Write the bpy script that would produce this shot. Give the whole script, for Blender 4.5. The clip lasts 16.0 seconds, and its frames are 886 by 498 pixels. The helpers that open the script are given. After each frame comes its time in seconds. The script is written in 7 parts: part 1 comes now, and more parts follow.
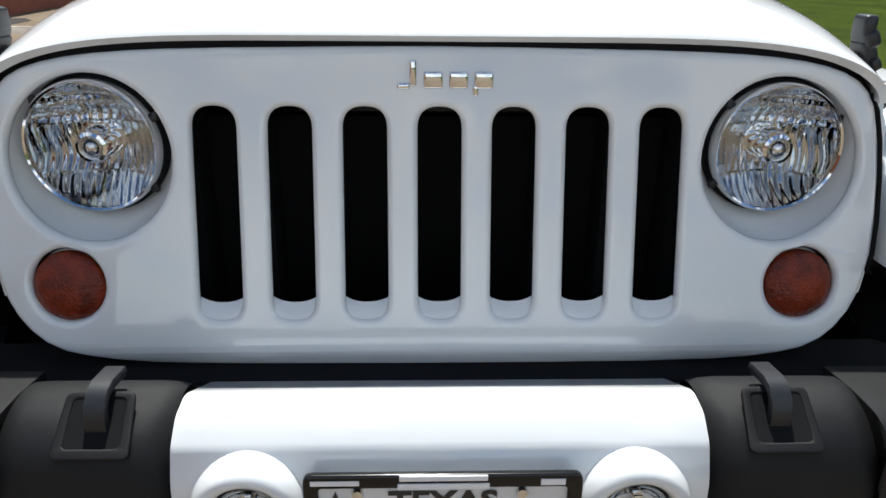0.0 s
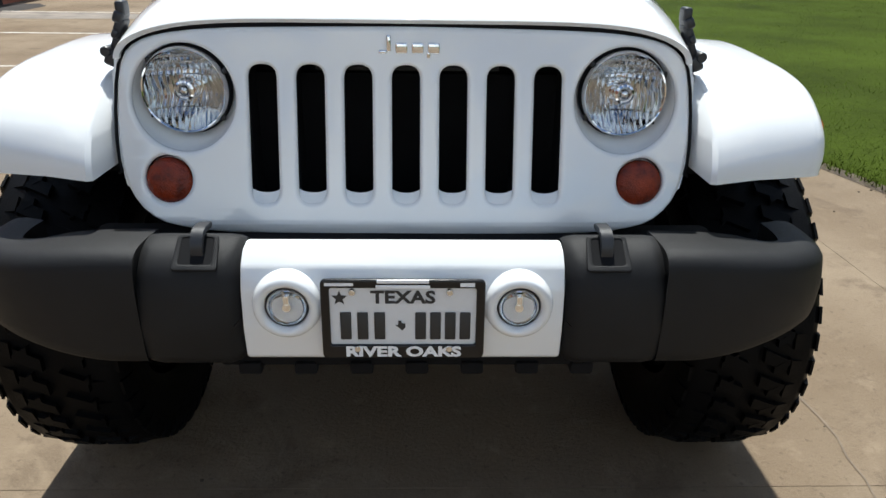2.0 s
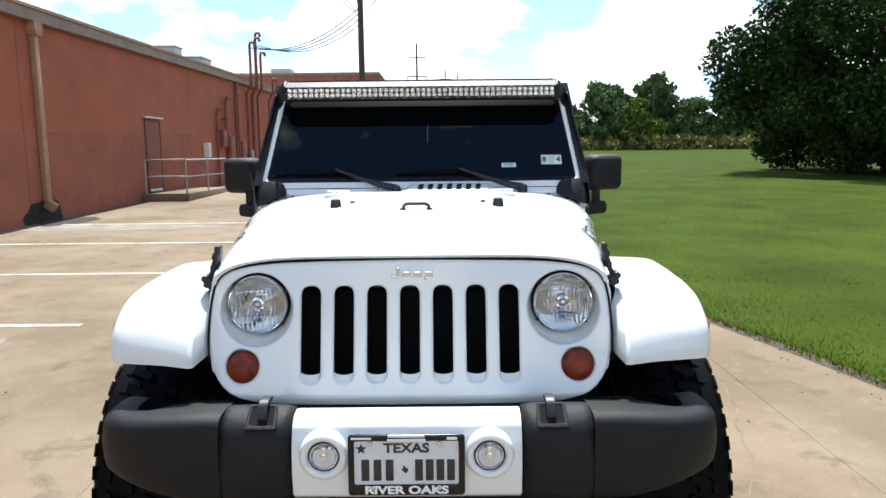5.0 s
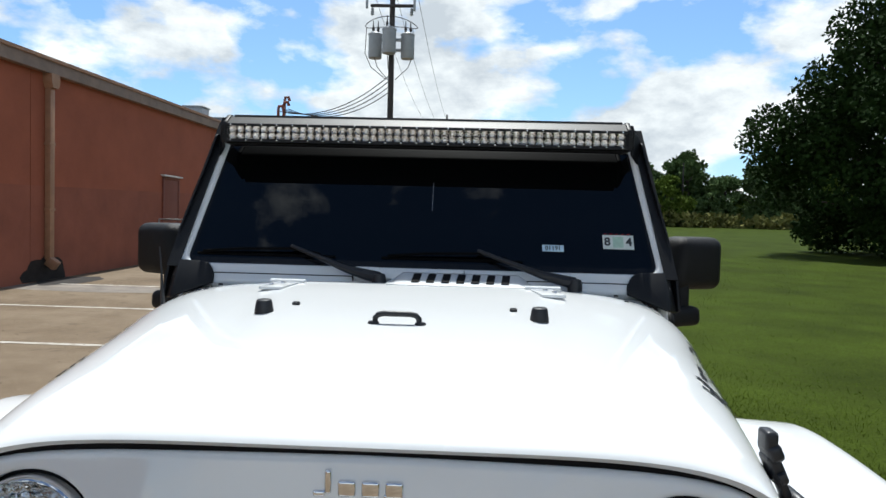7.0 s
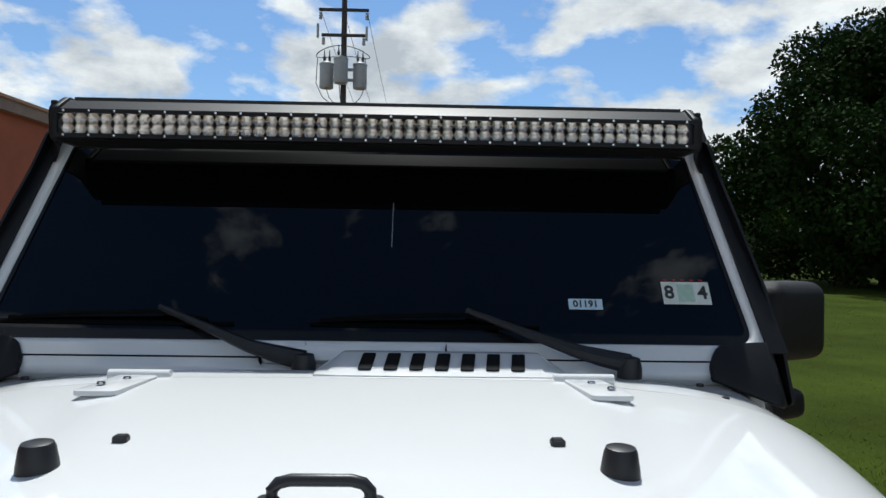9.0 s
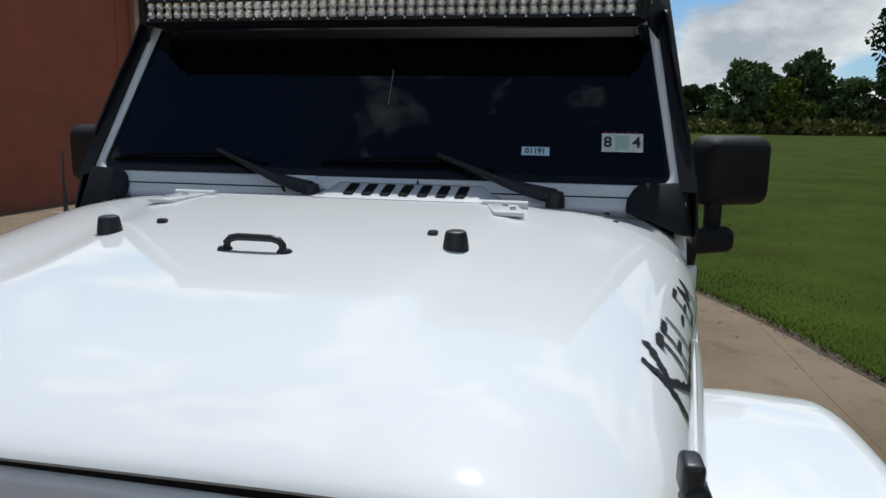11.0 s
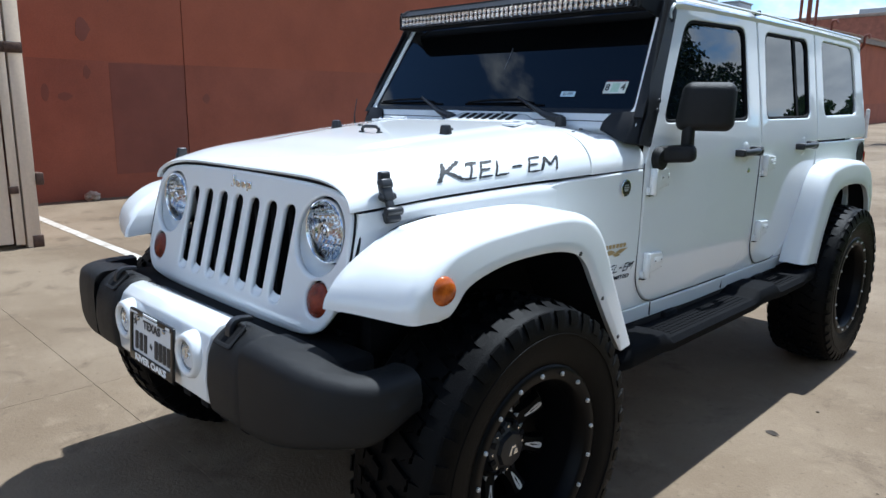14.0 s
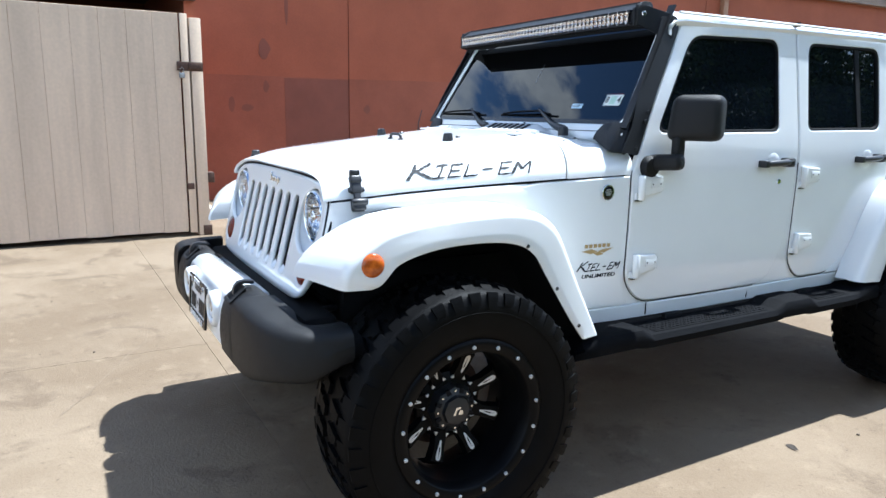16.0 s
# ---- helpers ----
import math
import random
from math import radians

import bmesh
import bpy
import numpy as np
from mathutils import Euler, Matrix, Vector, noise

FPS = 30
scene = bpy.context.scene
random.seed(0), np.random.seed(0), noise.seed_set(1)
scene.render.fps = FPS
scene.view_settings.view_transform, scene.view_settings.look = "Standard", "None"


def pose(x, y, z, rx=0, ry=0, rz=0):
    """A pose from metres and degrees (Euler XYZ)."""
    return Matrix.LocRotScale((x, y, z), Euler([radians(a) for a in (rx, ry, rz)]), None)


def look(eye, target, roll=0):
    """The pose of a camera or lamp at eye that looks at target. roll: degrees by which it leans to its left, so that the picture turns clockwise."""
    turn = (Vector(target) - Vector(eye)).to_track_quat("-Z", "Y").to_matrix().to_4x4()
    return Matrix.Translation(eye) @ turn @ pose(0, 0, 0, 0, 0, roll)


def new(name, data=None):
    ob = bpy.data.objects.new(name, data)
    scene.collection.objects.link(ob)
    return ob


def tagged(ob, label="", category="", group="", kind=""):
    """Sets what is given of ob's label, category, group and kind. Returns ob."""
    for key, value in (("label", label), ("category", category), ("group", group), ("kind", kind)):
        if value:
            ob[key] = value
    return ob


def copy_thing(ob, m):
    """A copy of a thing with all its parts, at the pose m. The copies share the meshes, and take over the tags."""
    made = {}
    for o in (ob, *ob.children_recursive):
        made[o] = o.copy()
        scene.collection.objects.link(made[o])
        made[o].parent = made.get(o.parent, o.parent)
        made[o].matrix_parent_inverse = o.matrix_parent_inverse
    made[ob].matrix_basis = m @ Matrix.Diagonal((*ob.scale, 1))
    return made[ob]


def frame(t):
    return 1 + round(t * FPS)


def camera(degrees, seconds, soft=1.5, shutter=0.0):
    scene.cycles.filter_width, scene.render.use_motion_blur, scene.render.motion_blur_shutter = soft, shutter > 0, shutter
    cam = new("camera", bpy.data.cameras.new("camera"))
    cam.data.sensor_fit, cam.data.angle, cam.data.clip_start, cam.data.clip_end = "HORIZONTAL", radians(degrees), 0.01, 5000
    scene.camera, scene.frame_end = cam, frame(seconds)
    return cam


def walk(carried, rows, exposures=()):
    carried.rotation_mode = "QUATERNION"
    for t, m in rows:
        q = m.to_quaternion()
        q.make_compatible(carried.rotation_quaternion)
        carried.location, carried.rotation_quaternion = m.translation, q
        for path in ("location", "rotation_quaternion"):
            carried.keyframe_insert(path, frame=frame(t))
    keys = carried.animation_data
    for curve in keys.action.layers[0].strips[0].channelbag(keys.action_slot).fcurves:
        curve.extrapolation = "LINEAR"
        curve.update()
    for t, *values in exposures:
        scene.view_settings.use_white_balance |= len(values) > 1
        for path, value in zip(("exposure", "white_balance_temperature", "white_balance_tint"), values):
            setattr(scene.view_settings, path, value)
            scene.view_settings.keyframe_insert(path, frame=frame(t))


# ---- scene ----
cam = camera(65.2, 16.0)

PATH = [
    (0, (-0.023, -0.936, 1.337), (0.035, 0.909, 0.566), 0.6),
    (0.5, (0.025, -1.081, 1.353), (0.024, 0.739, 0.522), -0.6),
    (1, (0.103, -1.229, 1.376), (0.03, 0.596, 0.562), 0.1),
    (1.5, (0.11, -1.353, 1.392), (0.076, 0.486, 0.607), 0.2),
    (2, (0.044, -1.503, 1.388), (0.093, 0.328, 0.585), 0.8),
    (2.5, (0.026, -1.657, 1.409), (0.005, 0.192, 0.647), 0.4),
    (3, (0.112, -1.853, 1.4), (0.077, 0.025, 0.711), 0.4),
    (3.5, (0.164, -2.011, 1.459), (0.285, -0.158, 0.716), 2.9),
    (4, (0.06, -2.151, 1.528), (0.136, -0.241, 0.94), -0.7),
    (4.5, (0.052, -2.197, 1.558), (0.12, -0.236, 1.173), 0.1),
    (4.7, (0.075, -2.178, 1.556), (0.075, -0.207, 1.22), -0.9),
    (6.8, (0.175, -1.093, 1.559), (0.171, 0.906, 1.485), 0.8),
    (7, (0.158, -0.963, 1.571), (0.078, 1.034, 1.494), 1.5),
    (7.5, (0.088, -0.569, 1.577), (0.151, 1.43, 1.603), 3.6),
    (8, (0.038, -0.247, 1.59), (0.146, 1.749, 1.646), 2.3),
    (8.2, (0.055, -0.13, 1.588), (0.15, 1.868, 1.69), 2.2),
    (10.3, (0.225, -0.284, 1.596), (0.235, 1.707, 1.408), -0.9),
    (10.5, (0.296, -0.34, 1.582), (0.308, 1.649, 1.375), -1.2),
    (11, (0.502, -0.492, 1.544), (0.15, 1.448, 1.207), 1.0),
    (11.5, (0.731, -0.658, 1.543), (0.274, 1.268, 1.253), -0.6),
    (12, (0.989, -0.831, 1.537), (0.362, 1.037, 1.195), 0.8),
    (12.5, (1.323, -0.943, 1.51), (0.376, 0.777, 1.131), -0.8),
    (13, (1.572, -1.039, 1.498), (0.483, 0.597, 1.126), 0.1),
    (13.5, (1.804, -1.131, 1.477), (0.583, 0.406, 1.094), 1.2),
    (14, (2.063, -1.12, 1.448), (0.679, 0.265, 1.042), 0.8),
    (14.5, (2.314, -1.048, 1.456), (0.876, 0.287, 1.071), 0.7),
    (15, (2.53, -1.021, 1.45), (1.072, 0.284, 1.032), 0.8),
    (15.5, (2.663, -0.954, 1.459), (1.151, 0.309, 1.116), 1.4),
    (16, (2.78, -0.807, 1.46), (1.081, 0.175, 1.075), 0.9),
]
EXPOSURES = [(0, 0.55, 6350, 6), (1.5, 0.55, 6250, 5), (3, 1.05, 6300, 5), (4.5, 1.22, 6150, 5), (7, 0.27, 6200, 5), (8, 0.05, 6150, 5), (10.5, -0.28, 6200, 6), (11.5, -0.38, 5950, 5), (12.5, -0.25, 5650, 5), (13.5, 0.4, 5500, 5), (14.5, 0.97, 5550, 5), (16, 1.45, 5550, 5)]
walk(cam, [(t, look(eye, target, roll)) for t, eye, target, roll in PATH], EXPOSURES)

# ---- light ----
SUN = Vector((0.022, -0.47, -1.0)).normalized()
sun = new("sun", bpy.data.lights.new("sun", "SUN"))
sun.data.energy, sun.data.angle, sun.data.color = 5.0, radians(0.9), (1.0, 0.965, 0.92)
sun.rotation_mode = "QUATERNION"
sun.rotation_quaternion = SUN.to_track_quat("-Z", "Y")

world = bpy.data.worlds.new("sky")
scene.world = world
world.use_nodes = True
wt = world.node_tree
wt.nodes.clear()


def wnode(kind, operation=None):
    n = wt.nodes.new(kind)
    if operation:
        n.operation = operation
    return n


sky = wnode("ShaderNodeTexSky")
sky.sky_type, sky.sun_disc, sky.sun_elevation, sky.sun_rotation = "NISHITA", False, radians(64.5), radians(-2.7)
sky.air_density, sky.dust_density, sky.ozone_density = 1.0, 0.6, 1.4
gen = wnode("ShaderNodeTexCoord")
sep = wnode("ShaderNodeSeparateXYZ")
wt.links.new(gen.outputs["Generated"], sep.inputs[0])
# cumulus clouds, thinner towards the zenith
comb = wnode("ShaderNodeMapping")
comb.inputs["Scale"].default_value, comb.inputs["Location"].default_value = (1.0, 1.0, 1.9), (0.9, 0.45, 0.3)
wt.links.new(gen.outputs["Generated"], comb.inputs["Vector"])
thin = wnode("ShaderNodeMapRange")
thin.inputs["From Min"].default_value, thin.inputs["From Max"].default_value = 0.46, 0.95
thin.inputs["To Min"].default_value, thin.inputs["To Max"].default_value = -0.030, 0.085
wt.links.new(sep.outputs["Z"], thin.inputs["Value"])
nz = wnode("ShaderNodeTexNoise")
nz.inputs["Scale"].default_value, nz.inputs["Detail"].default_value, nz.inputs["Roughness"].default_value = 4.2, 12.0, 0.53
nz.inputs["Distortion"].default_value = 0.1
wt.links.new(comb.outputs[0], nz.inputs["Vector"])
ramp = wnode("ShaderNodeValToRGB")
ramp.color_ramp.elements[0].position, ramp.color_ramp.elements[1].position = 0.478, 0.548
less = wnode("ShaderNodeMath", "SUBTRACT")
wt.links.new(nz.outputs["Fac"], less.inputs[0])
wt.links.new(thin.outputs[0], less.inputs[1])
low = wnode("ShaderNodeMapRange")
low.inputs["From Min"].default_value, low.inputs["From Max"].default_value = 0.04, 0.26
low.inputs["To Min"].default_value, low.inputs["To Max"].default_value = 0.075, 0.0
wt.links.new(sep.outputs["Z"], low.inputs["Value"])
more = wnode("ShaderNodeMath", "ADD")
wt.links.new(less.outputs[0], more.inputs[0])
wt.links.new(low.outputs[0], more.inputs[1])
wt.links.new(more.outputs[0], ramp.inputs[0])
nz2 = wnode("ShaderNodeTexNoise")
nz2.inputs["Scale"].default_value, nz2.inputs["Detail"].default_value, nz2.inputs["Roughness"].default_value = 5.2, 10.0, 0.62
wt.links.new(comb.outputs[0], nz2.inputs["Vector"])
tone = wnode("ShaderNodeValToRGB")
tone.color_ramp.elements[0].position, tone.color_ramp.elements[1].position = 0.37, 0.60
tone.color_ramp.elements[0].color = (8.6, 9.1, 9.8, 1)
tone.color_ramp.elements[1].color = (16.0, 16.0, 15.8, 1)
wt.links.new(nz2.outputs["Fac"], tone.inputs[0])
deep = wnode("ShaderNodeMix")
deep.data_type, deep.blend_type = "RGBA", "MULTIPLY"
deep.inputs[0].default_value, deep.inputs[7].default_value = 1.0, (1.45, 1.75, 2.05, 1)
wt.links.new(sky.outputs[0], deep.inputs[6])
# the clear sky deepens towards the zenith
zen = wnode("ShaderNodeMapRange")
zen.interpolation_type = "SMOOTHSTEP"
zen.inputs["From Min"].default_value, zen.inputs["From Max"].default_value = 0.35, 0.90
zen.inputs["To Min"].default_value, zen.inputs["To Max"].default_value = 1.0, 0.50
wt.links.new(sep.outputs["Z"], zen.inputs["Value"])
deeper = wnode("ShaderNodeVectorMath", "SCALE")
wt.links.new(deep.outputs[2], deeper.inputs[0])
wt.links.new(zen.outputs[0], deeper.inputs["Scale"])
mixw = wnode("ShaderNodeMix")
mixw.data_type = "RGBA"
wt.links.new(ramp.outputs["Color"], mixw.inputs[0])
wt.links.new(deeper.outputs[0], mixw.inputs[6])
wt.links.new(tone.outputs["Color"], mixw.inputs[7])
bg = wnode("ShaderNodeBackground")
bg.inputs["Strength"].default_value = 0.062
wt.links.new(mixw.outputs[2], bg.inputs["Color"])
wo = wnode("ShaderNodeOutputWorld")
wt.links.new(bg.outputs[0], wo.inputs["Surface"])

# ---- materials ----


def mat(name, color, rough=0.5, metal=0.0, vary=0.0, scale=8.0, bump=0.0, bscale=60.0, coat=0.0, dark=None, spec=0.5, streak=(1, 1, 1), per_object=0.0, detail=6.0, fine=0.0):
    """Principled material with colour variation at two scales and a fine relief."""
    m = bpy.data.materials.new(name)
    m.use_nodes = True
    nt = m.node_tree
    b = nt.nodes["Principled BSDF"]
    b.inputs["Roughness"].default_value, b.inputs["Metallic"].default_value = rough, metal
    b.inputs["Coat Weight"].default_value, b.inputs["Coat Roughness"].default_value = coat, 0.03
    b.inputs["Specular IOR Level"].default_value = spec
    col = (*color, 1.0)
    b.inputs["Base Color"].default_value = col
    m.diffuse_color = col
    tc = nt.nodes.new("ShaderNodeTexCoord")
    if vary > 0:
        mp = nt.nodes.new("ShaderNodeMapping")
        mp.inputs["Scale"].default_value = streak
        nt.links.new(tc.outputs["Object"], mp.inputs["Vector"])
        n1 = nt.nodes.new("ShaderNodeTexNoise")
        n1.inputs["Scale"].default_value, n1.inputs["Detail"].default_value, n1.inputs["Roughness"].default_value = scale, detail, 0.62
        nt.links.new(mp.outputs[0], n1.inputs["Vector"])
        r = nt.nodes.new("ShaderNodeValToRGB")
        d = dark or tuple(c * (1 - vary) for c in color)
        r.color_ramp.elements[0].color, r.color_ramp.elements[1].color = (*d, 1), (*[min(1, c * (1 + 0.35 * vary)) for c in color], 1)
        r.color_ramp.elements[0].position, r.color_ramp.elements[1].position = 0.33, 0.67
        nt.links.new(n1.outputs["Fac"], r.inputs[0])
        out = r.outputs[0]
        if fine > 0:
            n3 = nt.nodes.new("ShaderNodeTexNoise")
            n3.inputs["Scale"].default_value, n3.inputs["Detail"].default_value = bscale * 0.8, 3
            nt.links.new(tc.outputs["Object"], n3.inputs["Vector"])
            hs0 = nt.nodes.new("ShaderNodeHueSaturation")
            mr0 = nt.nodes.new("ShaderNodeMapRange")
            mr0.inputs["From Min"].default_value, mr0.inputs["From Max"].default_value = 0.3, 0.7
            mr0.inputs["To Min"].default_value, mr0.inputs["To Max"].default_value = 1 - fine, 1 + fine
            nt.links.new(n3.outputs["Fac"], mr0.inputs["Value"])
            nt.links.new(mr0.outputs[0], hs0.inputs["Value"])
            nt.links.new(out, hs0.inputs["Color"])
            out = hs0.outputs[0]
        if per_object > 0:
            oi = nt.nodes.new("ShaderNodeObjectInfo")
            hs = nt.nodes.new("ShaderNodeHueSaturation")
            mr = nt.nodes.new("ShaderNodeMapRange")
            mr.inputs["To Min"].default_value, mr.inputs["To Max"].default_value = 1 - per_object, 1 + per_object
            nt.links.new(oi.outputs["Random"], mr.inputs["Value"])
            nt.links.new(mr.outputs[0], hs.inputs["Value"])
            nt.links.new(out, hs.inputs["Color"])
            out = hs.outputs[0]
        nt.links.new(out, b.inputs["Base Color"])
    if bump > 0:
        n2 = nt.nodes.new("ShaderNodeTexNoise")
        n2.inputs["Scale"].default_value, n2.inputs["Detail"].default_value = bscale, 4
        nt.links.new(tc.outputs["Object"], n2.inputs["Vector"])
        bp = nt.nodes.new("ShaderNodeBump")
        bp.inputs["Strength"].default_value, bp.inputs["Distance"].default_value = bump, 0.01
        nt.links.new(n2.outputs["Fac"], bp.inputs["Height"])
        nt.links.new(bp.outputs[0], b.inputs["Normal"])
    return m


def glassy(name, color, rough=0.02, ior=1.5, alpha=None):
    m = bpy.data.materials.new(name)
    m.use_nodes = True
    b = m.node_tree.nodes["Principled BSDF"]
    b.inputs["Base Color"].default_value = (*color, 1)
    b.inputs["Roughness"].default_value, b.inputs["IOR"].default_value = rough, ior
    b.inputs["Transmission Weight"].default_value = 1.0
    return m


PAINT = mat("white_paint", (0.735, 0.745, 0.745), 0.5, vary=0.02, scale=3, coat=1.0, spec=0.1)
PAINT.node_tree.nodes["Principled BSDF"].inputs["Coat IOR"].default_value = 1.68
PLASTIC = mat("black_plastic", (0.01000, 0.00992, 0.01040), 0.54, spec=0.24, vary=0.25, scale=9, bump=0.22, bscale=1500, fine=0.5)
BOARD = mat("step_plastic", (0.0030, 0.0033, 0.0043), 0.75, spec=0.06, vary=0.3, scale=9, bump=0.2, bscale=650, fine=0.3)
SATIN = mat("satin_black", (0.012, 0.013, 0.016), 0.42, vary=0.2, scale=12, bump=0.05, bscale=500)
RUBBER = mat("tyre_rubber", (0.0024, 0.0024, 0.0027), 0.5, spec=0.075, vary=0.35, scale=14, bump=0.2, bscale=250)
DARK = mat("underbody_black", (0.006, 0.006, 0.007), 0.85, spec=0.2, vary=0.3, scale=10)
CHROME = mat("chrome", (0.82, 0.83, 0.85), 0.07, 1.0)
REFLECTOR = mat("silvered_reflector", (0.64, 0.66, 0.68), 0.03, 1.0)
CUPS = mat("bright_reflector", (0.62, 0.57, 0.51), 0.16, 1.0)
MILLED = mat("milled_aluminium", (0.66, 0.67, 0.68), 0.35, 0.35, vary=0.1, scale=60)
STEEL = mat("machined_metal", (0.70, 0.71, 0.72), 0.22, 1.0, vary=0.1, scale=60)
GLOSS = mat("gloss_black", (0.006, 0.006, 0.007), 0.22, vary=0.1, scale=20, spec=0.4)
BAR_BLACK = mat("powder_coat_black", (0.007, 0.0075, 0.009), 0.5, spec=0.28, vary=0.2, scale=14, bump=0.05, bscale=600)
SIDE_GLASS = mat("dark_side_glass", (0.003, 0.0045, 0.007), 0.012, spec=0.6)
RIM_BLACK = mat("satin_rim_black", (0.0032, 0.0032, 0.0036), 0.38, spec=0.09, vary=0.2, scale=25)
BOLT = mat("zinc_bolt", (0.62, 0.62, 0.60), 0.4, 0.3, vary=0.2, scale=90)
AMBER = mat("amber_lens", (0.20, 0.022, 0.004), 0.22, vary=0.6, scale=30, dark=(0.075, 0.008, 0.002), spec=0.35, bump=0.35, bscale=220)
MARKER = mat("orange_lens", (0.50, 0.115, 0.012), 0.14, vary=0.35, scale=40, dark=(0.26, 0.045, 0.006), coat=0.35, spec=0.3)
TINT = mat("tinted_glass", (0.0013, 0.0016, 0.0020), 0.008, spec=0.44)
REDLENS = mat("red_lens", (0.30, 0.01, 0.01), 0.15, coat=0.5)
CLEAR = glassy("clear_lens", (1, 1, 1), 0.0, 1.22)
VINYL = mat("black_vinyl", (0.014, 0.016, 0.02), 0.65, spec=0.2, vary=0.2, scale=60)
SILVER_INK = mat("silver_vinyl", (0.33, 0.34, 0.36), 0.4, 0.4)
GOLD_INK = mat("gold_vinyl", (0.42, 0.30, 0.14), 0.4, 0.2)
STICKER = mat("paper_sticker", (0.62, 0.66, 0.62), 0.5, vary=0.1, scale=60)
STICKER_BLUE = mat("pale_blue_sticker", (0.50, 0.66, 0.78), 0.5, vary=0.06, scale=60)
STICKER_GREEN = mat("pale_green_print", (0.40, 0.56, 0.46), 0.5, vary=0.15, scale=90)
PLATE = mat("plate_white", (0.66, 0.66, 0.66), 0.4, vary=0.05, scale=30)
INK = mat("black_ink", (0.02, 0.02, 0.02), 0.5)
WHITE_INK = mat("white_ink", (0.78, 0.78, 0.78), 0.45)


def concrete(name, light, dark, stain):
    """Weathered slab: broad tone, blotchy stains, fine sand grain, dark pits; every slab a little different."""
    m = bpy.data.materials.new(name)
    m.use_nodes = True
    nt = m.node_tree
    b = nt.nodes["Principled BSDF"]
    b.inputs["Roughness"].default_value, b.inputs["Specular IOR Level"].default_value = 0.88, 0.2
    m.diffuse_color = (*light, 1)
    pos = nt.nodes.new("ShaderNodeNewGeometry").outputs["Position"]

    def field(scale, detail, rough, lo, hi, distortion=0.0):
        n = nt.nodes.new("ShaderNodeTexNoise")
        n.inputs["Scale"].default_value, n.inputs["Detail"].default_value, n.inputs["Roughness"].default_value, n.inputs["Distortion"].default_value = scale, detail, rough, distortion
        nt.links.new(pos, n.inputs["Vector"])
        r = nt.nodes.new("ShaderNodeMapRange")
        r.interpolation_type = "SMOOTHSTEP"
        r.inputs["From Min"].default_value, r.inputs["From Max"].default_value = lo, hi
        nt.links.new(n.outputs["Fac"], r.inputs["Value"])
        return r.outputs[0]

    def blend(fac, a_col, b_col, amount=1.0):
        mx = nt.nodes.new("ShaderNodeMix")
        mx.data_type = "RGBA"
        f = nt.nodes.new("ShaderNodeMath")
        f.operation = "MULTIPLY"
        f.inputs[1].default_value = amount
        nt.links.new(fac, f.inputs[0])
        nt.links.new(f.outputs[0], mx.inputs[0])
        for socket, c in ((mx.inputs[6], a_col), (mx.inputs[7], b_col)):
            if isinstance(c, tuple):
                socket.default_value = (*c, 1)
            else:
                nt.links.new(c, socket)
        return mx.outputs[2]
    col = blend(field(0.55, 10, 0.6, 0.36, 0.64), dark, light)
    col = blend(field(2.3, 9, 0.65, 0.53, 0.66, 0.6), col, stain, 0.55)
    col = blend(field(9.0, 6, 0.6, 0.56, 0.70), col, tuple(min(1, c * 1.25) for c in light), 0.35)
    col = blend(field(38.0, 3, 0.5, 0.60, 0.72), col, tuple(c * 0.5 for c in stain), 0.35)
    col = blend(field(260.0, 2, 0.5, 0.45, 0.70), col, tuple(min(1, c * 1.35) for c in light), 0.22)
    oi = nt.nodes.new("ShaderNodeObjectInfo")
    mr = nt.nodes.new("ShaderNodeMapRange")
    mr.inputs["To Min"].default_value, mr.inputs["To Max"].default_value = 0.95, 1.05
    nt.links.new(oi.outputs["Random"], mr.inputs["Value"])
    hs = nt.nodes.new("ShaderNodeHueSaturation")
    nt.links.new(mr.outputs[0], hs.inputs["Value"])
    nt.links.new(col, hs.inputs["Color"])
    nt.links.new(hs.outputs[0], b.inputs["Base Color"])
    bp = nt.nodes.new("ShaderNodeBump")
    bp.inputs["Strength"].default_value, bp.inputs["Distance"].default_value = 0.35, 0.01
    nt.links.new(field(70.0, 5, 0.65, 0.2, 0.8), bp.inputs["Height"])
    nt.links.new(bp.outputs[0], b.inputs["Normal"])
    return m


CONCRETE = concrete("stained_concrete", (0.202, 0.155, 0.106), (0.138, 0.100, 0.064), (0.090, 0.064, 0.042))
JOINT = mat("joint_filler", (0.185, 0.142, 0.10), 0.95, vary=0.4, scale=6)
LINE = mat("worn_line_paint", (0.50, 0.47, 0.42), 0.8, vary=0.35, scale=7, dark=(0.24, 0.20, 0.15), bump=0.2, bscale=80)
WALL = mat("terracotta_stucco", (0.33, 0.097, 0.050), 0.9, vary=0.16, scale=0.9, bump=0.3, bscale=70, fine=0.06)
WALL_LOW = mat("faded_terracotta_stucco", (0.285, 0.091, 0.053), 0.9, vary=0.2, scale=1.1, bump=0.3, bscale=70, fine=0.07)
WALL_PATCH = mat("brown_repaint", (0.205, 0.070, 0.046), 0.85, vary=0.14, scale=1.8, bump=0.3, bscale=70)
BRICK = mat("red_brick", (0.27, 0.095, 0.06), 0.9, vary=0.3, scale=2.2, bump=0.4, bscale=30)
FASCIA = mat("brown_fascia_metal", (0.24, 0.17, 0.13), 0.6, vary=0.25, scale=3)
SPOUT = mat("painted_downspout", (0.36, 0.20, 0.115), 0.6, vary=0.2, scale=4)
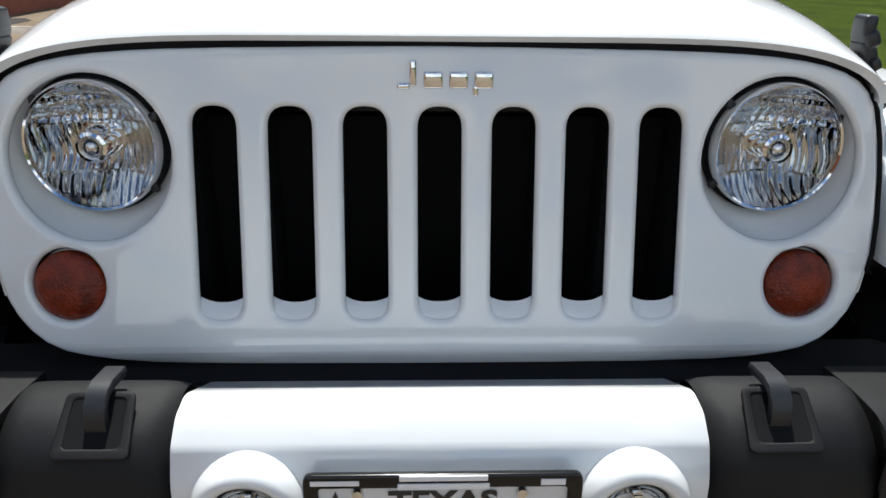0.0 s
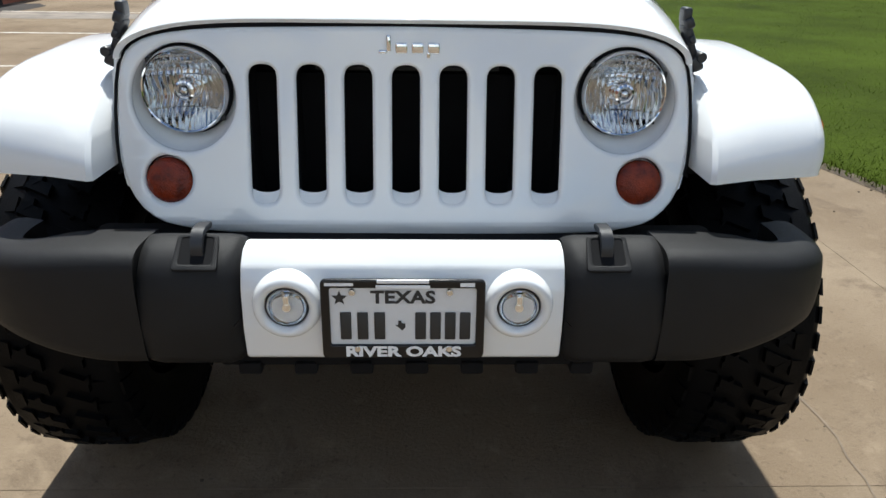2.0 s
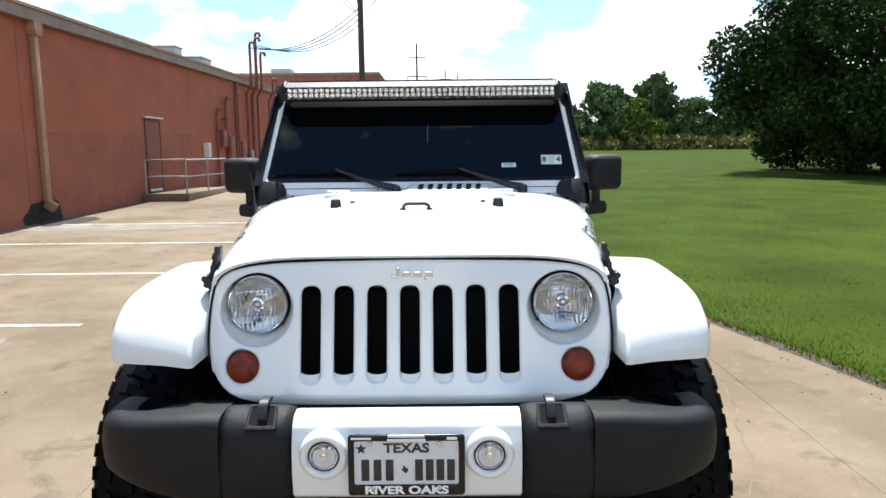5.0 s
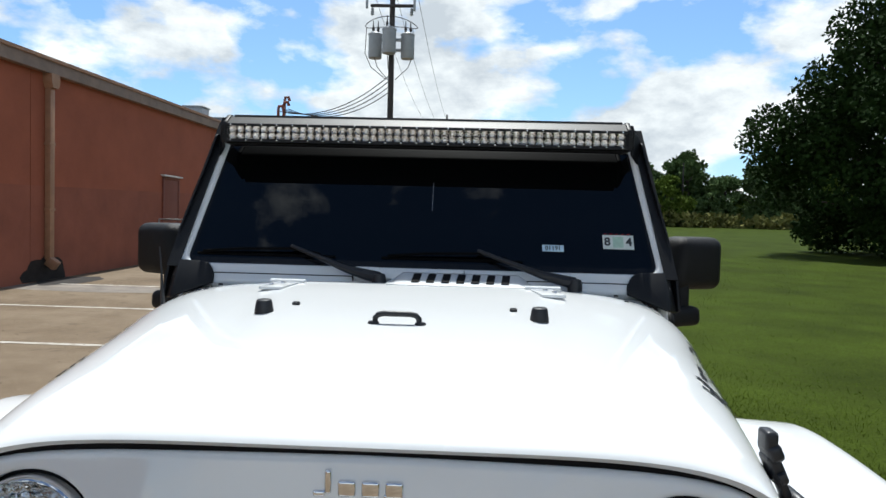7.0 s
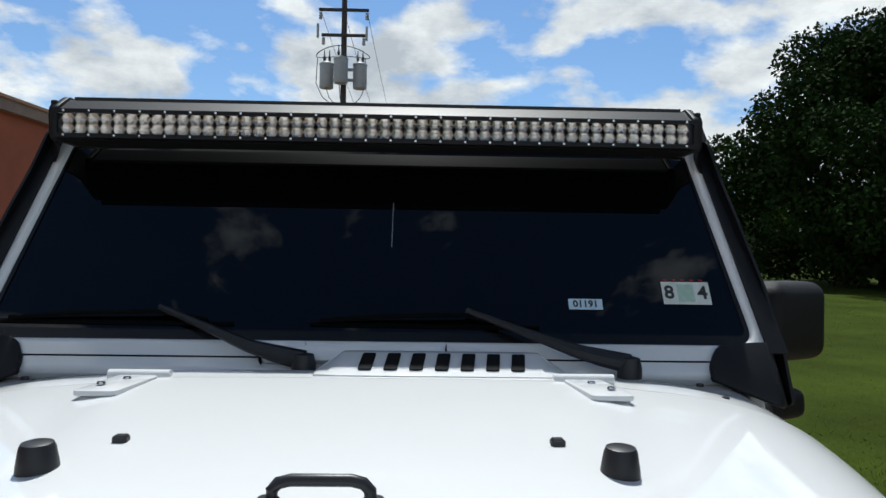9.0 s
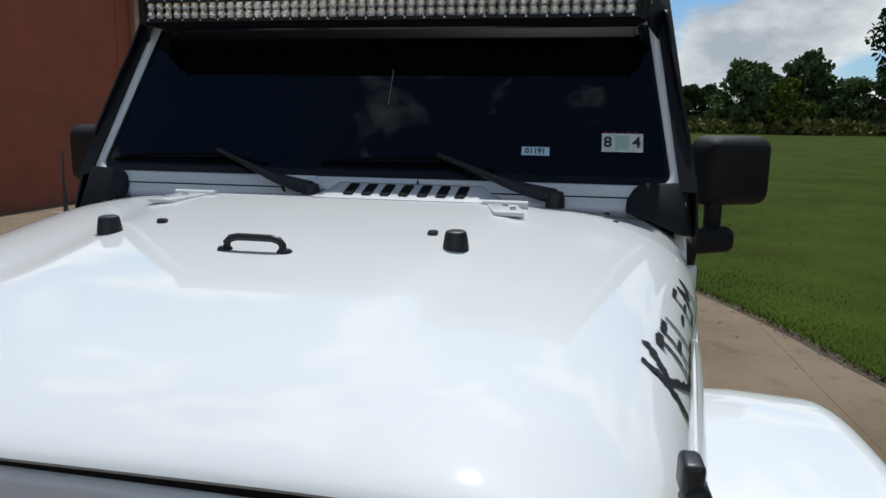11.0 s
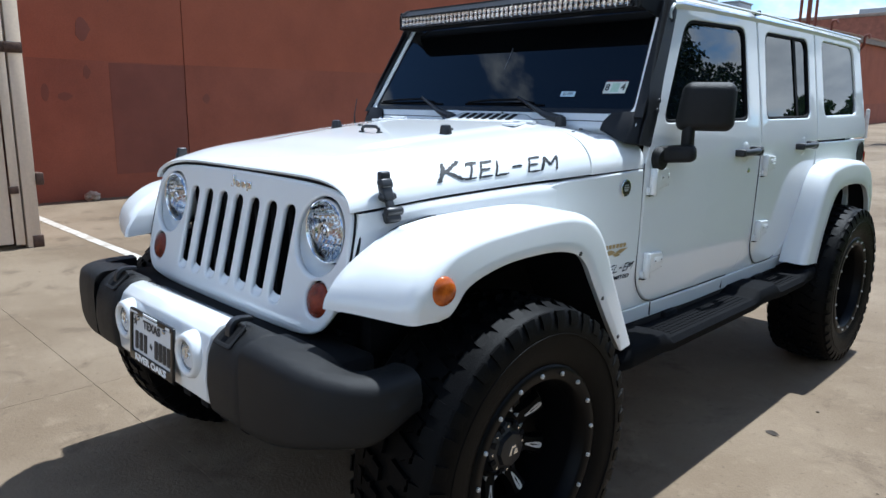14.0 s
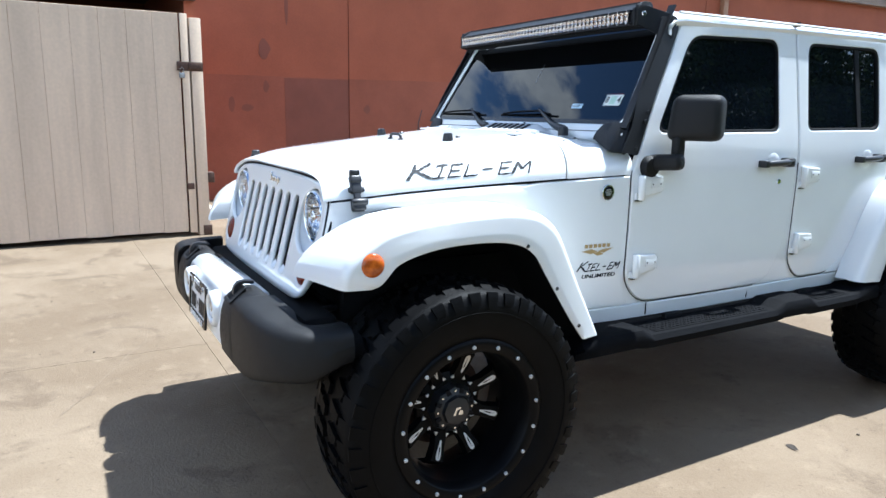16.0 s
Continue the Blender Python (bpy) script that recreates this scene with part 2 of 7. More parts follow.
PIPE = mat("rusty_red_pipe", (0.20, 0.055, 0.032), 0.65, vary=0.35, scale=9)
GATE = mat("cream_painted_board", (0.64, 0.505, 0.375), 0.75, vary=0.13, scale=2.0, streak=(1, 3, 0.35), bump=0.05, bscale=40, per_object=0.02, fine=0.04)
RUST = mat("rusted_iron", (0.09, 0.05, 0.035), 0.7, 0.3, vary=0.4, scale=30)
GREY_STEEL = mat("galvanised_steel", (0.34, 0.35, 0.36), 0.5, 0.6, vary=0.2, scale=20)
TRANSFORMER = mat("grey_enamel", (0.36, 0.38, 0.40), 0.45, vary=0.1, scale=4)
POLE = mat("creosoted_wood", (0.055, 0.048, 0.045), 0.85, vary=0.4, scale=5, streak=(4, 4, 0.3))
GRASS = mat("lawn", (0.038, 0.056, 0.0055), 0.95, spec=0.05, vary=0.38, scale=0.55, bump=0.6, bscale=45, detail=10, fine=0.3)
BLADE = mat("grass_blade", (0.070, 0.102, 0.010), 0.9, spec=0.05, vary=0.3, scale=0.9, detail=8)
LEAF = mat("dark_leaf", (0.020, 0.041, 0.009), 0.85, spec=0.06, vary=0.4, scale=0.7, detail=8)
# far foliage: aerial haze is put into this paler green
LEAF_FAR = mat("hazed_distant_leaf", (0.080, 0.122, 0.046), 0.9, spec=0.05, vary=0.35, scale=0.25, detail=6, per_object=0.3)
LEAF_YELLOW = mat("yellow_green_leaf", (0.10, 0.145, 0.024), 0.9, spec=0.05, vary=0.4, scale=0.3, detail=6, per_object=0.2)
REED = mat("dry_reed", (0.17, 0.17, 0.055), 0.9, spec=0.05, vary=0.5, scale=0.8)
BARK = mat("bark", (0.06, 0.048, 0.038), 0.9, vary=0.4, scale=6)
SOIL = mat("bare_soil", (0.075, 0.055, 0.035), 0.95, vary=0.4, scale=9, bump=0.6, bscale=40)
WATER = mat("puddle_water", (0.03, 0.028, 0.024), 0.02, spec=0.9)
BOLLARD = mat("white_bollard_paint", (0.66, 0.65, 0.62), 0.6, vary=0.2, scale=8)
STAIN = mat("oil_stained_concrete", (0.20, 0.17, 0.14), 0.8, vary=0.4, scale=2.5, bump=0.3, bscale=50, detail=9)
DAMP = mat("damp_soot", (0.022, 0.016, 0.013), 0.9, vary=0.5, scale=6)

# ---- mesh helpers ----


def link(name, me, material, parent=None, label="", smooth=None):
    me.materials.clear()
    me.materials.append(material)
    if smooth is not None:
        me.polygons.foreach_set("use_smooth", [True] * len(me.polygons))
        me.set_sharp_from_angle(angle=radians(smooth))
    ob = new(name, me)
    if parent is not None:
        if parent.parent is not None and parent.parent.parent is not None:
            parent = parent.parent
        ob.parent = parent
        ob.matrix_parent_inverse = parent.matrix_basis.inverted()
    return tagged(ob, label)


def part(name, bm, material, parent=None, label="", smooth=35):
    me = bpy.data.meshes.new(name)
    bmesh.ops.recalc_face_normals(bm, faces=bm.faces)
    bm.to_mesh(me)
    bm.free()
    return link(name, me, material, parent, label, smooth)


def thing(name, label, category, at=(0, 0, 0), group="", kind=""):
    ob = new(name)
    ob.location = at
    ob.empty_display_size = 0.1
    return tagged(ob, label, category, group, kind)


def join(*bms):
    out = bmesh.new()
    for b in bms:
        me = bpy.data.meshes.new("tmp")
        b.to_mesh(me)
        b.free()
        out.from_mesh(me)
        bpy.data.meshes.remove(me)
    return out


def box(x0, x1, y0, y1, z0, z1, bevel=0.0, seg=2):
    bm = bmesh.new()
    bmesh.ops.create_cube(bm, size=1, matrix=Matrix.Translation(((x0 + x1) / 2, (y0 + y1) / 2, (z0 + z1) / 2)) @ Matrix.Diagonal((abs(x1 - x0), abs(y1 - y0), abs(z1 - z0), 1)))
    if bevel > 0:
        bmesh.ops.bevel(bm, geom=bm.edges[:], offset=bevel, segments=seg, affect="EDGES", profile=0.5)
    return bm


def xform(bm, m):
    bmesh.ops.transform(bm, matrix=m, verts=bm.verts)
    return bm


def lathe(profile, seg=32, axis="y"):
    """Turns (radius, height) pairs round an axis; a zero radius closes the end."""
    bm = bmesh.new()
    rings = []
    for r, h in profile:
        ring = []
        for i in range(seg if r > 1e-6 else 1):
            a = 2 * math.pi * i / seg
            c, s = r * math.cos(a), r * math.sin(a)
            ring.append(bm.verts.new({"y": (c, h, s), "z": (c, s, h), "x": (h, c, s)}[axis]))
        rings.append(ring)
    for a, b in zip(rings, rings[1:]):
        for i in range(seg):
            q = [a[i % len(a)], a[(i + 1) % len(a)], b[(i + 1) % len(b)], b[i % len(b)]]
            q = [v for k, v in enumerate(q) if v not in q[:k]]
            if len(q) >= 3:
                bm.faces.new(q)
    return bm


def tube(points, r, seg=8, closed=False):
    """A round bar along points."""
    bm = bmesh.new()
    pts = [Vector(p) for p in points]
    rings = []
    n = len(pts)
    up = Vector((0.13, 0.21, 0.97))
    for i, p in enumerate(pts):
        a = pts[i - 1] if i > 0 or closed else p
        b = pts[(i + 1) % n] if i < n - 1 or closed else p
        d = (b - a).normalized()
        u = d.cross(up)
        if u.length < 0.05:
            u = d.cross(Vector((1, 0, 0)))
        u.normalize()
        w = d.cross(u)
        rr = r[i] if isinstance(r, (list, tuple)) else r
        rings.append([bm.verts.new(p + rr * (math.cos(2 * math.pi * k / seg) * u + math.sin(2 * math.pi * k / seg) * w)) for k in range(seg)])
    for a, b in zip(rings, rings[1:] + (rings[:1] if closed else [])):
        for k in range(seg):
            bm.faces.new((a[k], a[(k + 1) % seg], b[(k + 1) % seg], b[k]))
    if not closed:
        bm.faces.new(rings[0][::-1])
        bm.faces.new(rings[-1])
    return bm


def grid(rows, close=False, thick=0.0):
    """A surface through rows of points."""
    bm = bmesh.new()
    vs = [[bm.verts.new(p) for p in row] for row in rows]
    for a, b in zip(vs, vs[1:]):
        m = len(a)
        for k in range(m if close else m - 1):
            try:
                bm.faces.new((a[k], a[(k + 1) % m], b[(k + 1) % m], b[k]))
            except ValueError:
                pass
    bmesh.ops.remove_doubles(bm, verts=bm.verts, dist=1e-5)
    if thick:
        bmesh.ops.recalc_face_normals(bm, faces=bm.faces)
        bmesh.ops.solidify(bm, geom=bm.faces[:], thickness=thick)
    return bm


def prism(outline, h0, h1, axis="z", bevel=0.0):
    """A closed outline of (a, b) drawn out along an axis."""
    bm = bmesh.new()

    def at(a, b, h):
        return {"z": (a, b, h), "y": (a, h, b), "x": (h, a, b)}[axis]
    lo = [bm.verts.new(at(a, b, h0)) for a, b in outline]
    hi = [bm.verts.new(at(a, b, h1)) for a, b in outline]
    n = len(lo)
    for i in range(n):
        bm.faces.new((lo[i], lo[(i + 1) % n], hi[(i + 1) % n], hi[i]))
    bm.faces.new(lo[::-1])
    bm.faces.new(hi)
    bmesh.ops.recalc_face_normals(bm, faces=bm.faces)
    if bevel:
        bmesh.ops.bevel(bm, geom=bm.edges[:], offset=bevel, segments=2, affect="EDGES", profile=0.5)
    return bm


def rounded(points, radius, seg=6):
    """Rounds the corners of an outline; radius: one, or one for each corner."""
    out = []
    n = len(points)
    for i in range(n):
        p, a, b = Vector(points[i]), Vector(points[i - 1]), Vector(points[(i + 1) % n])
        r = radius[i] if isinstance(radius, (list, tuple)) else radius
        u, v = (a - p), (b - p)
        r = min(r, u.length * 0.48, v.length * 0.48)
        if r < 1e-4:
            out.append(tuple(p))
            continue
        s, e = p + u.normalized() * r, p + v.normalized() * r
        for k in range(seg + 1):
            t = k / seg
            q = s * (1 - t) ** 2 + p * 2 * t * (1 - t) + e * t * t
            out.append(tuple(q))
    return out


def plate(outlines, depth, bevel, res=3):
    """A flat board in (a, b) with holes, its edges rounded: a mesh from a filled outline; a is x, b is y, z the thickness."""
    cu = bpy.data.curves.new("outline", "CURVE")
    cu.dimensions, cu.fill_mode = "2D", "BOTH"
    cu.extrude, cu.bevel_depth, cu.bevel_resolution = max(depth / 2 - bevel, 0.0005), bevel, res
    cu.offset = -bevel
    for pts in outlines:
        sp = cu.splines.new("POLY")
        sp.points.add(len(pts) - 1)
        for q, (a, b) in zip(sp.points, pts):
            q.co = (a, b, 0, 1)
        sp.use_cyclic_u = True
    ob = bpy.data.objects.new("outline", cu)
    scene.collection.objects.link(ob)
    dg = bpy.context.evaluated_depsgraph_get()
    me = bpy.data.meshes.new_from_object(ob.evaluated_get(dg))
    bpy.data.objects.remove(ob)
    bm = bmesh.new()
    bm.from_mesh(me)
    bpy.data.meshes.remove(me)
    bmesh.ops.remove_doubles(bm, verts=bm.verts, dist=1e-5)
    return bm


def slice_at(bm, axis, values):
    n = Vector((axis == 0, axis == 1, axis == 2))
    for v in values:
        bmesh.ops.bisect_plane(bm, geom=bm.verts[:] + bm.edges[:] + bm.faces[:], plane_co=n * v, plane_no=n, dist=1e-5)
    return bm


def even_normals(ob):
    md = ob.modifiers.new("even_normals", "WEIGHTED_NORMAL")
    md.keep_sharp, md.weight = True, 80
    return ob


def text_mesh(body, size, depth=0.001, shear=0.0, bold=0.0, sx=1.0):
    """Letters in the built-in font, centred, in the x-y plane."""
    cu = bpy.data.curves.new("letters", "FONT")
    cu.body, cu.size, cu.extrude, cu.shear, cu.offset = body, size, depth, shear, bold
    cu.align_x, cu.align_y = "CENTER", "CENTER"
    cu.resolution_u = 3
    ob = bpy.data.objects.new("letters", cu)
    scene.collection.objects.link(ob)
    dg = bpy.context.evaluated_depsgraph_get()
    me = bpy.data.meshes.new_from_object(ob.evaluated_get(dg))
    bpy.data.objects.remove(ob)
    bm = bmesh.new()
    bm.from_mesh(me)
    bpy.data.meshes.remove(me)
    bmesh.ops.transform(bm, matrix=Matrix.Diagonal((sx, 1, 1, 1)), verts=bm.verts)
    return bm


def smoothstep(a, b, x):
    t = min(1, max(0, (x - a) / (b - a)))
    return t * t * (3 - 2 * t)


def lerp(table, x):
    """Linear interpolation in a table of (x, value)."""
    for (x0, v0), (x1, v1) in zip(table, table[1:]):
        if x <= x1:
            t = max(0, (x - x0) / (x1 - x0))
            return v0 + (v1 - v0) * t
    return table[-1][1]


def spline(table, x):
    """Smooth interpolation in a table of (x, value)."""
    n = len(table)
    for i in range(n - 1):
        if x <= table[i + 1][0] or i == n - 2:
            x0, v0 = table[i]
            x1, v1 = table[i + 1]
            m0 = (v1 - table[i - 1][1]) / (x1 - table[i - 1][0]) if i > 0 else (v1 - v0) / (x1 - x0)
            m1 = (table[i + 2][1] - v0) / (table[i + 2][0] - x0) if i < n - 2 else (v1 - v0) / (x1 - x0)
            h = x1 - x0
            t = min(1, max(0, (x - x0) / h))
            return (2 * t**3 - 3 * t**2 + 1) * v0 + (t**3 - 2 * t**2 + t) * h * m0 + (-2 * t**3 + 3 * t**2) * v1 + (t**3 - t**2) * h * m1
    return table[-1][1]


def rise(y):
    """Height of the ground: level round the car, climbing gently towards the back of the lot."""
    return 0.022 * (max(0.0, min(y, 140) - 9 + 2 * math.exp(-abs(y - 9) / 2) * 0.5) if y > 7 else 0.0)

# ---- the ground ----
# edge between pavement and lawn, from the street end to the far end
EDGE = [(-40, 9.5), (-8, 6.4), (-4, 4.9), (-1.5, 4.0), (0.5, 3.45), (2.0, 3.08), (3.2, 2.80), (4.2, 2.53), (5.3, 2.25), (6.4, 1.9), (7.0, 1.62), (8.0, 1.28), (9.0, 1.07), (11.4, 0.9), (19.4, 0.86), (60, 1.3), (100, 1.8)]


def edge_x(y):
    return spline(EDGE, y)


def sheet(name, x0, x1, ys, material, dz, n, jig=0.0):
    rows = []
    for y in ys:
        rows.append([(x0 + (x1 - x0) * k / n, y, rise(y) + dz + jig * noise.noise((x0 + (x1 - x0) * k / n * 0.6, y * 0.6, 0))) for k in range(n + 1)])
    return part(name, grid(rows), material, None, "", 60)


YS = [-400, -120, -60, -30, -15, -8] + [-6 + 2 * k for k in range(40)] + [76, 84, 92, 100, 120, 140, 400, 1500]
ground = sheet("ground", -600, 600, YS, GRASS, -0.03, 60)
tagged(ground, "mown green lawn with patchy yellowish tufts", "lawn", kind="structure")

# near lawn: an uneven sheet just above the ground, following the pavement's edge
rows = []
for i in range(150):
    y = -14 + i * 0.42
    row = []
    for k in range(41):
        t = k / 40
        x = edge_x(y) + 0.02 * noise.noise((y * 3, 0, 0)) + 22 * t ** 1.6
        h = 0.035 * smoothstep(0, 0.01, t) + 0.02 * noise.noise((x * 1.1, y * 1.1, 3))
        row.append((x, y, rise(y) + h - 0.015 * (k == 0)))
    rows.append(row)
lawn = part("lawn", grid(rows), GRASS, None, "", 60)
tagged(lawn, "mown green lawn beside the concrete drive", "lawn", kind="structure")

# pavement: slabs over a joint bed, clipped to the lawn's edge
pavement = thing("pavement", "stained beige concrete drive cast in large slabs", "pavement", kind="structure")
rows = []
for i in range(90):
    y = -40 + i * 1.4
    rows.append([(-60 + (edge_x(y) + 0.12 + 60) * k / 6, y, rise(y) - 0.012) for k in range(7)])
part("joint_bed", grid(rows), JOINT, pavement, "dark joint filler")


def slab(x0, x1, y0, y1, material):
    g = 0.0012
    cells_x, cells_y = 4, 8
    rows = []
    for j in range(cells_y + 1):
        y = y0 + g + (y1 - y0 - 2 * g) * j / cells_y
        e = edge_x(y)
        a, b = min(x0 + g, e), min(x1 - g, e)
        rows.append([(a + (b - a) * k / cells_x, y, rise(y) + 0.0) for k in range(cells_x + 1)])
    if max(r[-1][0] - r[0][0] for r in rows) < 0.05:
        return
    bm = grid(rows)
    bmesh.ops.solidify(bm, geom=bm.faces[:], thickness=0.05)
    bmesh.ops.translate(bm, verts=bm.verts, vec=(0, 0, -max(v.co.z - rise(v.co.y) for v in bm.verts)))
    part("slab", bm, material, pavement, "", 20)


for gx in range(-5, 3):
    for gy in range(-3, 21):
        slab(-1.6 + gx * 3.7, -1.6 + (gx + 1) * 3.7, 4.6 + (gy - 1) * 4.6, 4.6 + gy * 4.6, CONCRETE)

# painted stall lines on the pavement
for ly in (1.35, 4.2, 7.05, 10.03, 13.0):
    rows = [[(x, ly - 0.05 + 0.01 * noise.noise((x, ly, 0)), rise(ly - 0.05) + 0.004), (x, ly + 0.05 + 0.01 * noise.noise((x, ly, 9)), rise(ly + 0.05) + 0.004)] for x in [-8.3 + 0.25 * k for k in range(21)]]
    tagged(part("stall_line", grid(rows), LINE, None), "worn white painted parking line on the concrete", "parking line", group="parking lines", kind="structure")

# stains, damp strip at the wall, cracks
def blot(name, cx, cy, rx, ry, material, label, seed, dz=0.003):
    bm = bmesh.new()
    c = bm.verts.new((cx, cy, rise(cy) + dz))
    ring = []
    for k in range(40):
        a = 2 * math.pi * k / 40
        r = 1 + 0.28 * noise.noise((math.cos(a) * 1.6, math.sin(a) * 1.6, seed)) + 0.1 * noise.noise((math.cos(a) * 5, math.sin(a) * 5, seed))
        ring.append(bm.verts.new((cx + rx * r * math.cos(a), cy + ry * r * math.sin(a), rise(cy + ry * r * math.sin(a)) + dz)))
    for k in range(40):
        bm.faces.new((c, ring[k], ring[(k + 1) % 40]))
    return tagged(part(name, bm, material, None), label, "stain", kind="structure")


blot("oil_stain", -4.0, 4.6 - 1.2, 0.32, 0.55, STAIN, "faint dark oil stain on the concrete", 2.0)
blot("damp_strip", -7.2, 12.4, 2.6, 0.5, STAIN, "dark damp strip across the parking lot", 5.0)
blot("puddle_bed", 0.45, 17.6, 1.1, 1.9, STAIN, "damp concrete round a puddle", 7.0)
pud = blot("puddle", 0.38, 17.7, 0.62, 1.25, WATER, "shallow rainwater puddle on the drive", 9.0, 0.006)
tagged(pud, "", "puddle")


def crack(points, seed, w=0.006):
    bm = bmesh.new()
    prev = None
    pts = []
    for (x0, y0), (x1, y1) in zip(points, points[1:]):
        for k in range(14):
            t = k / 14
            x, y = x0 + (x1 - x0) * t, y0 + (y1 - y0) * t
            pts.append((x + 0.05 * noise.noise((x * 3, y * 3, seed)) + 0.02 * noise.noise((x * 14, y * 14, seed)), y + 0.05 * noise.noise((x * 3, y * 3, seed + 5))))
    for i, (x, y) in enumerate(pts):
        ww = w * (0.5 + abs(noise.noise((i * 0.7, seed, 0))) * 1.4)
        a, b = bm.verts.new((x - ww, y, rise(y) + 0.0025)), bm.verts.new((x + ww, y + ww * 0.5, rise(y) + 0.0025))
        if prev:
            bm.faces.new((prev[0], prev[1], b, a))
        prev = (a, b)
    tagged(part("crack", bm, JOINT, None), "thin wandering crack in the concrete", "crack", group="cracks", kind="structure")


crack([(1.25, -0.9), (1.32, 0.4), (1.75, 1.5), (2.0, 2.6)], 1.0)
crack([(-7.5, -0.2), (-4.2, -0.5), (-2.2, -0.2), (-0.6, -0.9)], 3.0, 0.004)
crack([(-6.0, 11.6), (-3.0, 11.9), (0.6, 12.6)], 4.0, 0.01)
crack([(-2.6, 15.2), (-0.9, 15.6), (0.9, 15.1)], 8.0, 0.03)

# a curled dead leaf and grit on the drive
bm = bmesh.new()
for k, (dx, dy, dz) in enumerate(((0, 0, 0.004), (0.02, 0.012, 0.012), (0.045, 0.004, 0.016), (0.07, -0.004, 0.006), (0.045, -0.014, 0.004), (0.02, -0.01, 0.003))):
    bm.verts.new((1.03 + dx, 2.02 + dy, dz))
bm.faces.new(bm.verts[:])
tagged(part("dead_leaf", bm, BARK, None), "small curled brown dead leaf on the concrete", "leaf")
rng = random.Random(4)
bm = bmesh.new()
for k in range(420):
    y = rng.uniform(-2.5, 9)
    x = rng.uniform(-7, edge_x(y) - 0.05) if k % 3 else edge_x(y) - abs(rng.gauss(0, 0.12))
    s = rng.uniform(0.002, 0.008)
    bmesh.ops.create_icosphere(bm, subdivisions=1, radius=s, matrix=Matrix.Translation((x, y, rise(y) + s * 0.4)) @ Matrix.Diagonal((1.3, 1, 0.6, 1)))
tagged(part("grit", bm, SOIL, None), "loose grit and crumbs of soil on the drive", "grit", kind="stuff")

# grass blades, thickest along the pavement's edge
verts, faces = [], []
for k in range(85000):
    if k < 52000:
        y = rng.uniform(-3.0, 17)
        x = edge_x(y) - 0.03 + abs(rng.gauss(0, 1.5)) * rng.uniform(0.1, 1)
    else:
        y = rng.uniform(-2, 30)
        x = edge_x(y) + rng.uniform(0.4, 12)
    a, h, w = rng.uniform(0, 6.283), rng.uniform(0.02, 0.058), rng.uniform(0.0025, 0.006) * (1 if k < 52000 else 1.7)
    lx, ly = rng.gauss(0, 0.03), rng.gauss(0, 0.03)
    z = rise(y) + 0.01
    n = len(verts)
    verts += [(x - w * math.cos(a), y - w * math.sin(a), z), (x + w * math.cos(a), y + w * math.sin(a), z), (x + lx, y + ly, z + h)]
    faces.append((n, n + 1, n + 2))
me = bpy.data.meshes.new("grass")
me.from_pydata(verts, [], faces)
tagged(link("grass", me, BLADE), "short green grass blades along the drive", "grass", kind="stuff")
rows = []
for i in range(120):
    y = -6 + i * 0.2
    e = edge_x(y)
    rows.append([(e - 0.05 - 0.03 * abs(noise.noise((y * 2, 1, 0))), y, rise(y) + 0.003), (e, y, rise(y) + 0.016), (e + 0.1, y, rise(y) + 0.018)])
tagged(part("soil_edge", grid(rows), SOIL, None), "strip of bare soil at the lawn's edge", "soil", kind="structure")

# ---- the building ----
WX = -8.95


def top_z(y):
    return 4.55 + 0.013 * (y - 8)


wall_west = thing("wall_west", "long terracotta painted stucco wall of a warehouse", "wall", (WX, 10, 0), kind="structure")
SEAMS = [-16, -4.1, 4.0, 13.0, 22.9, 31.5, 41, 52, 65]
for y0, y1 in zip(SEAMS, SEAMS[1:]):
    g = 0.008
    cap = 2.02 if y0 < 20 else 1.1
    def panel(za, zb, dx, material, nm, flat_top):
        ya, yb = y0 + g, y1 - g
        co = [(ya, rise(ya) - 0.1 if za is None else za + rise(ya)), (yb, rise(yb) - 0.1 if za is None else za + rise(yb)), (yb, zb + rise(yb) if flat_top else top_z(yb)), (ya, zb + rise(ya) if flat_top else top_z(ya))]
        part(nm, prism(co, WX - 0.25, WX + dx, "x"), material, wall_west, "", 20)
    panel(None, cap, 0.0, WALL_LOW, "lower_panel", True)
    panel(cap, 0, -0.002, WALL, "upper_panel", False)
part("backing", prism([(-16, -0.2), (65, 1.0), (65, 5.3), (-16, 4.2)], WX - 0.4, WX - 0.03, "x"), WALL_PATCH, wall_west)
part("paint_patch", box(WX, WX + 0.004, 2.84, 3.99, 0.35, 2.0), WALL_PATCH, wall_west, "darker brown repainted patch")
part("roof", prism([(-16, 4.3), (65, 5.3), (65, 5.0), (-16, 4.0)], WX - 14, WX - 0.1, "x"), GREY_STEEL, wall_west, "flat metal roof")
fascia = part("fascia", prism([(-16, top_z(-16) - 0.12), (65, top_z(65) - 0.12), (65, top_z(65) + 0.16), (-16, top_z(-16) + 0.16)], WX - 0.1, WX + 0.16, "x"), FASCIA, wall_west, "brown metal gutter and fascia")
part("gutter_lip", prism([(-16, top_z(-16) + 0.13), (65, top_z(65) + 0.13), (65, top_z(65) + 0.2), (-16, top_z(-16) + 0.2)], WX - 0.1, WX + 0.2, "x"), SPOUT, fascia)
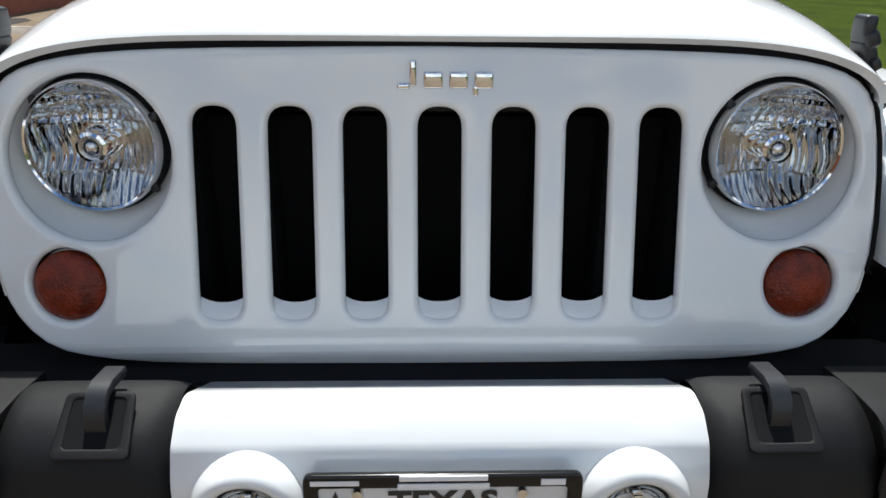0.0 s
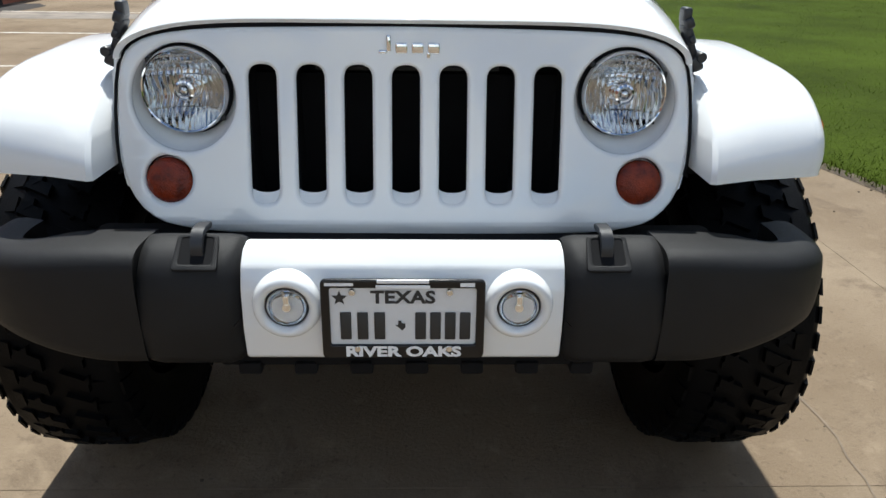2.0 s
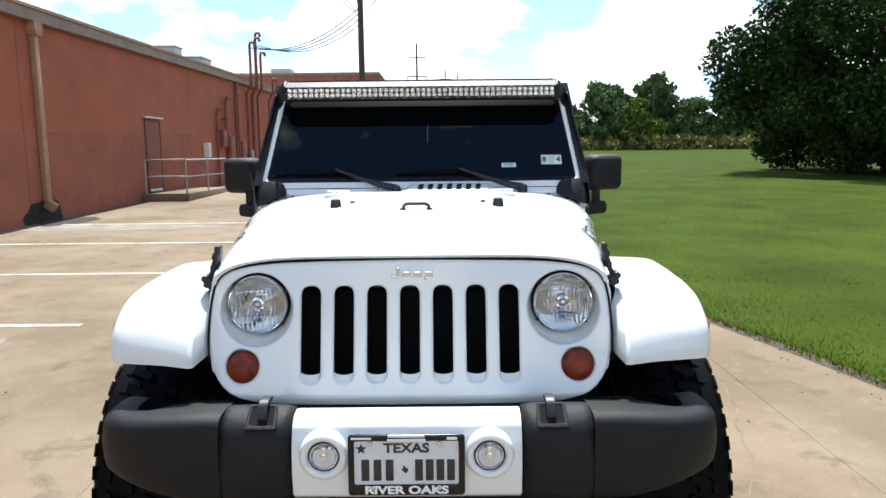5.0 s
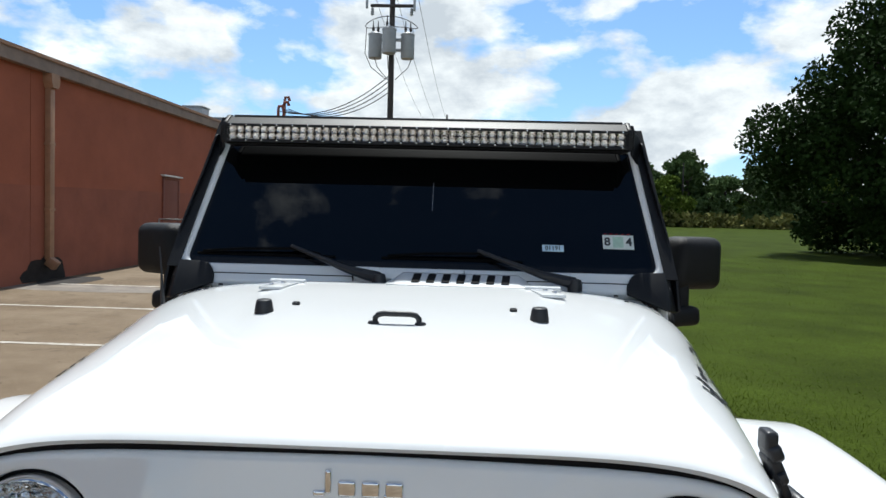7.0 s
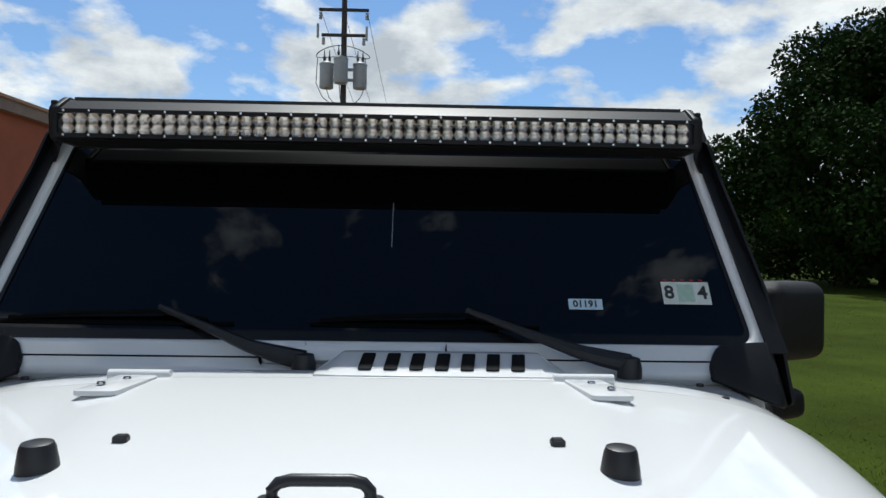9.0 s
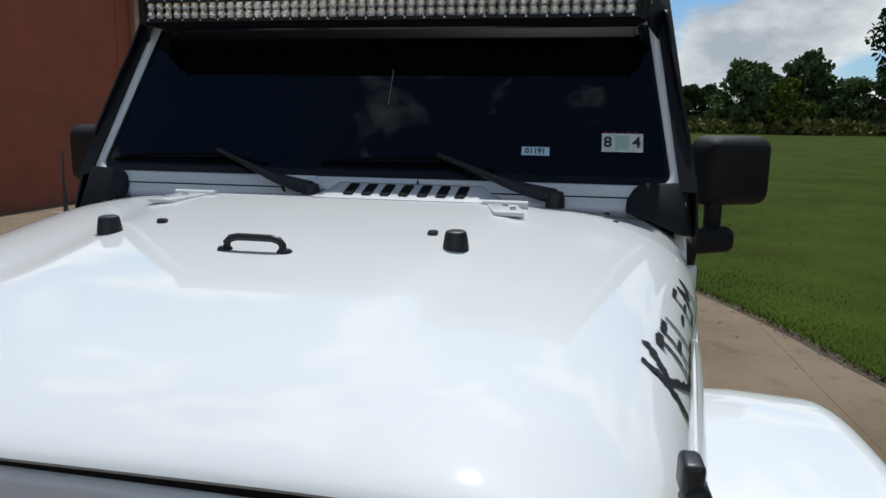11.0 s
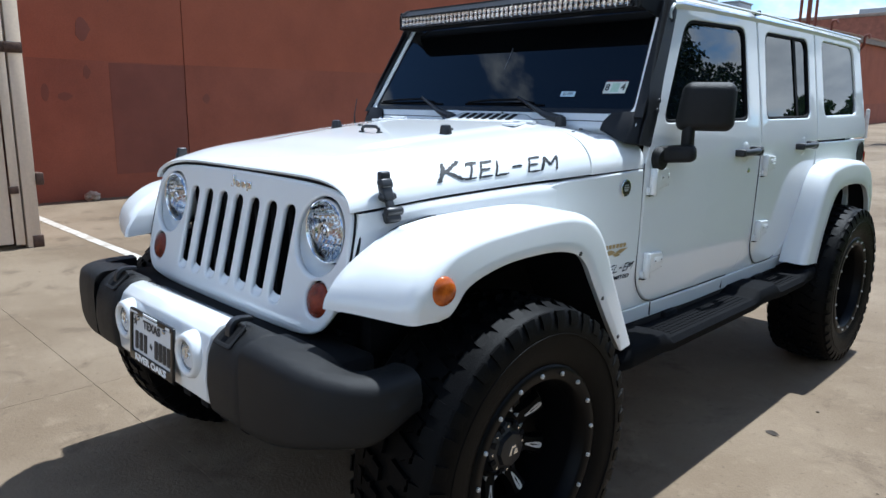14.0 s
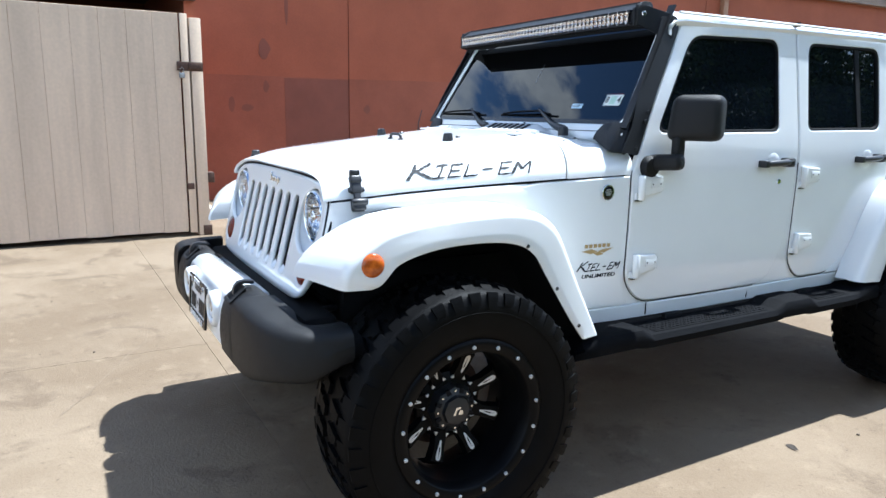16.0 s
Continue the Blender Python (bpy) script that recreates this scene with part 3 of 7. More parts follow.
# scuffs on the stucco
for sy, sz, sw, sh in ((2.5, 2.45, 0.10, 0.34), (2.52, 1.85, 0.05, 0.2), (1.95, 1.55, 0.05, 0.25), (2.2, 1.5, 0.1, 0.12), (4.35, 1.5, 0.06, 0.16), (2.9, 3.3, 0.03, 0.9)):
    pts = [(sy + sw * math.cos(a) * (1 + 0.5 * noise.noise((a, sy, 1))), sz + sh / 2 * math.sin(a)) for a in [2 * math.pi * k / 14 for k in range(14)]]
    part("scuff", prism(pts, WX, WX + 0.0045, "x"), WALL_PATCH, wall_west, "brown scuff mark")


def downspout(y):
    d = thing("downspout", "square tan painted metal downspout on the wall", "downspout", (WX + 0.08, y, rise(y)), group="downspouts")
    part("pipe", box(WX + 0.002, WX + 0.13, y - 0.08, y + 0.08, 0.55, top_z(y) - 0.35, 0.012), SPOUT, d)
    part("collector", prism(rounded([(y - 0.15, top_z(y) - 0.12), (y + 0.15, top_z(y) - 0.12), (y + 0.15, top_z(y) - 0.3), (y + 0.1, top_z(y) - 0.42), (y - 0.1, top_z(y) - 0.42), (y - 0.15, top_z(y) - 0.3)], 0.02), WX + 0.002, WX + 0.2, "x"), SPOUT, d)
    part("outlet", xform(box(-0.07, 0.16, -0.08, 0.08, -0.1, 0.1, 0.012), pose(WX + 0.1, y, 0.5, 0, 35, 0)), SPOUT, d)
    for z in (1.6, 3.0):
        part("strap", box(WX + 0.002, WX + 0.136, y - 0.11, y + 0.11, z, z + 0.05, 0.004), SPOUT, d)


downspout(13.55)
pts = [(13.5 + 0.75 * math.cos(a) * (1 + 0.3 * noise.noise((math.cos(a) * 2, math.sin(a) * 2, 1))), 0.1 + max(0, 0.55 * math.sin(a) * (1 + 0.3 * noise.noise((math.cos(a) * 2, math.sin(a) * 2, 6))))) for a in [math.pi * k / 16 for k in range(17)]]
part("soot_stain", prism(pts, WX, WX + 0.004, "x"), DAMP, wall_west, "black damp stain under the downspout")
blot("soot_patch", WX + 0.5, 13.6, 0.5, 0.9, DAMP, "black wet patch under a downspout", 12.0)

door = thing("door_1", "closed terracotta painted steel door in the wall", "door", (WX, 19.65, 0.45), kind="structure")
part("leaf", box(WX + 0.003, WX + 0.03, 19.16, 20.12, 0.47, 2.62, 0.006), WALL_PATCH, door)
part("frame", join(box(WX, WX + 0.05, 19.08, 19.15, 0.45, 2.68, 0.004), box(WX, WX + 0.05, 20.13, 20.2, 0.45, 2.68, 0.004), box(WX, WX + 0.05, 19.08, 20.2, 2.63, 2.7, 0.004)), PIPE, door)
part("drip_cap", box(WX, WX + 0.12, 19.0, 20.28, 2.71, 2.76, 0.004), BOLLARD, door)
part("kick_strip", box(WX + 0.03, WX + 0.035, 19.2, 20.1, 0.48, 0.56), BOLLARD, door)
part("door_handle", tube([(WX + 0.03, 20.0, 1.45), (WX + 0.09, 20.0, 1.45), (WX + 0.09, 19.88, 1.45)], 0.014), GREY_STEEL, door)

dock = thing("concrete_landing", "raised concrete landing before the door", "landing", (WX + 0.7, 21, 0.2))
part("slab", box(WX + 0.002, WX + 1.4, 18.6, 22.6, 0.1, 0.45, 0.015), CONCRETE, dock)
rail = thing("landing_railing", "grey steel tube railing round the landing", "railing", (WX + 0.7, 21, 0.45))
for rx, ry in ((WX + 0.1, 18.7), (WX + 1.32, 18.7), (WX + 1.32, 20.6), (WX + 1.32, 22.5)):
    part("post", tube([(rx, ry, 0.45), (rx, ry, 1.45)], 0.025), GREY_STEEL, rail)
for z in (0.95, 1.45):
    part("rail", tube([(WX + 0.1, 18.7, z), (WX + 1.32, 18.7, z), (WX + 1.32, 22.5, z)], 0.024), GREY_STEEL, rail)
steprail = thing("step_railing", "bent brown pipe handrail at the landing's steps", "railing", (WX + 0.4, 23.2, 0.2))
part("rail", tube([(WX + 0.35, 21.2, 1.4), (WX + 0.35, 22.4, 1.4), (WX + 0.35, 23.4, 1.1), (WX + 0.35, 23.4, 0.3)], 0.025), PIPE, steprail)

# pipes, meters and boxes at the far stretch of wall
for k, (y, z0, z1) in enumerate(((25.6, 0.4, 3.4), (26.6, 2.0, 3.9), (27.8, 0.4, 4.2), (28.4, 0.4, 4.9), (29.8, 0.4, 6.4), (30.5, 0.4, 6.7), (31.0, 1.0, 7.0), (31.6, 0.4, 6.2), (33.6, 0.5, 5.2), (36, 0.5, 4.2), (39, 0.5, 5.0))):
    p = thing("service_pipe", "rust-red painted service pipe fixed to the wall", "pipe", (WX + 0.1, y, z0), group="service pipes")
    o = 0.1 + 0.05 * (k % 3)
    if z1 < 5.0:
        part("pipe", tube([(WX + o, y, z0), (WX + o, y, z1 - 0.2), (WX + o, y + 0.25, z1), (WX + o, y + 0.6, z1)], 0.05 + 0.02 * (k % 2)), PIPE, p)
    else:
        part("pipe", tube([(WX + o, y, z0), (WX + o, y, 4.3), (WX + o + 0.22, y, 4.7), (WX + o + 0.22, y, z1)], 0.06), PIPE, p)
        part("hood", tube([(WX + o + 0.22, y, z1), (WX + o + 0.25, y, z1 + 0.15), (WX + o + 0.4, y, z1 + 0.16), (WX + o + 0.45, y, z1)], 0.07), PIPE, p)
    part("clamp", box(WX + 0.002, WX + o + 0.09, y - 0.1, y + 0.1, z0 + 1.0, z0 + 1.06), PIPE, p)
for y, z, w, h, m, lb in ((24.3, 1.5, 0.3, 0.55, BOLLARD, "pale grey electric meter cabinet on the wall"), (26.2, 1.9, 0.5, 0.7, PIPE, "rust-red painted junction box on the wall"), (27.2, 1.35, 0.7, 1.0, PIPE, "rust-red painted switch cabinet on the wall"), (28.9, 1.3, 0.6, 0.9, PIPE, "rust-red painted switch cabinet on the wall"), (30.2, 1.4, 0.35, 0.4, GREY_STEEL, "grey meter box on the wall"), (32.4, 1.0, 0.6, 0.8, PIPE, "rust-red painted junction box on the wall")):
    c = thing("wall_cabinet", lb, "cabinet", (WX + 0.1, y, z), group="wall cabinets")
    part("body", box(WX + 0.002, WX + 0.2, y - w / 2, y + w / 2, z, z + h, 0.01), m, c)
    part("door", box(WX + 0.2, WX + 0.215, y - w / 2 + 0.03, y + w / 2 - 0.03, z + 0.03, z + h - 0.03, 0.004), m, c)

# vents and boxes on the roof
for vx, vy, s in ((WX - 3.5, 20.5, 0.62), (WX - 2.0, 26.0, 0.4)):
    v = thing("roof_vent", "round dark metal turbine vent on the roof", "vent", (vx, vy, 4.6), group="roof vents")
    part("curb", xform(lathe([(s * 0.75, 4.3), (s * 0.75, 5.3), (0, 5.3)], 20, "z"), Matrix.Translation((vx, vy, 0))), FASCIA, v)
    part("cowl", xform(lathe([(s * 0.6, 5.3), (s, 5.36), (s, 5.5), (s * 0.8, 5.52), (s * 1.02, 5.6), (s * 1.02, 5.72), (s * 0.6, 5.82), (0, 5.84)], 20, "z"), Matrix.Translation((vx, vy, 0))), RUST, v)
for vx, vy, w, h in ((WX - 1.2, 24.5, 0.35, 0.55), (WX - 1.0, 26.2, 0.6, 0.35)):
    v = thing("roof_box", "small grey sheet metal box on the roof", "roof unit", (vx, vy, 4.8), group="roof boxes")
    part("body", box(vx - w, vx + w, vy - w, vy + w, 4.4, 5.0 + h, 0.02), GREY_STEEL, v)
    part("lid", box(vx - w - 0.04, vx + w + 0.04, vy - w - 0.04, vy + w + 0.04, 5.0 + h, 5.05 + h, 0.01), GREY_STEEL, v)

# tall brick block at the end of the lot
brick = thing("brick_building", "plain two storey red brick building at the lot's end", "building", (-16, 70, 1.2))
part("wall", box(-30, -6.1, 65, 82, 1.0, 9.0), BRICK, brick)
part("parapet", box(-30.1, -6.0, 64.9, 82.1, 9.0, 9.25, 0.03), FASCIA, brick)
part("roof_hatch", box(-17, -15, 68, 70, 9.25, 10.0, 0.05), GREY_STEEL, brick)
part("conduit", tube([(-6.0, 66, 1.3), (-6.0, 66, 4.0), (-6.0, 80, 4.0)], 0.08), PIPE, brick)

# ---- gate of the bin enclosure ----
GX = -5.65
gate = thing("board_gate", "cream painted vertical board gate of a bin enclosure, closed", "gate", (GX, -0.6, 0))
y = 0.62
k = 0
gr = random.Random(2)
while y > -4.2:
    w = 0.262 + 0.01 * gr.random()
    part("board", box(GX - 0.02, GX + 0.004 * gr.random(), y - w + 0.0018, y, 0.05 + 0.012 * gr.random(), 2.5, 0.003, 1), GATE, gate)
    y -= w
part("stile", box(GX + 0.004, GX + 0.03, 0.635, 0.715, 0.04, 2.5, 0.006), GATE, gate, "narrow worn edge board")
part("back_frame", join(box(GX - 0.07, GX - 0.025, -4.1, 0.7, 0.3, 0.4), box(GX - 0.07, GX - 0.025, -4.1, 0.7, 2.0, 2.1)), RUST, gate)
part("hasp", join(box(GX + 0.03, GX + 0.045, 0.58, 0.86, 1.88, 1.98, 0.004), box(GX + 0.045, GX + 0.07, 0.7, 0.84, 1.9, 1.97, 0.006)), RUST, gate, "dark iron hasp")
part("padlock", join(box(GX + 0.03, GX + 0.055, 0.6, 0.66, 1.8, 1.86, 0.006), xform(tube([(0, -0.02, 0), (0, -0.02, 0.04), (0, 0.0, 0.06), (0, 0.02, 0.04), (0, 0.02, 0)], 0.005), Matrix.Translation((GX + 0.042, 0.63, 1.86)))), GREY_STEEL, gate, "small steel padlock")
part("latch", box(GX + 0.03, GX + 0.05, 0.62, 0.7, 0.55, 0.62, 0.005), RUST, gate)
post = thing("gate_post", "cream painted weathered gate post at the enclosure", "post", (GX, 0.83, 0))
part("board", box(GX - 0.14, GX + 0.03, 0.735, 0.86, 0.0, 2.46, 0.008), GATE, post)
part("hinge_block", box(GX - 0.1, GX + 0.05, 0.862, 0.93, 0.62, 0.74, 0.008), RUST, post, "rusted iron keeper")
part("shoe", box(GX - 0.1, GX + 0.04, 0.78, 0.88, 0.0, 0.12, 0.006), RUST, post)
enclosure = thing("bin_enclosure", "terracotta walls and dark roof of a bin enclosure", "enclosure", (-7.3, -1, 0))
part("side_wall", box(WX + 0.002, GX - 0.15, 0.72, 0.84, 0.0, 3.0), WALL, enclosure)
part("end_wall", box(WX + 0.002, GX - 0.15, -4.5, -4.3, 0.0, 3.0), WALL, enclosure)
part("roof", box(WX + 0.002, GX - 0.1, -4.5, 0.84, 3.0, 3.12), RUST, enclosure)
part("beam", box(GX - 0.2, GX - 0.08, -4.5, 0.84, 2.66, 2.86, 0.01), RUST, enclosure, "dark weathered lintel beam")
part("front_wall", box(GX - 0.2, GX + 0.0, -12, -4.2, 0.0, 3.0), WALL, enclosure)

# ---- poles and wires ----


def utility_pole(x, y, h, arms, transformers, label, r=0.15):
    z = rise(y)
    p = thing("utility_pole", label, "utility pole", (x, y, z), group="utility poles")
    part("mast", tube([(x, y, z - 0.1), (x, y, z + h)], [r, r * 0.75], 12), POLE, p)
    for az, w in arms:
        part("crossarm", box(x - w, x + w, y - 0.06 - r, y + 0.06 - r, az - 0.06, az + 0.06, 0.01), POLE, p)
        for s in (-1, 1):
            part("insulator", xform(lathe([(0, 0), (0.05, 0), (0.09, 0.06), (0.05, 0.1), (0.09, 0.16), (0.05, 0.2), (0.08, 0.28), (0, 0.34)], 10, "z"), Matrix.Translation((x + s * (w - 0.08), y - r, az - 0.42))), TRANSFORMER, p, "grey porcelain insulator")
    if transformers:
        az = transformers
        for k, (dx, dy) in enumerate(((-0.72, -0.1), (-0.05, -0.55), (0.72, -0.1))):
            t = part("transformer", xform(lathe([(0, 0), (0.28, 0), (0.3, 0.04), (0.3, 0.98), (0.32, 1.0), (0.32, 1.06), (0.2, 1.14), (0, 1.16)], 20, "z"), Matrix.Translation((x + dx, y + dy, az + 0.12 * (k == 1)))), TRANSFORMER, p, "grey enamel transformer can")
            for s in (-0.1, 0.12):
                part("bushing", xform(lathe([(0.04, 0), (0.07, 0.08), (0.04, 0.12), (0.07, 0.2), (0.03, 0.3), (0.015, 0.55), (0, 0.56)], 8, "z"), Matrix.Translation((x + dx + s, y + dy, az + 1.1 + 0.12 * (k == 1)))), POLE, t)
        part("bracket", box(x - 0.6, x + 0.6, y - 0.2, y - 0.1, az + 0.3, az + 0.42), GREY_STEEL, p)
        part("bracket", box(x - 0.6, x + 0.6, y - 0.2, y - 0.1, az + 0.75, az + 0.87), GREY_STEEL, p)
        ring = [(x + 1.15 * math.cos(a), y - 0.2 + 0.8 * math.sin(a), az + 1.35 + 0.25 * math.sin(a * 1.0) ** 2) for a in [2 * math.pi * k / 28 for k in range(28)]]
        part("cable", tube(ring, 0.018, 5, True), POLE, p)
        for s in (-1.1, -0.75, 0.95, -0.15):
            part("cable", tube([(x + s, y - 0.2, az + 1.3), (x + s * 1.05, y - 0.2, az + 0.2), (x + s * 0.8, y - 0.15, az - 0.4), (x + s * 0.2, y, az - 0.9)], 0.018, 5), POLE, p)
        for s, bz in ((-1.1, 11.25), (1.0, 11.15)):
            part("cutout", box(x + s - 0.05, x + s + 0.05, y - 0.3, y - 0.2, bz - 0.35, bz + 0.25, 0.01), TRANSFORMER, p)
    return p


utility_pole(-3.6, 30, 14.0, ((12.15, 1.08), (11.05, 0.95)), 8.75, "dark wooden utility pole carrying three grey transformers")
utility_pole(-3.6, 95, 14.5, ((14.5, 1.2), (12.0, 1.4)), 9.4, "distant wooden utility pole with crossarms and transformers")
utility_pole(0.3, 118, 13.0, ((14.0, 1.0),), 0, "distant wooden utility pole with one crossarm")
utility_pole(2.6, 130, 13.5, ((15.0, 1.0),), 0, "distant wooden utility pole with one crossarm")
utility_pole(28.2, 93, 8.5, (), 0, "distant bare wooden pole before the trees", 0.12)

# wires from the pole to the building's service masts
for k in range(4):
    x1, y1, z1 = WX + 0.35, 30 + 0.5 * k, 6.35 + 0.12 * k
    x0, y0, z0 = -3.6, 30, 8.1 - 0.25 * k
    pts = [(x0 + (x1 - x0) * t, y0 + (y1 - y0) * t, z0 + (z1 - z0) * t - 0.7 * 4 * t * (1 - t)) for t in [i / 12 for i in range(13)]]
    tagged(part("service_wire", tube(pts, 0.02, 5), POLE), "black service wire sagging from pole to building", "wire", group="wires")
for k in range(3):
    a, b = (-4.6 + k, 30, 12.1), (-4.8 + 1.2 * k, 95, 14.4)
    pts = [tuple(a[i] + (b[i] - a[i]) * t - (2.0 * 4 * t * (1 - t) if i == 2 else 0) for i in range(3)) for t in [j / 14 for j in range(15)]]
    tagged(part("power_line", tube(pts, 0.012, 4), POLE), "thin overhead power line between poles", "wire", group="wires")

for bx, by in ((-4.4, 28.6), (-3.4, 28.2), (-2.7, 28.4), (-5.6, 29.4)):
    b = thing("bollard", "white painted steel bollard beside the utility pole", "bollard", (bx, by, rise(by)), group="bollards")
    part("post", xform(lathe([(0.075, -0.05), (0.075, 1.02), (0.06, 1.07), (0.0, 1.09)], 14, "z"), Matrix.Translation((bx, by, rise(by)))), BOLLARD, b)

# ---- trees ----


def leaf_cloud(n, blobs, size, seed, droop=0.3):
    """Many small bent leaf quads scattered in shells of uneven blobs."""
    r = np.random.default_rng(seed)
    blobs = np.array(blobs, dtype=float)
    w = blobs[:, 3] ** 2
    idx = r.choice(len(blobs), n, p=w / w.sum())
    d = r.normal(size=(n, 3))
    d /= np.linalg.norm(d, axis=1)[:, None]
    rad = blobs[idx, 3] * (0.55 + 0.5 * r.random(n) ** 0.6)
    c = blobs[idx, :3] + d * rad[:, None] * np.array([1, 1, 0.8])
    u = r.normal(size=(n, 3))
    u[:, 2] -= droop
    u /= np.linalg.norm(u, axis=1)[:, None]
    v = np.cross(u, r.normal(size=(n, 3)))
    v /= np.linalg.norm(v, axis=1)[:, None]
    s = size * (0.6 + 0.8 * r.random(n))[:, None]
    q = np.stack([c, c + u * s * 0.5 + v * s * 0.32, c + u * s, c + u * s * 0.5 - v * s * 0.32], axis=1).reshape(-1, 3)
    me = bpy.data.meshes.new("crown")
    me.vertices.add(4 * n)
    me.vertices.foreach_set("co", q.ravel())
    me.loops.add(4 * n)
    me.loops.foreach_set("vertex_index", np.arange(4 * n))
    me.polygons.add(n)
    me.polygons.foreach_set("loop_start", np.arange(0, 4 * n, 4))
    me.update(calc_edges=True)
    return me


def tree(x, y, h, spread, n, size, seed, label, leaf, low=0.3, group="trees", blobs_n=46):
    z = rise(y)
    t = thing("tree", label, "tree", (x, y, z), group=group)
    r = random.Random(seed)
    trunk = [(x, y, z - 0.1), (x + 0.1 * spread * 0.2, y, z + h * 0.2), (x + 0.15 * r.uniform(-1, 1), y, z + h * 0.45), (x, y, z + h * 0.8)]
    bms = [tube(trunk, [h * 0.03, h * 0.024, h * 0.018, h * 0.005], 9)]
    blobs = []
    for k in range(blobs_n):
        a = r.uniform(0, 6.283)
        f = r.random() ** 0.5
        zz = r.uniform(low, 0.96)
        prof = math.sin(math.pi * min(1, max(0.0, (zz - low + 0.16) / (1.14 - low)))) ** 0.6
        rr = spread * prof * f
        # every fifth clump is a small one that sticks out of the outline
        out = k % 5 == 0
        rr *= r.uniform(1.05, 1.22) if out else 1.0
        b = (x + rr * math.cos(a), y + rr * math.sin(a), z + h * zz * (r.uniform(1.0, 1.06) if out else 1), spread * (r.uniform(0.06, 0.11) if out else r.uniform(0.12, 0.26)))
        blobs.append(b)
        if k % 4 == 0:
            bms.append(tube([(x, y, z + h * min(zz, 0.7) * 0.6), ((x + b[0]) / 2, (y + b[1]) / 2, z + h * zz * 0.85), b[:3]], [h * 0.011, h * 0.007, h * 0.002], 6))
    part("trunk", join(*bms), BARK, t)
    link("crown", leaf_cloud(n, blobs, size, seed), leaf, t)
    return t


tree(20.8, 30.5, 11.6, 7.3, 120000, 0.21, 3, "large dark green spreading tree with boughs to the lawn", LEAF, 0.08, blobs_n=150)
tree(28.0, 24.0, 10.6, 8.0, 80000, 0.25, 5, "large dark green spreading tree with boughs to the lawn", LEAF, 0.08, blobs_n=120)
side = tree(29.0, 9.0, 11.5, 7.0, 26000, 0.42, 8, "broad dark green tree at the lawn's edge", LEAF, 0.06, blobs_n=60)
for tx, ty, a in ((30, -6, 70), (27, -19, 160), (36, 2, 250)):
    copy_thing(side, pose(tx, ty, 0, 0, 0, a))

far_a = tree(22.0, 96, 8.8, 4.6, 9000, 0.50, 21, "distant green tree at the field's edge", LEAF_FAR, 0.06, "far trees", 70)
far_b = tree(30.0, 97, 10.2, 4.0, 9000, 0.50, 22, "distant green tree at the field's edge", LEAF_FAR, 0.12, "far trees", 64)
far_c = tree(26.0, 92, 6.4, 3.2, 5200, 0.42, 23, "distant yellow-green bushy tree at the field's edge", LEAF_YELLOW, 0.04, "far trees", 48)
fr = random.Random(77)
for k in range(60):
    x = -34 + k * 3.1 + fr.uniform(-1, 1)
    if -8 < x < -3 and k % 2:
        continue
    src = (far_a, far_b, far_a, far_c)[k % 4] if x > 8 else (far_a, far_b)[k % 2]
    y = 98 + fr.uniform(-3, 9) + (14 if x < 4 else 0)
    c = copy_thing(src, pose(x, y, rise(y), 0, 0, fr.uniform(0, 360)))
    f = fr.uniform(0.68, 1.12)
    c.scale = (f, f, f * fr.uniform(0.9, 1.1))
# scrub and reeds in front of the far trees
me = leaf_cloud(9000, [(x + fr.uniform(-1, 1), 90 + fr.uniform(-1.0, 1.5), rise(90) + fr.uniform(0.2, 1.1), fr.uniform(0.7, 1.4)) for x in [4 + 0.9 * k for k in range(110)]], 0.55, 31, -0.9)
tagged(link("reeds", me, REED), "tall dry yellow-green reeds along the field's edge", "reeds", kind="stuff")
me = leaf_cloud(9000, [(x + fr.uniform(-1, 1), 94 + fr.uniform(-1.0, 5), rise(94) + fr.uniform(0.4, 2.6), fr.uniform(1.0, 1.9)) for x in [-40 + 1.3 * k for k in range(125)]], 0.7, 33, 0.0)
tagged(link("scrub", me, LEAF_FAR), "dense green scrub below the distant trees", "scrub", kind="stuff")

# crumpled paper at the foot of the wall
bm = bmesh.new()
bmesh.ops.create_icosphere(bm, subdivisions=3, radius=0.10)
for v in bm.verts:
    v.co *= 1 + 0.45 * noise.noise(v.co * 22) + 0.2 * noise.noise(v.co * 60)
    v.co.z = max(-0.06, v.co.z * 0.75)
litter = part("crumpled_paper", xform(bm, Matrix.Translation((-8.78, 2.4, rise(2.4) + 0.061))), LINE, None, "", 12)
tagged(litter, "crumpled white paper lying by the terracotta wall", "litter")


# ---- the car ----
car = thing("off_road_car", "white lifted four-door off-road car parked on the concrete drive", "car", (0, 1.8, 0))


def both(fn):
    for s in (1, -1):
        fn(s)


def flip(bm, s):
    """Mirrors a part to the other side of the car for s = -1."""
    if s < 0:
        bmesh.ops.transform(bm, matrix=Matrix.Diagonal((-1, 1, 1, 1)), verts=bm.verts)
        bmesh.ops.reverse_faces(bm, faces=bm.faces)
    return bm


# --- grille panel ---
def grille_y(z):
    return -0.066 + 0.255 * (z - 0.89)


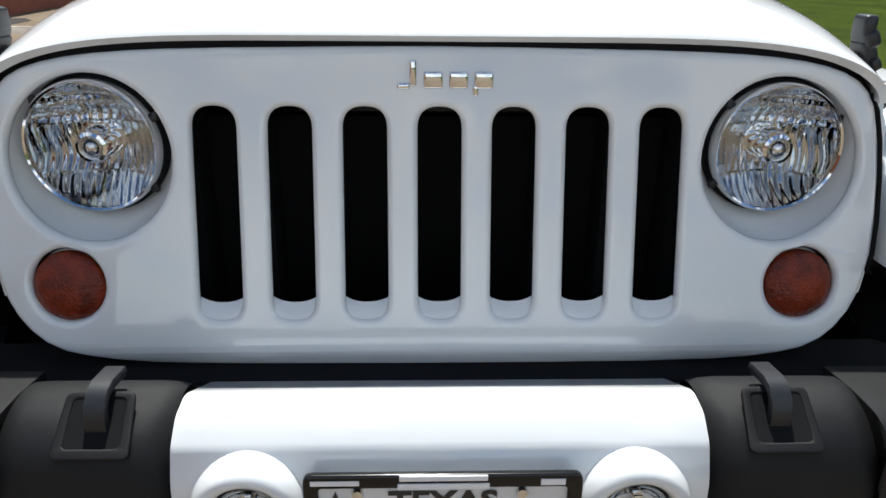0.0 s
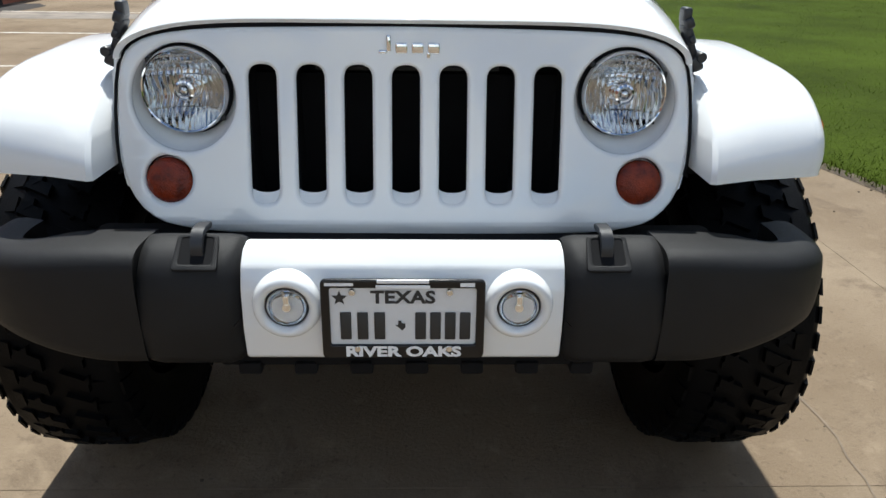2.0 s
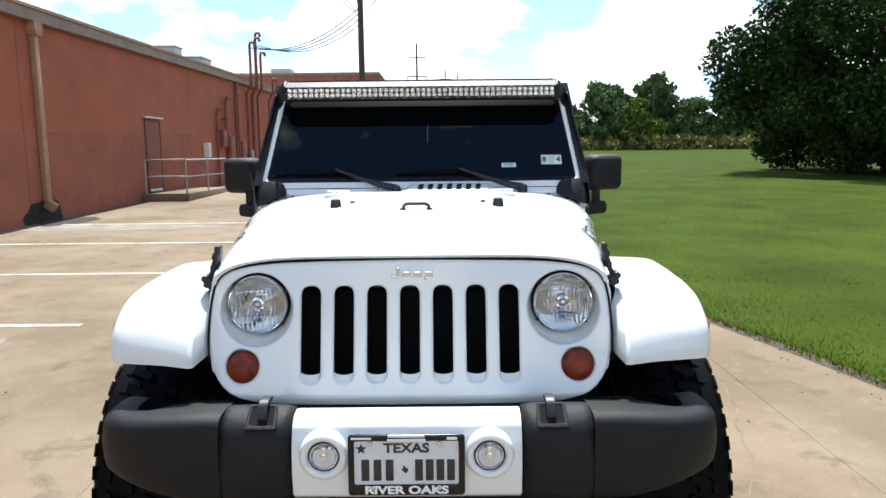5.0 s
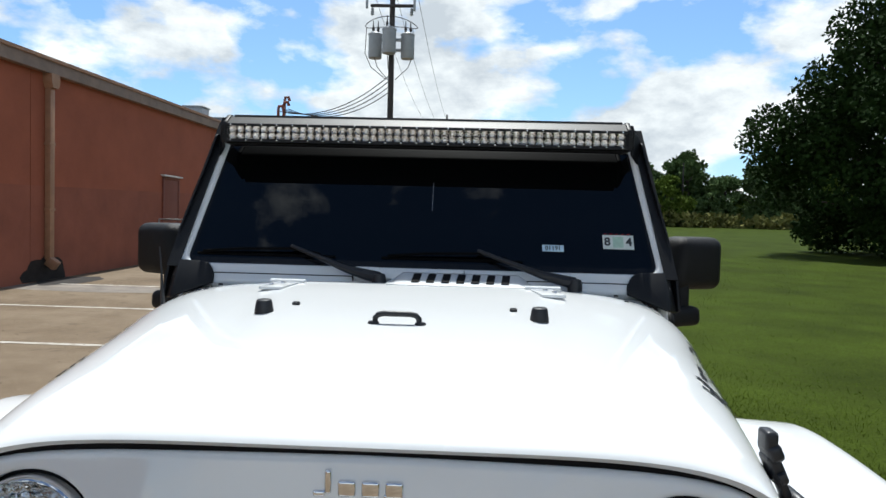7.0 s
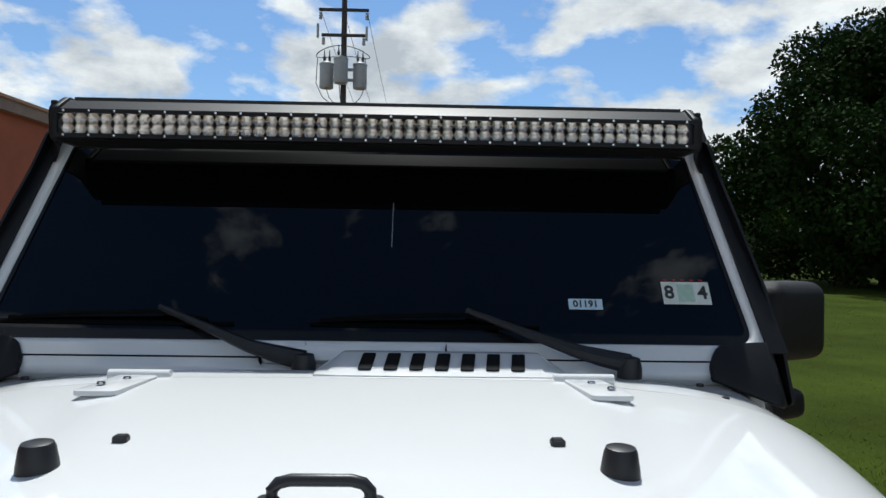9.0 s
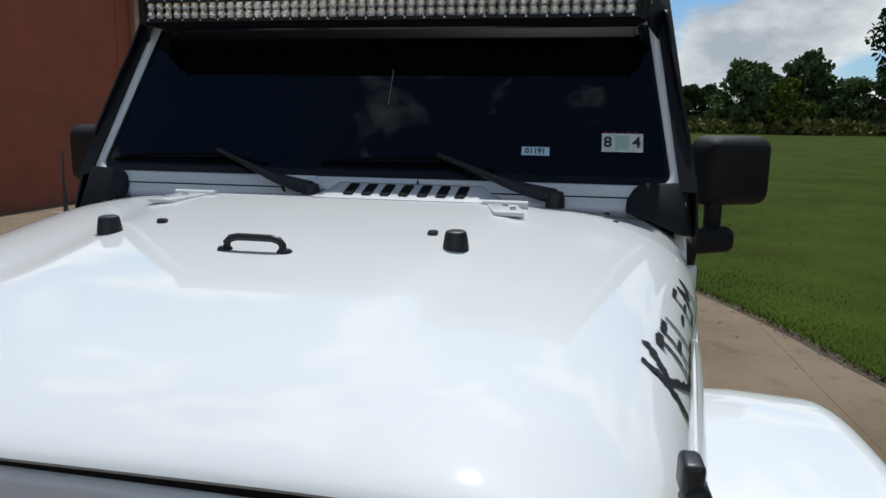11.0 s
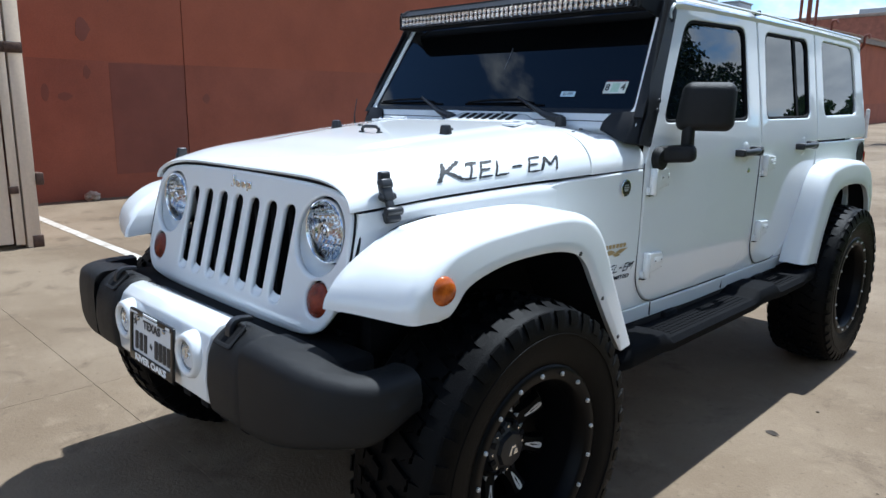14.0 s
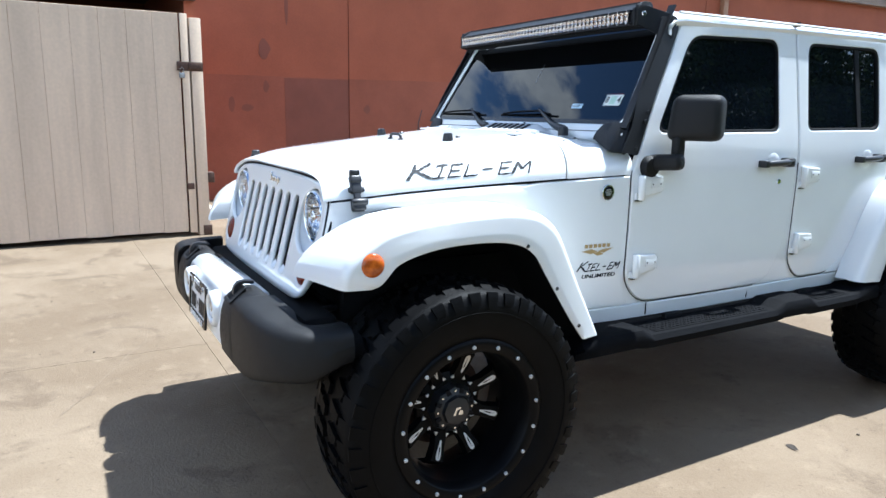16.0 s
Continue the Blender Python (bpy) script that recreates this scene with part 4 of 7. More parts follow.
half = [(0.0, 1.230), (0.20, 1.228), (0.36, 1.225), (0.46, 1.219), (0.53, 1.208), (0.574, 1.190), (0.600, 1.157), (0.612, 1.09), (0.616, 1.0), (0.607, 0.925), (0.586, 0.876), (0.548, 0.837), (0.49, 0.814), (0.40, 0.800), (0.20, 0.795), (0.0, 0.793)]
ring = half + [(-x, z) for x, z in half[-2:0:-1]]
outline = []
for k in range(len(ring)):
    p0, p1, p2, p3 = (Vector(ring[(k + d) % len(ring)]) for d in (-1, 0, 1, 2))
    for t in (0.0, 0.5):
        # smooth curve through the corner points
        outline.append(tuple(0.5 * (2 * p1 + (p2 - p0) * t + (2 * p0 - 5 * p1 + 4 * p2 - p3) * t * t + (3 * p1 - p0 - 3 * p2 + p3) * t ** 3)))
HLX, HLZ = 0.4745, 1.096
holes = []
for k in range(-3, 4):
    cx = 0.1016 * k
    holes.append(rounded([(cx - 0.030, 1.153), (cx + 0.030, 1.153), (cx + 0.030, 0.868), (cx - 0.030, 0.868)], 0.03, 8))
for s in (-1, 1):
    holes.append([(s * (HLX - 0.002) + 0.110 * math.cos(a), HLZ - 0.012 + 0.110 * math.sin(a)) for a in [2 * math.pi * k / 48 for k in range(48)]])
    holes.append([(s * 0.512 + 0.0502 * math.cos(a), 0.917 + 0.0502 * math.sin(a)) for a in [2 * math.pi * (k + 0.5) / 28 for k in range(28)]])
bm = plate([outline] + holes, 0.020, 0.009, 4)
slice_at(bm, 1, [0.80 + 0.04 * k for k in range(11)])
slice_at(bm, 0, [-0.55 + 0.1 * k for k in range(12)])
for v in bm.verts:
    x, z, d = v.co
    roll = 0.010 * smoothstep(0.56, 0.64, abs(x)) ** 2 + 0.02 * smoothstep(0.832, 0.788, z)
    v.co = (x, grille_y(z) - 0.004 + (0.010 - d) + roll, z)
even_normals(part("grille", bm, PAINT, car, "white grille with seven slots", 40))
for k in range(-3, 4):
    # shallow scoop below each slot
    rows = []
    for j in range(7):
        t = j / 6
        row = []
        for i in range(-6, 7):
            x = 0.031 * i / 6
            zb = 0.862 + 0.020 * abs(i / 6) ** 2.6
            z = zb + t * (0.887 + 0.008 * abs(i / 6) ** 2.5 - zb)
            row.append((0.1016 * k + x, grille_y(z) + 0.001 + 0.013 * t ** 1.5, z))
        rows.append(row)
    part("slot_scoop", grid(rows), PAINT, car, "", 60)
part("radiator_shroud", box(-0.56, 0.56, 0.16, 0.19, 0.80, 1.2), DARK, car)
rad = part("radiator", box(-0.37, 0.37, 0.13, 0.155, 0.83, 1.18), DARK, car, "black radiator with horizontal fins")
for k in range(18):
    part("fin", box(-0.21, 0.21, 0.118, 0.131, 0.9 + 0.014 * k, 0.907 + 0.014 * k), SATIN, rad)
for k in range(-4, 4):
    part("slot_lining", box(0.1016 * k + 0.038, 0.1016 * k + 0.062, 0.03, 0.125, 0.84, 1.19), DARK, car)
# badge: six raised chrome shapes
badge = []
for x, w, z0, z1 in ((-0.058, 0.010, 1.187, 1.222), (-0.071, 0.018, 1.183, 1.192), (-0.031, 0.026, 1.184, 1.207), (0.003, 0.026, 1.184, 1.207), (0.037, 0.026, 1.184, 1.207), (0.026, 0.009, 1.174, 1.19)):
    badge.append(box(x + 0.022 - w / 2, x + 0.022 + w / 2, grille_y(1.2) - 0.013, grille_y(1.2) + 0.0, z0 - 0.007, z1 - 0.007, 0.0035, 3))
part("badge", join(*badge), CHROME, car, "small chrome badge")


def headlight(s):
    x, z = s * HLX, HLZ
    at = Matrix.Translation((x, 0, z))
    bowl = []
    for r, yy, dz in ((0.117, None, -0.012), (0.113, -0.002, -0.010), (0.107, 0.012, -0.006), (0.100, 0.026, -0.001), (0.094, 0.036, 0.0), (0.086, 0.046, 0)):
        row = []
        for k in range(48):
            a = 2 * math.pi * k / 48
            zz = z + dz + r * math.sin(a)
            gy = grille_y(zz) + 0.008
            row.append((x + r * math.cos(a), gy if yy is None else max(gy, yy), zz))
        bowl.append(row)
    part("headlight_bowl", grid(bowl, True), PAINT, car, "", 50)
    h = part("headlight", xform(lathe([(0.080, 0.06), (0.0925, 0.05), (0.0925, 0.012), (0.0912, -0.001), (0.0885, -0.005), (0.0860, -0.003), (0.0852, 0.012)], 56), at), CHROME, car, "round clear headlight in a chrome ring", 40)
    part("gasket", xform(lathe([(0.0968, 0.05), (0.0968, 0.022), (0.0925, 0.016)], 48), at), DARK, h)
    # reflector: vertical flutes below and above a plain middle band, stepped ledges
    rows = []
    for i in range(41):
        r = 0.0855 * i / 40
        row = []
        for k in range(180):
            a = 2 * math.pi * k / 180
            px, pz = r * math.cos(a), r * math.sin(a)
            flute = 0.0015 * abs(math.sin(px * 250 + 0.6 * math.sin(pz * 90))) * smoothstep(0.022, 0.030, r)
            ledge = 0.005 * (pz > 0.026) - 0.004 * (pz < -0.040) + 0.002 * math.sin(pz * 210) * (pz > 0.026)
            row.append((x + px, 0.068 - 8.2 * r * r + flute + ledge, z + pz))
        rows.append(row)
    part("reflector", grid(rows, True), REFLECTOR, h, "faceted silver reflector", 25)
    part("bulb_collar", xform(lathe([(0.0125, 0.010), (0.0165, 0.002), (0.021, 0.004), (0.0245, 0.018), (0.026, 0.066)], 28), at), CHROME, h, "", 40)
    part("bulb_cap", xform(lathe([(0.0, -0.004), (0.008, -0.002), (0.0135, 0.004), (0.015, 0.014), (0.012, 0.03)], 24), at), STEEL, h, "", 50)
    lens = part("lens", xform(lathe([(0.0, -0.013), (0.03, -0.012), (0.06, -0.008), (0.076, -0.002), (0.0862, 0.004)], 40), at), CLEAR, h, "clear domed lens", 60)
    lens.visible_shadow = False
    for a in (25, 140, 215, -40):
        part("screw", xform(box(-0.004, 0.004, -0.003, 0.008, -0.006, 0.006, 0.0015), at @ pose(0.0955 * math.cos(radians(a)), 0.014, 0.0955 * math.sin(radians(a)))), SATIN, h)


both(headlight)


def turn_signal(s):
    at = pose(s * 0.512, grille_y(0.916) - 0.001, 0.916, -14)
    t = part("turn_signal", xform(lathe([(0.0, -0.011), (0.02, -0.0098), (0.036, -0.0055), (0.0465, 0.0), (0.0495, 0.006), (0.0495, 0.03)], 40), at), AMBER, car, "round dark amber turn signal", 50)
    part("rim", xform(lathe([(0.0495, 0.012), (0.0510, 0.013), (0.0535, 0.02), (0.0535, 0.03)], 32), at), PAINT, t)


both(turn_signal)

# --- hood ---
HOOD_W = [(-0.03, 0.607), (0.1, 0.628), (0.3, 0.657), (0.6, 0.702), (0.95, 0.748), (1.2, 0.777)]
HOOD_S = [(-0.03, 1.164), (0.1, 1.176), (0.3, 1.193), (0.6, 1.211), (0.95, 1.224), (1.2, 1.235)]
HOOD_C = [(-0.03, 1.244), (-0.024, 1.250), (0.0, 1.260), (0.05, 1.273), (0.12, 1.287), (0.25, 1.304), (0.55, 1.338), (0.8, 1.362), (1.0, 1.380), (1.2, 1.392)]


def hood_z(x, y):
    w, zs, zc = spline(HOOD_W, y), spline(HOOD_S, y), spline(HOOD_C, y)
    u = min(1.0, abs(x) / w)
    z = zs + (zc - zs) * max(0.0, 1 - u ** 6) ** 0.5
    bw = 0.30 + 0.16 * (y - 0.3)
    bulge = smoothstep(0.22, 0.42, y) * (1 - smoothstep(bw - 0.05, bw + 0.03, abs(x)))
    return z + 0.007 * bulge


def hood_rows(ys, shift=0.0):
    rows = []
    us = [math.sin(math.pi / 2 * k / 36) for k in range(-36, 37)]
    for y in ys:
        w = spline(HOOD_W, y)
        row = []
        for u in us:
            x = u * w
            # the seam to the cowl runs forwards at the sides, the front follows the grille
            back = -0.11 * abs(u) ** 3 * smoothstep(0.55, 1.0, y)
            lead = (0.045 - 0.028 * abs(u) ** 6) * (1 - smoothstep(-0.03, 0.25, y))
            row.append((x, y + back * (shift == 0) + lead, hood_z(x, y)))
        rows.append(row)
    return rows


ys = [-0.03, -0.026, -0.02, -0.01, 0.0, 0.015, 0.03, 0.06, 0.1, 0.15, 0.2, 0.25, 0.28, 0.31, 0.34, 0.38] + [0.43 + 0.052 * k for k in range(12)]
bm = grid(hood_rows(ys))
bmesh.ops.recalc_face_normals(bm, faces=bm.faces)
bmesh.ops.solidify(bm, geom=bm.faces[:], thickness=0.012)
hood = part("hood", bm, PAINT, car, "white gloss hood with a raised centre", 50)
# dark weather strip below the hood's front edge
strip = [(x * 1.003, grille_y(z) + 0.012 + 0.012 * smoothstep(0.5, 0.62, abs(x)), z + 0.005) for x, z in [(-a, b) for a, b in half[8::-1]] + half[1:9]]
part("hood_seal", tube(strip, 0.0085, 8), DARK, car)

# cowl behind the hood
rows = []
for y in [1.012, 1.03, 1.06, 1.1, 1.14, 1.18, 1.215]:
    w = spline(HOOD_W, y)
    row = []
    for k in range(-30, 31):
        u = math.sin(math.pi / 2 * k / 30)
        t = (y - 1.012) / 0.203
        yy = y - 0.11 * abs(u) ** 3 * (1 - t) * 1.0
        tray = 0.018 * smoothstep(0.3, 0.6, t) * (1 - smoothstep(0.80, 0.86, abs(u)))
        row.append((u * w, yy, hood_z(u * w, y) - 0.002 - tray - 0.01 * (abs(u) < 0.5) * 0))
    rows.append(row)
bm = grid(rows)
bmesh.ops.recalc_face_normals(bm, faces=bm.faces)
bmesh.ops.solidify(bm, geom=bm.faces[:], thickness=0.01)
cowl = part("cowl", bm, PAINT, car, "white cowl with seven vent slots", 50)
wedge = []
for y, dz in ((1.022, -0.002), (1.03, 0.002), (1.085, 0.027), (1.10, 0.029), (1.13, 0.012)):
    wedge.append([(x, y, hood_z(x, 1.05) + dz * (1 - smoothstep(0.17, 0.215, abs(x - 0.13)))) for x in [-0.085 + 0.0215 * k for k in range(21)]])
part("vent_panel", grid(wedge, thick=0.004), PAINT, cowl, "", 40)
for k in range(7):
    x = 0.0 + 0.0435 * k
    zt = hood_z(x, 1.05) + 0.0165
    part("vent", xform(prism(rounded([(-0.013, -0.025), (0.010, -0.025), (0.016, 0.025), (-0.007, 0.025)], 0.004, 3), -0.006, 0.0012), pose(x, 1.058, zt, 24.5)), DARK, cowl)
part("under_hood", box(-0.58, 0.58, 0.1, 1.15, 0.7, 1.12), DARK, car)

# --- inner fender sides (between hood seam and flare) ---


def fender_x(y, t):
    """Across the fender's side, from the hood seam (t = 0) down to the flare (t = 1)."""
    return spline(HOOD_W, y) + 0.004 + 0.013 * smoothstep(0.0, 0.16, t) * smoothstep(-0.05, 0.3, y)


def fender_side(s):
    rows = []
    for i, y in enumerate([0.0, 0.0, 0.006, 0.02, 0.05, 0.1, 0.2, 0.3, 0.4, 0.5, 0.6, 0.7, 0.74]):
        zs = spline(HOOD_S, y)
        row = []
        for t in (0.0, 0.0, 0.015, 0.05, 0.1, 0.2, 0.35, 0.55, 0.8, 1.0):
            z = zs - 0.008 - t * (zs - 0.008 - 0.90 - 0.185 * smoothstep(0.05, 0.16, y))
            inner = 0.02 if not row or i == 0 else (0.004 if y > 0.72 else -0.001 * smoothstep(0.3, 0.6, y))
            front = (grille_y(z) + 0.008) * (1 - smoothstep(0.0, 0.2, y))
            wide = max(fender_x(y, t), 0.621) if t > 0.05 else fender_x(y, t)
            row.append((wide - inner - 0.02 * smoothstep(0.99, 0.87, z) * (1 - smoothstep(0.0, 0.15, y)), y + front, z))
        rows.append(row)
    part("fender", flip(grid(rows), s), PAINT, car, "", 40)
    part("hood_gap", flip(grid([[(spline(HOOD_W, y) - 0.03, y + 0.03, spline(HOOD_S, y) - 0.004), (spline(HOOD_W, y) + 0.0005, y + 0.03, spline(HOOD_S, y) - 0.006)] for y in [0.0, 0.1, 0.2, 0.3, 0.4, 0.5, 0.6, 0.7, 0.8, 0.9, 1.0]]), s), DARK, car)
    part("fender_lining", flip(box(0.56, 0.60, 0.06, 1.2, 0.75, 0.93), s), DARK, car)


both(fender_side)
for sg in (1, -1):
    seam = [(x + 0.0065, grille_y(z) + 0.006, z) for x, z in ((0.588, 1.172), (0.600, 1.15), (0.6075, 1.11), (0.612, 1.06), (0.6135, 1.0), (0.611, 0.955), (0.606, 0.932))]
    part("grille_gap", flip(tube(seam + [(0.622, grille_y(0.928) + 0.012, 0.926)], 0.0034, 8), sg), DARK, car)


# --- flares ---
def flare(top, low, x_in, x_out, s, nose, name, label, lining):
    """A wheel-arch flare between an upper and a lower line, both (y, z) lists of one length."""
    n = 44
    m = len(top) - 1
    T = lambda c, t: (spline([(i, p[0]) for i, p in enumerate(c)], t * m), spline([(i, p[1]) for i, p in enumerate(c)], t * m))
    rows = []
    for i in range(n + 1):
        t = i / n
        ty, tz = T(top, t)
        by, bz = T(low, t)
        a = ((ty - by), (tz - bz))
        L = math.hypot(*a)
        a = (a[0] / L, a[1] / L)
        xi = x_in(t) if callable(x_in) else x_in
        xo = x_out + nose(t)
        rise_in = 0.005 * min(1, max(0, a[1]))
        row = [(xi, ty + a[0] * 0.0, tz + rise_in), (xi + 0.35 * (xo - xi), ty + a[0] * 0.004, tz + rise_in * 0.85 + 0.004)]
        for k in range(7):
            q = k / 6
            ang = math.pi / 2 * q
            ex, ed = math.sin(ang), 1 - math.cos(ang)
            cx = xo - 0.05
            row.append((cx + 0.044 * ex, ty - a[0] * 0.028 * ed * (L / 0.11), tz + rise_in * 0.55 * (1 - q) - a[1] * 0.028 * ed * (L / 0.11)))
        row += [(xo - 0.003, (ty * 0.3 + by * 0.7), (tz * 0.3 + bz * 0.7)), (xo, by + a[0] * 0.008, bz + a[1] * 0.008), (xo - 0.004, by, bz), (xo - 0.03, by + a[0] * 0.01, bz + a[1] * 0.01), (xo - 0.035, by + a[0] * 0.03, bz + a[1] * 0.03)]
        rows.append(row)
    if name == "front_flare":
        # the nose sweeps forwards towards the grille
        rows = [[(x, y - 0.064 * max(0.0, 1 - (x - 0.63) / 0.25) * (1 - smoothstep(0.0, 0.30, i / n)), z) for x, y, z in row] for i, row in enumerate(rows)]
        # rounded inner edge and a cheek running back to the fender
        for i, row in enumerate(rows):
            fade = 1 - smoothstep(0.10, 0.36, i / n)
            x, y, z = row[0]
            back = (min(x, 0.626) * fade + x * (1 - fade), y + 0.125 * fade, z + 0.010 * fade)
            row[0] = (x + 0.012 * fade, y - 0.002 * fade, z + 0.001)
            row.insert(0, (x + 0.002 * fade, y + 0.006 * fade, z))
            row.insert(0, back)
        seal = [(r[0][0] + 0.001, r[0][1], r[0][2] + 0.001) for r in rows[4:]]
    bm = grid(rows)
    f = part(name, flip(bm, s), PAINT, car, label, 40)
    if name == "front_flare":
        part("flare_seal", flip(tube(seal, 0.0032, 6), s), DARK, f)
    # dark inner arch
    rows = []
    for i in range(n + 1):
        t = i / n
        ty, tz = T(top, t)
        by, bz = T(low, t)
        q = 0.55
        rows.append([(x_out - 0.03 + min(0, nose(t)), by * q + ty * (1 - q), bz * q + tz * (1 - q) - 0.01), (0.45, by * q + ty * (1 - q), bz * q + tz * (1 - q) - 0.01)])
    part("arch_liner", flip(grid(rows), s), DARK, f, "black inner wheel arch")
    return f


F_TOP = [(-0.072, 0.935), (-0.068, 0.975), (-0.045, 1.025), (0.0, 1.068), (0.07, 1.106), (0.17, 1.127), (0.29, 1.137), (0.43, 1.145), (0.56, 1.145), (0.66, 1.125), (0.735, 1.075), (0.79, 0.985), (0.84, 0.88), (0.90, 0.765), (0.955, 0.655)]
F_LOW = [(0.028, 0.932), (0.036, 0.936), (0.052, 0.944), (0.075, 0.965), (0.11, 1.0), (0.18, 1.025), (0.28, 1.042), (0.40, 1.046), (0.50, 1.040), (0.58, 1.02), (0.635, 0.98), (0.675, 0.92), (0.735, 0.83), (0.80, 0.735), (0.865, 0.65)]


def front_in(t):
    return 0.638 + 0.024 * smoothstep(0.0, 0.34, t) + 0.095 * smoothstep(0.45, 1.0, t)


def front_nose(t):
    return -0.010 * (1 - smoothstep(0.0, 0.2, t)) ** 2


def front_flare(s):
    f = flare(F_TOP, F_LOW, front_in, 0.928, s, front_nose, "front_flare", "white painted front wheel flare", True)
    for by, bz in ((0.585, 1.005), (0.72, 0.842), (0.83, 0.69)):
        part("bolt", flip(xform(lathe([(0, 0.004), (0.007, 0.003), (0.008, 0)], 10, "x"), Matrix.Translation((0.926, by + 0.012, bz + 0.016))), s), SATIN, f, "black flare bolt")
    part("side_marker", flip(xform(lathe([(0.038, -0.01), (0.038, 0.003), (0.033, 0.011), (0.018, 0.016), (0, 0.0175)], 28, "x"), Matrix.Translation((0.9195, 0.024, 1.008)) @ pose(0, 0, 0, 0, 0, -10)), s), MARKER, f, "round orange side marker", 50)


both(front_flare)

R_TOP = [(2.66, 0.665), (2.72, 0.80), (2.79, 0.95), (2.86, 1.07), (2.94, 1.135), (3.06, 1.165), (3.22, 1.175), (3.40, 1.172), (3.56, 1.155), (3.68, 1.11), (3.75, 1.02), (3.785, 0.92), (3.79, 0.84)]
R_LOW = [(2.83, 0.655), (2.87, 0.76), (2.92, 0.86), (2.98, 0.95), (3.05, 1.01), (3.14, 1.035), (3.25, 1.042), (3.38, 1.040), (3.50, 1.025), (3.60, 0.99), (3.66, 0.93), (3.69, 0.87), (3.70, 0.83)]


def rear_flare(s):
    flare(R_TOP, R_LOW, 0.79, 0.928, s, lambda t: 0.0, "rear_flare", "white painted rear wheel flare", True)


both(rear_flare)

# --- body sides ---
NARROW = [(0.3, -0.13), (0.62, -0.085), (0.95, -0.043), (1.085, -0.030), (1.2, -0.020), (1.7, 0.0), (5.0, 0.0)]
SIDE_X = [(0.60, 0.768), (0.70, 0.785), (0.85, 0.799), (1.0, 0.805), (1.15, 0.806), (1.28, 0.803), (1.36, 0.797), (1.42, 0.788), (1.86, 0.722), (1.95, 0.71)]


def side_panel(outlines, depth, bevel, name, material, parent, label, s, out=0.0, zs=(0.7, 0.78, 0.86, 0.94, 1.02, 1.1, 1.18, 1.26, 1.34, 1.40, 1.46, 1.6, 1.75), taper=True):
    bm = plate(outlines, depth, bevel, 2)
    slice_at(bm, 1, zs)
    slice_at(bm, 0, (0.62, 0.75, 0.85, 0.95, 1.085, 1.2, 1.35, 1.5, 1.7))
    for v in bm.verts:
        y, z, d = v.co
        narrow = lerp(NARROW, y) if taper else 0
        v.co = (spline(SIDE_X, z) + d - depth / 2 + out + narrow, y, z)
    return even_normals(part(name, flip(bm, s), material, parent, label, 35))


def pane(outline, name, material, parent, s, out, label=""):
    cu = plate([outline], 0.004, 0.0005, 0)
    for v in cu.verts:
        y, z, d = v.co
        v.co = (spline(SIDE_X, z) + d + out + lerp(NARROW, y), y, z)
    return part(name, flip(cu, s), material, parent, label, 30)


WIN_F = rounded([(1.33, 1.395), (2.085, 1.40), (2.10, 1.805), (1.545, 1.79)], [0.05, 0.04, 0.06, 0.07])
WIN_R = rounded([(2.30, 1.405), (2.895, 1.41), (2.905, 1.81), (2.32, 1.805)], [0.04, 0.05, 0.06, 0.06])
WIN_Q = rounded([(3.13, 1.42), (3.73, 1.43), (3.70, 1.815), (3.12, 1.82)], [0.05, 0.06, 0.06, 0.05])


def seam(outline, parent, s, top=1.275, r=0.0024):
    """Dark gap along the lower part of a door's outline."""
    pts = [(y, z) for y, z in outline if z < top]
    line = [(spline(SIDE_X, z) + lerp(NARROW, y) - 0.004, y, z) for y, z in pts]
    part("door_gap", flip(tube(line, r, 6), s), DARK, parent)


def grow(outline, d):
    cy = sum(p[0] for p in outline) / len(outline)
    cz = sum(p[1] for p in outline) / len(outline)
    hy = max(abs(p[0] - cy) for p in outline)
    hz = max(abs(p[1] - cz) for p in outline)
    return [(cy + (p[0] - cy) * (1 + d / hy), cz + (p[1] - cz) * (1 + d / hz)) for p in outline]


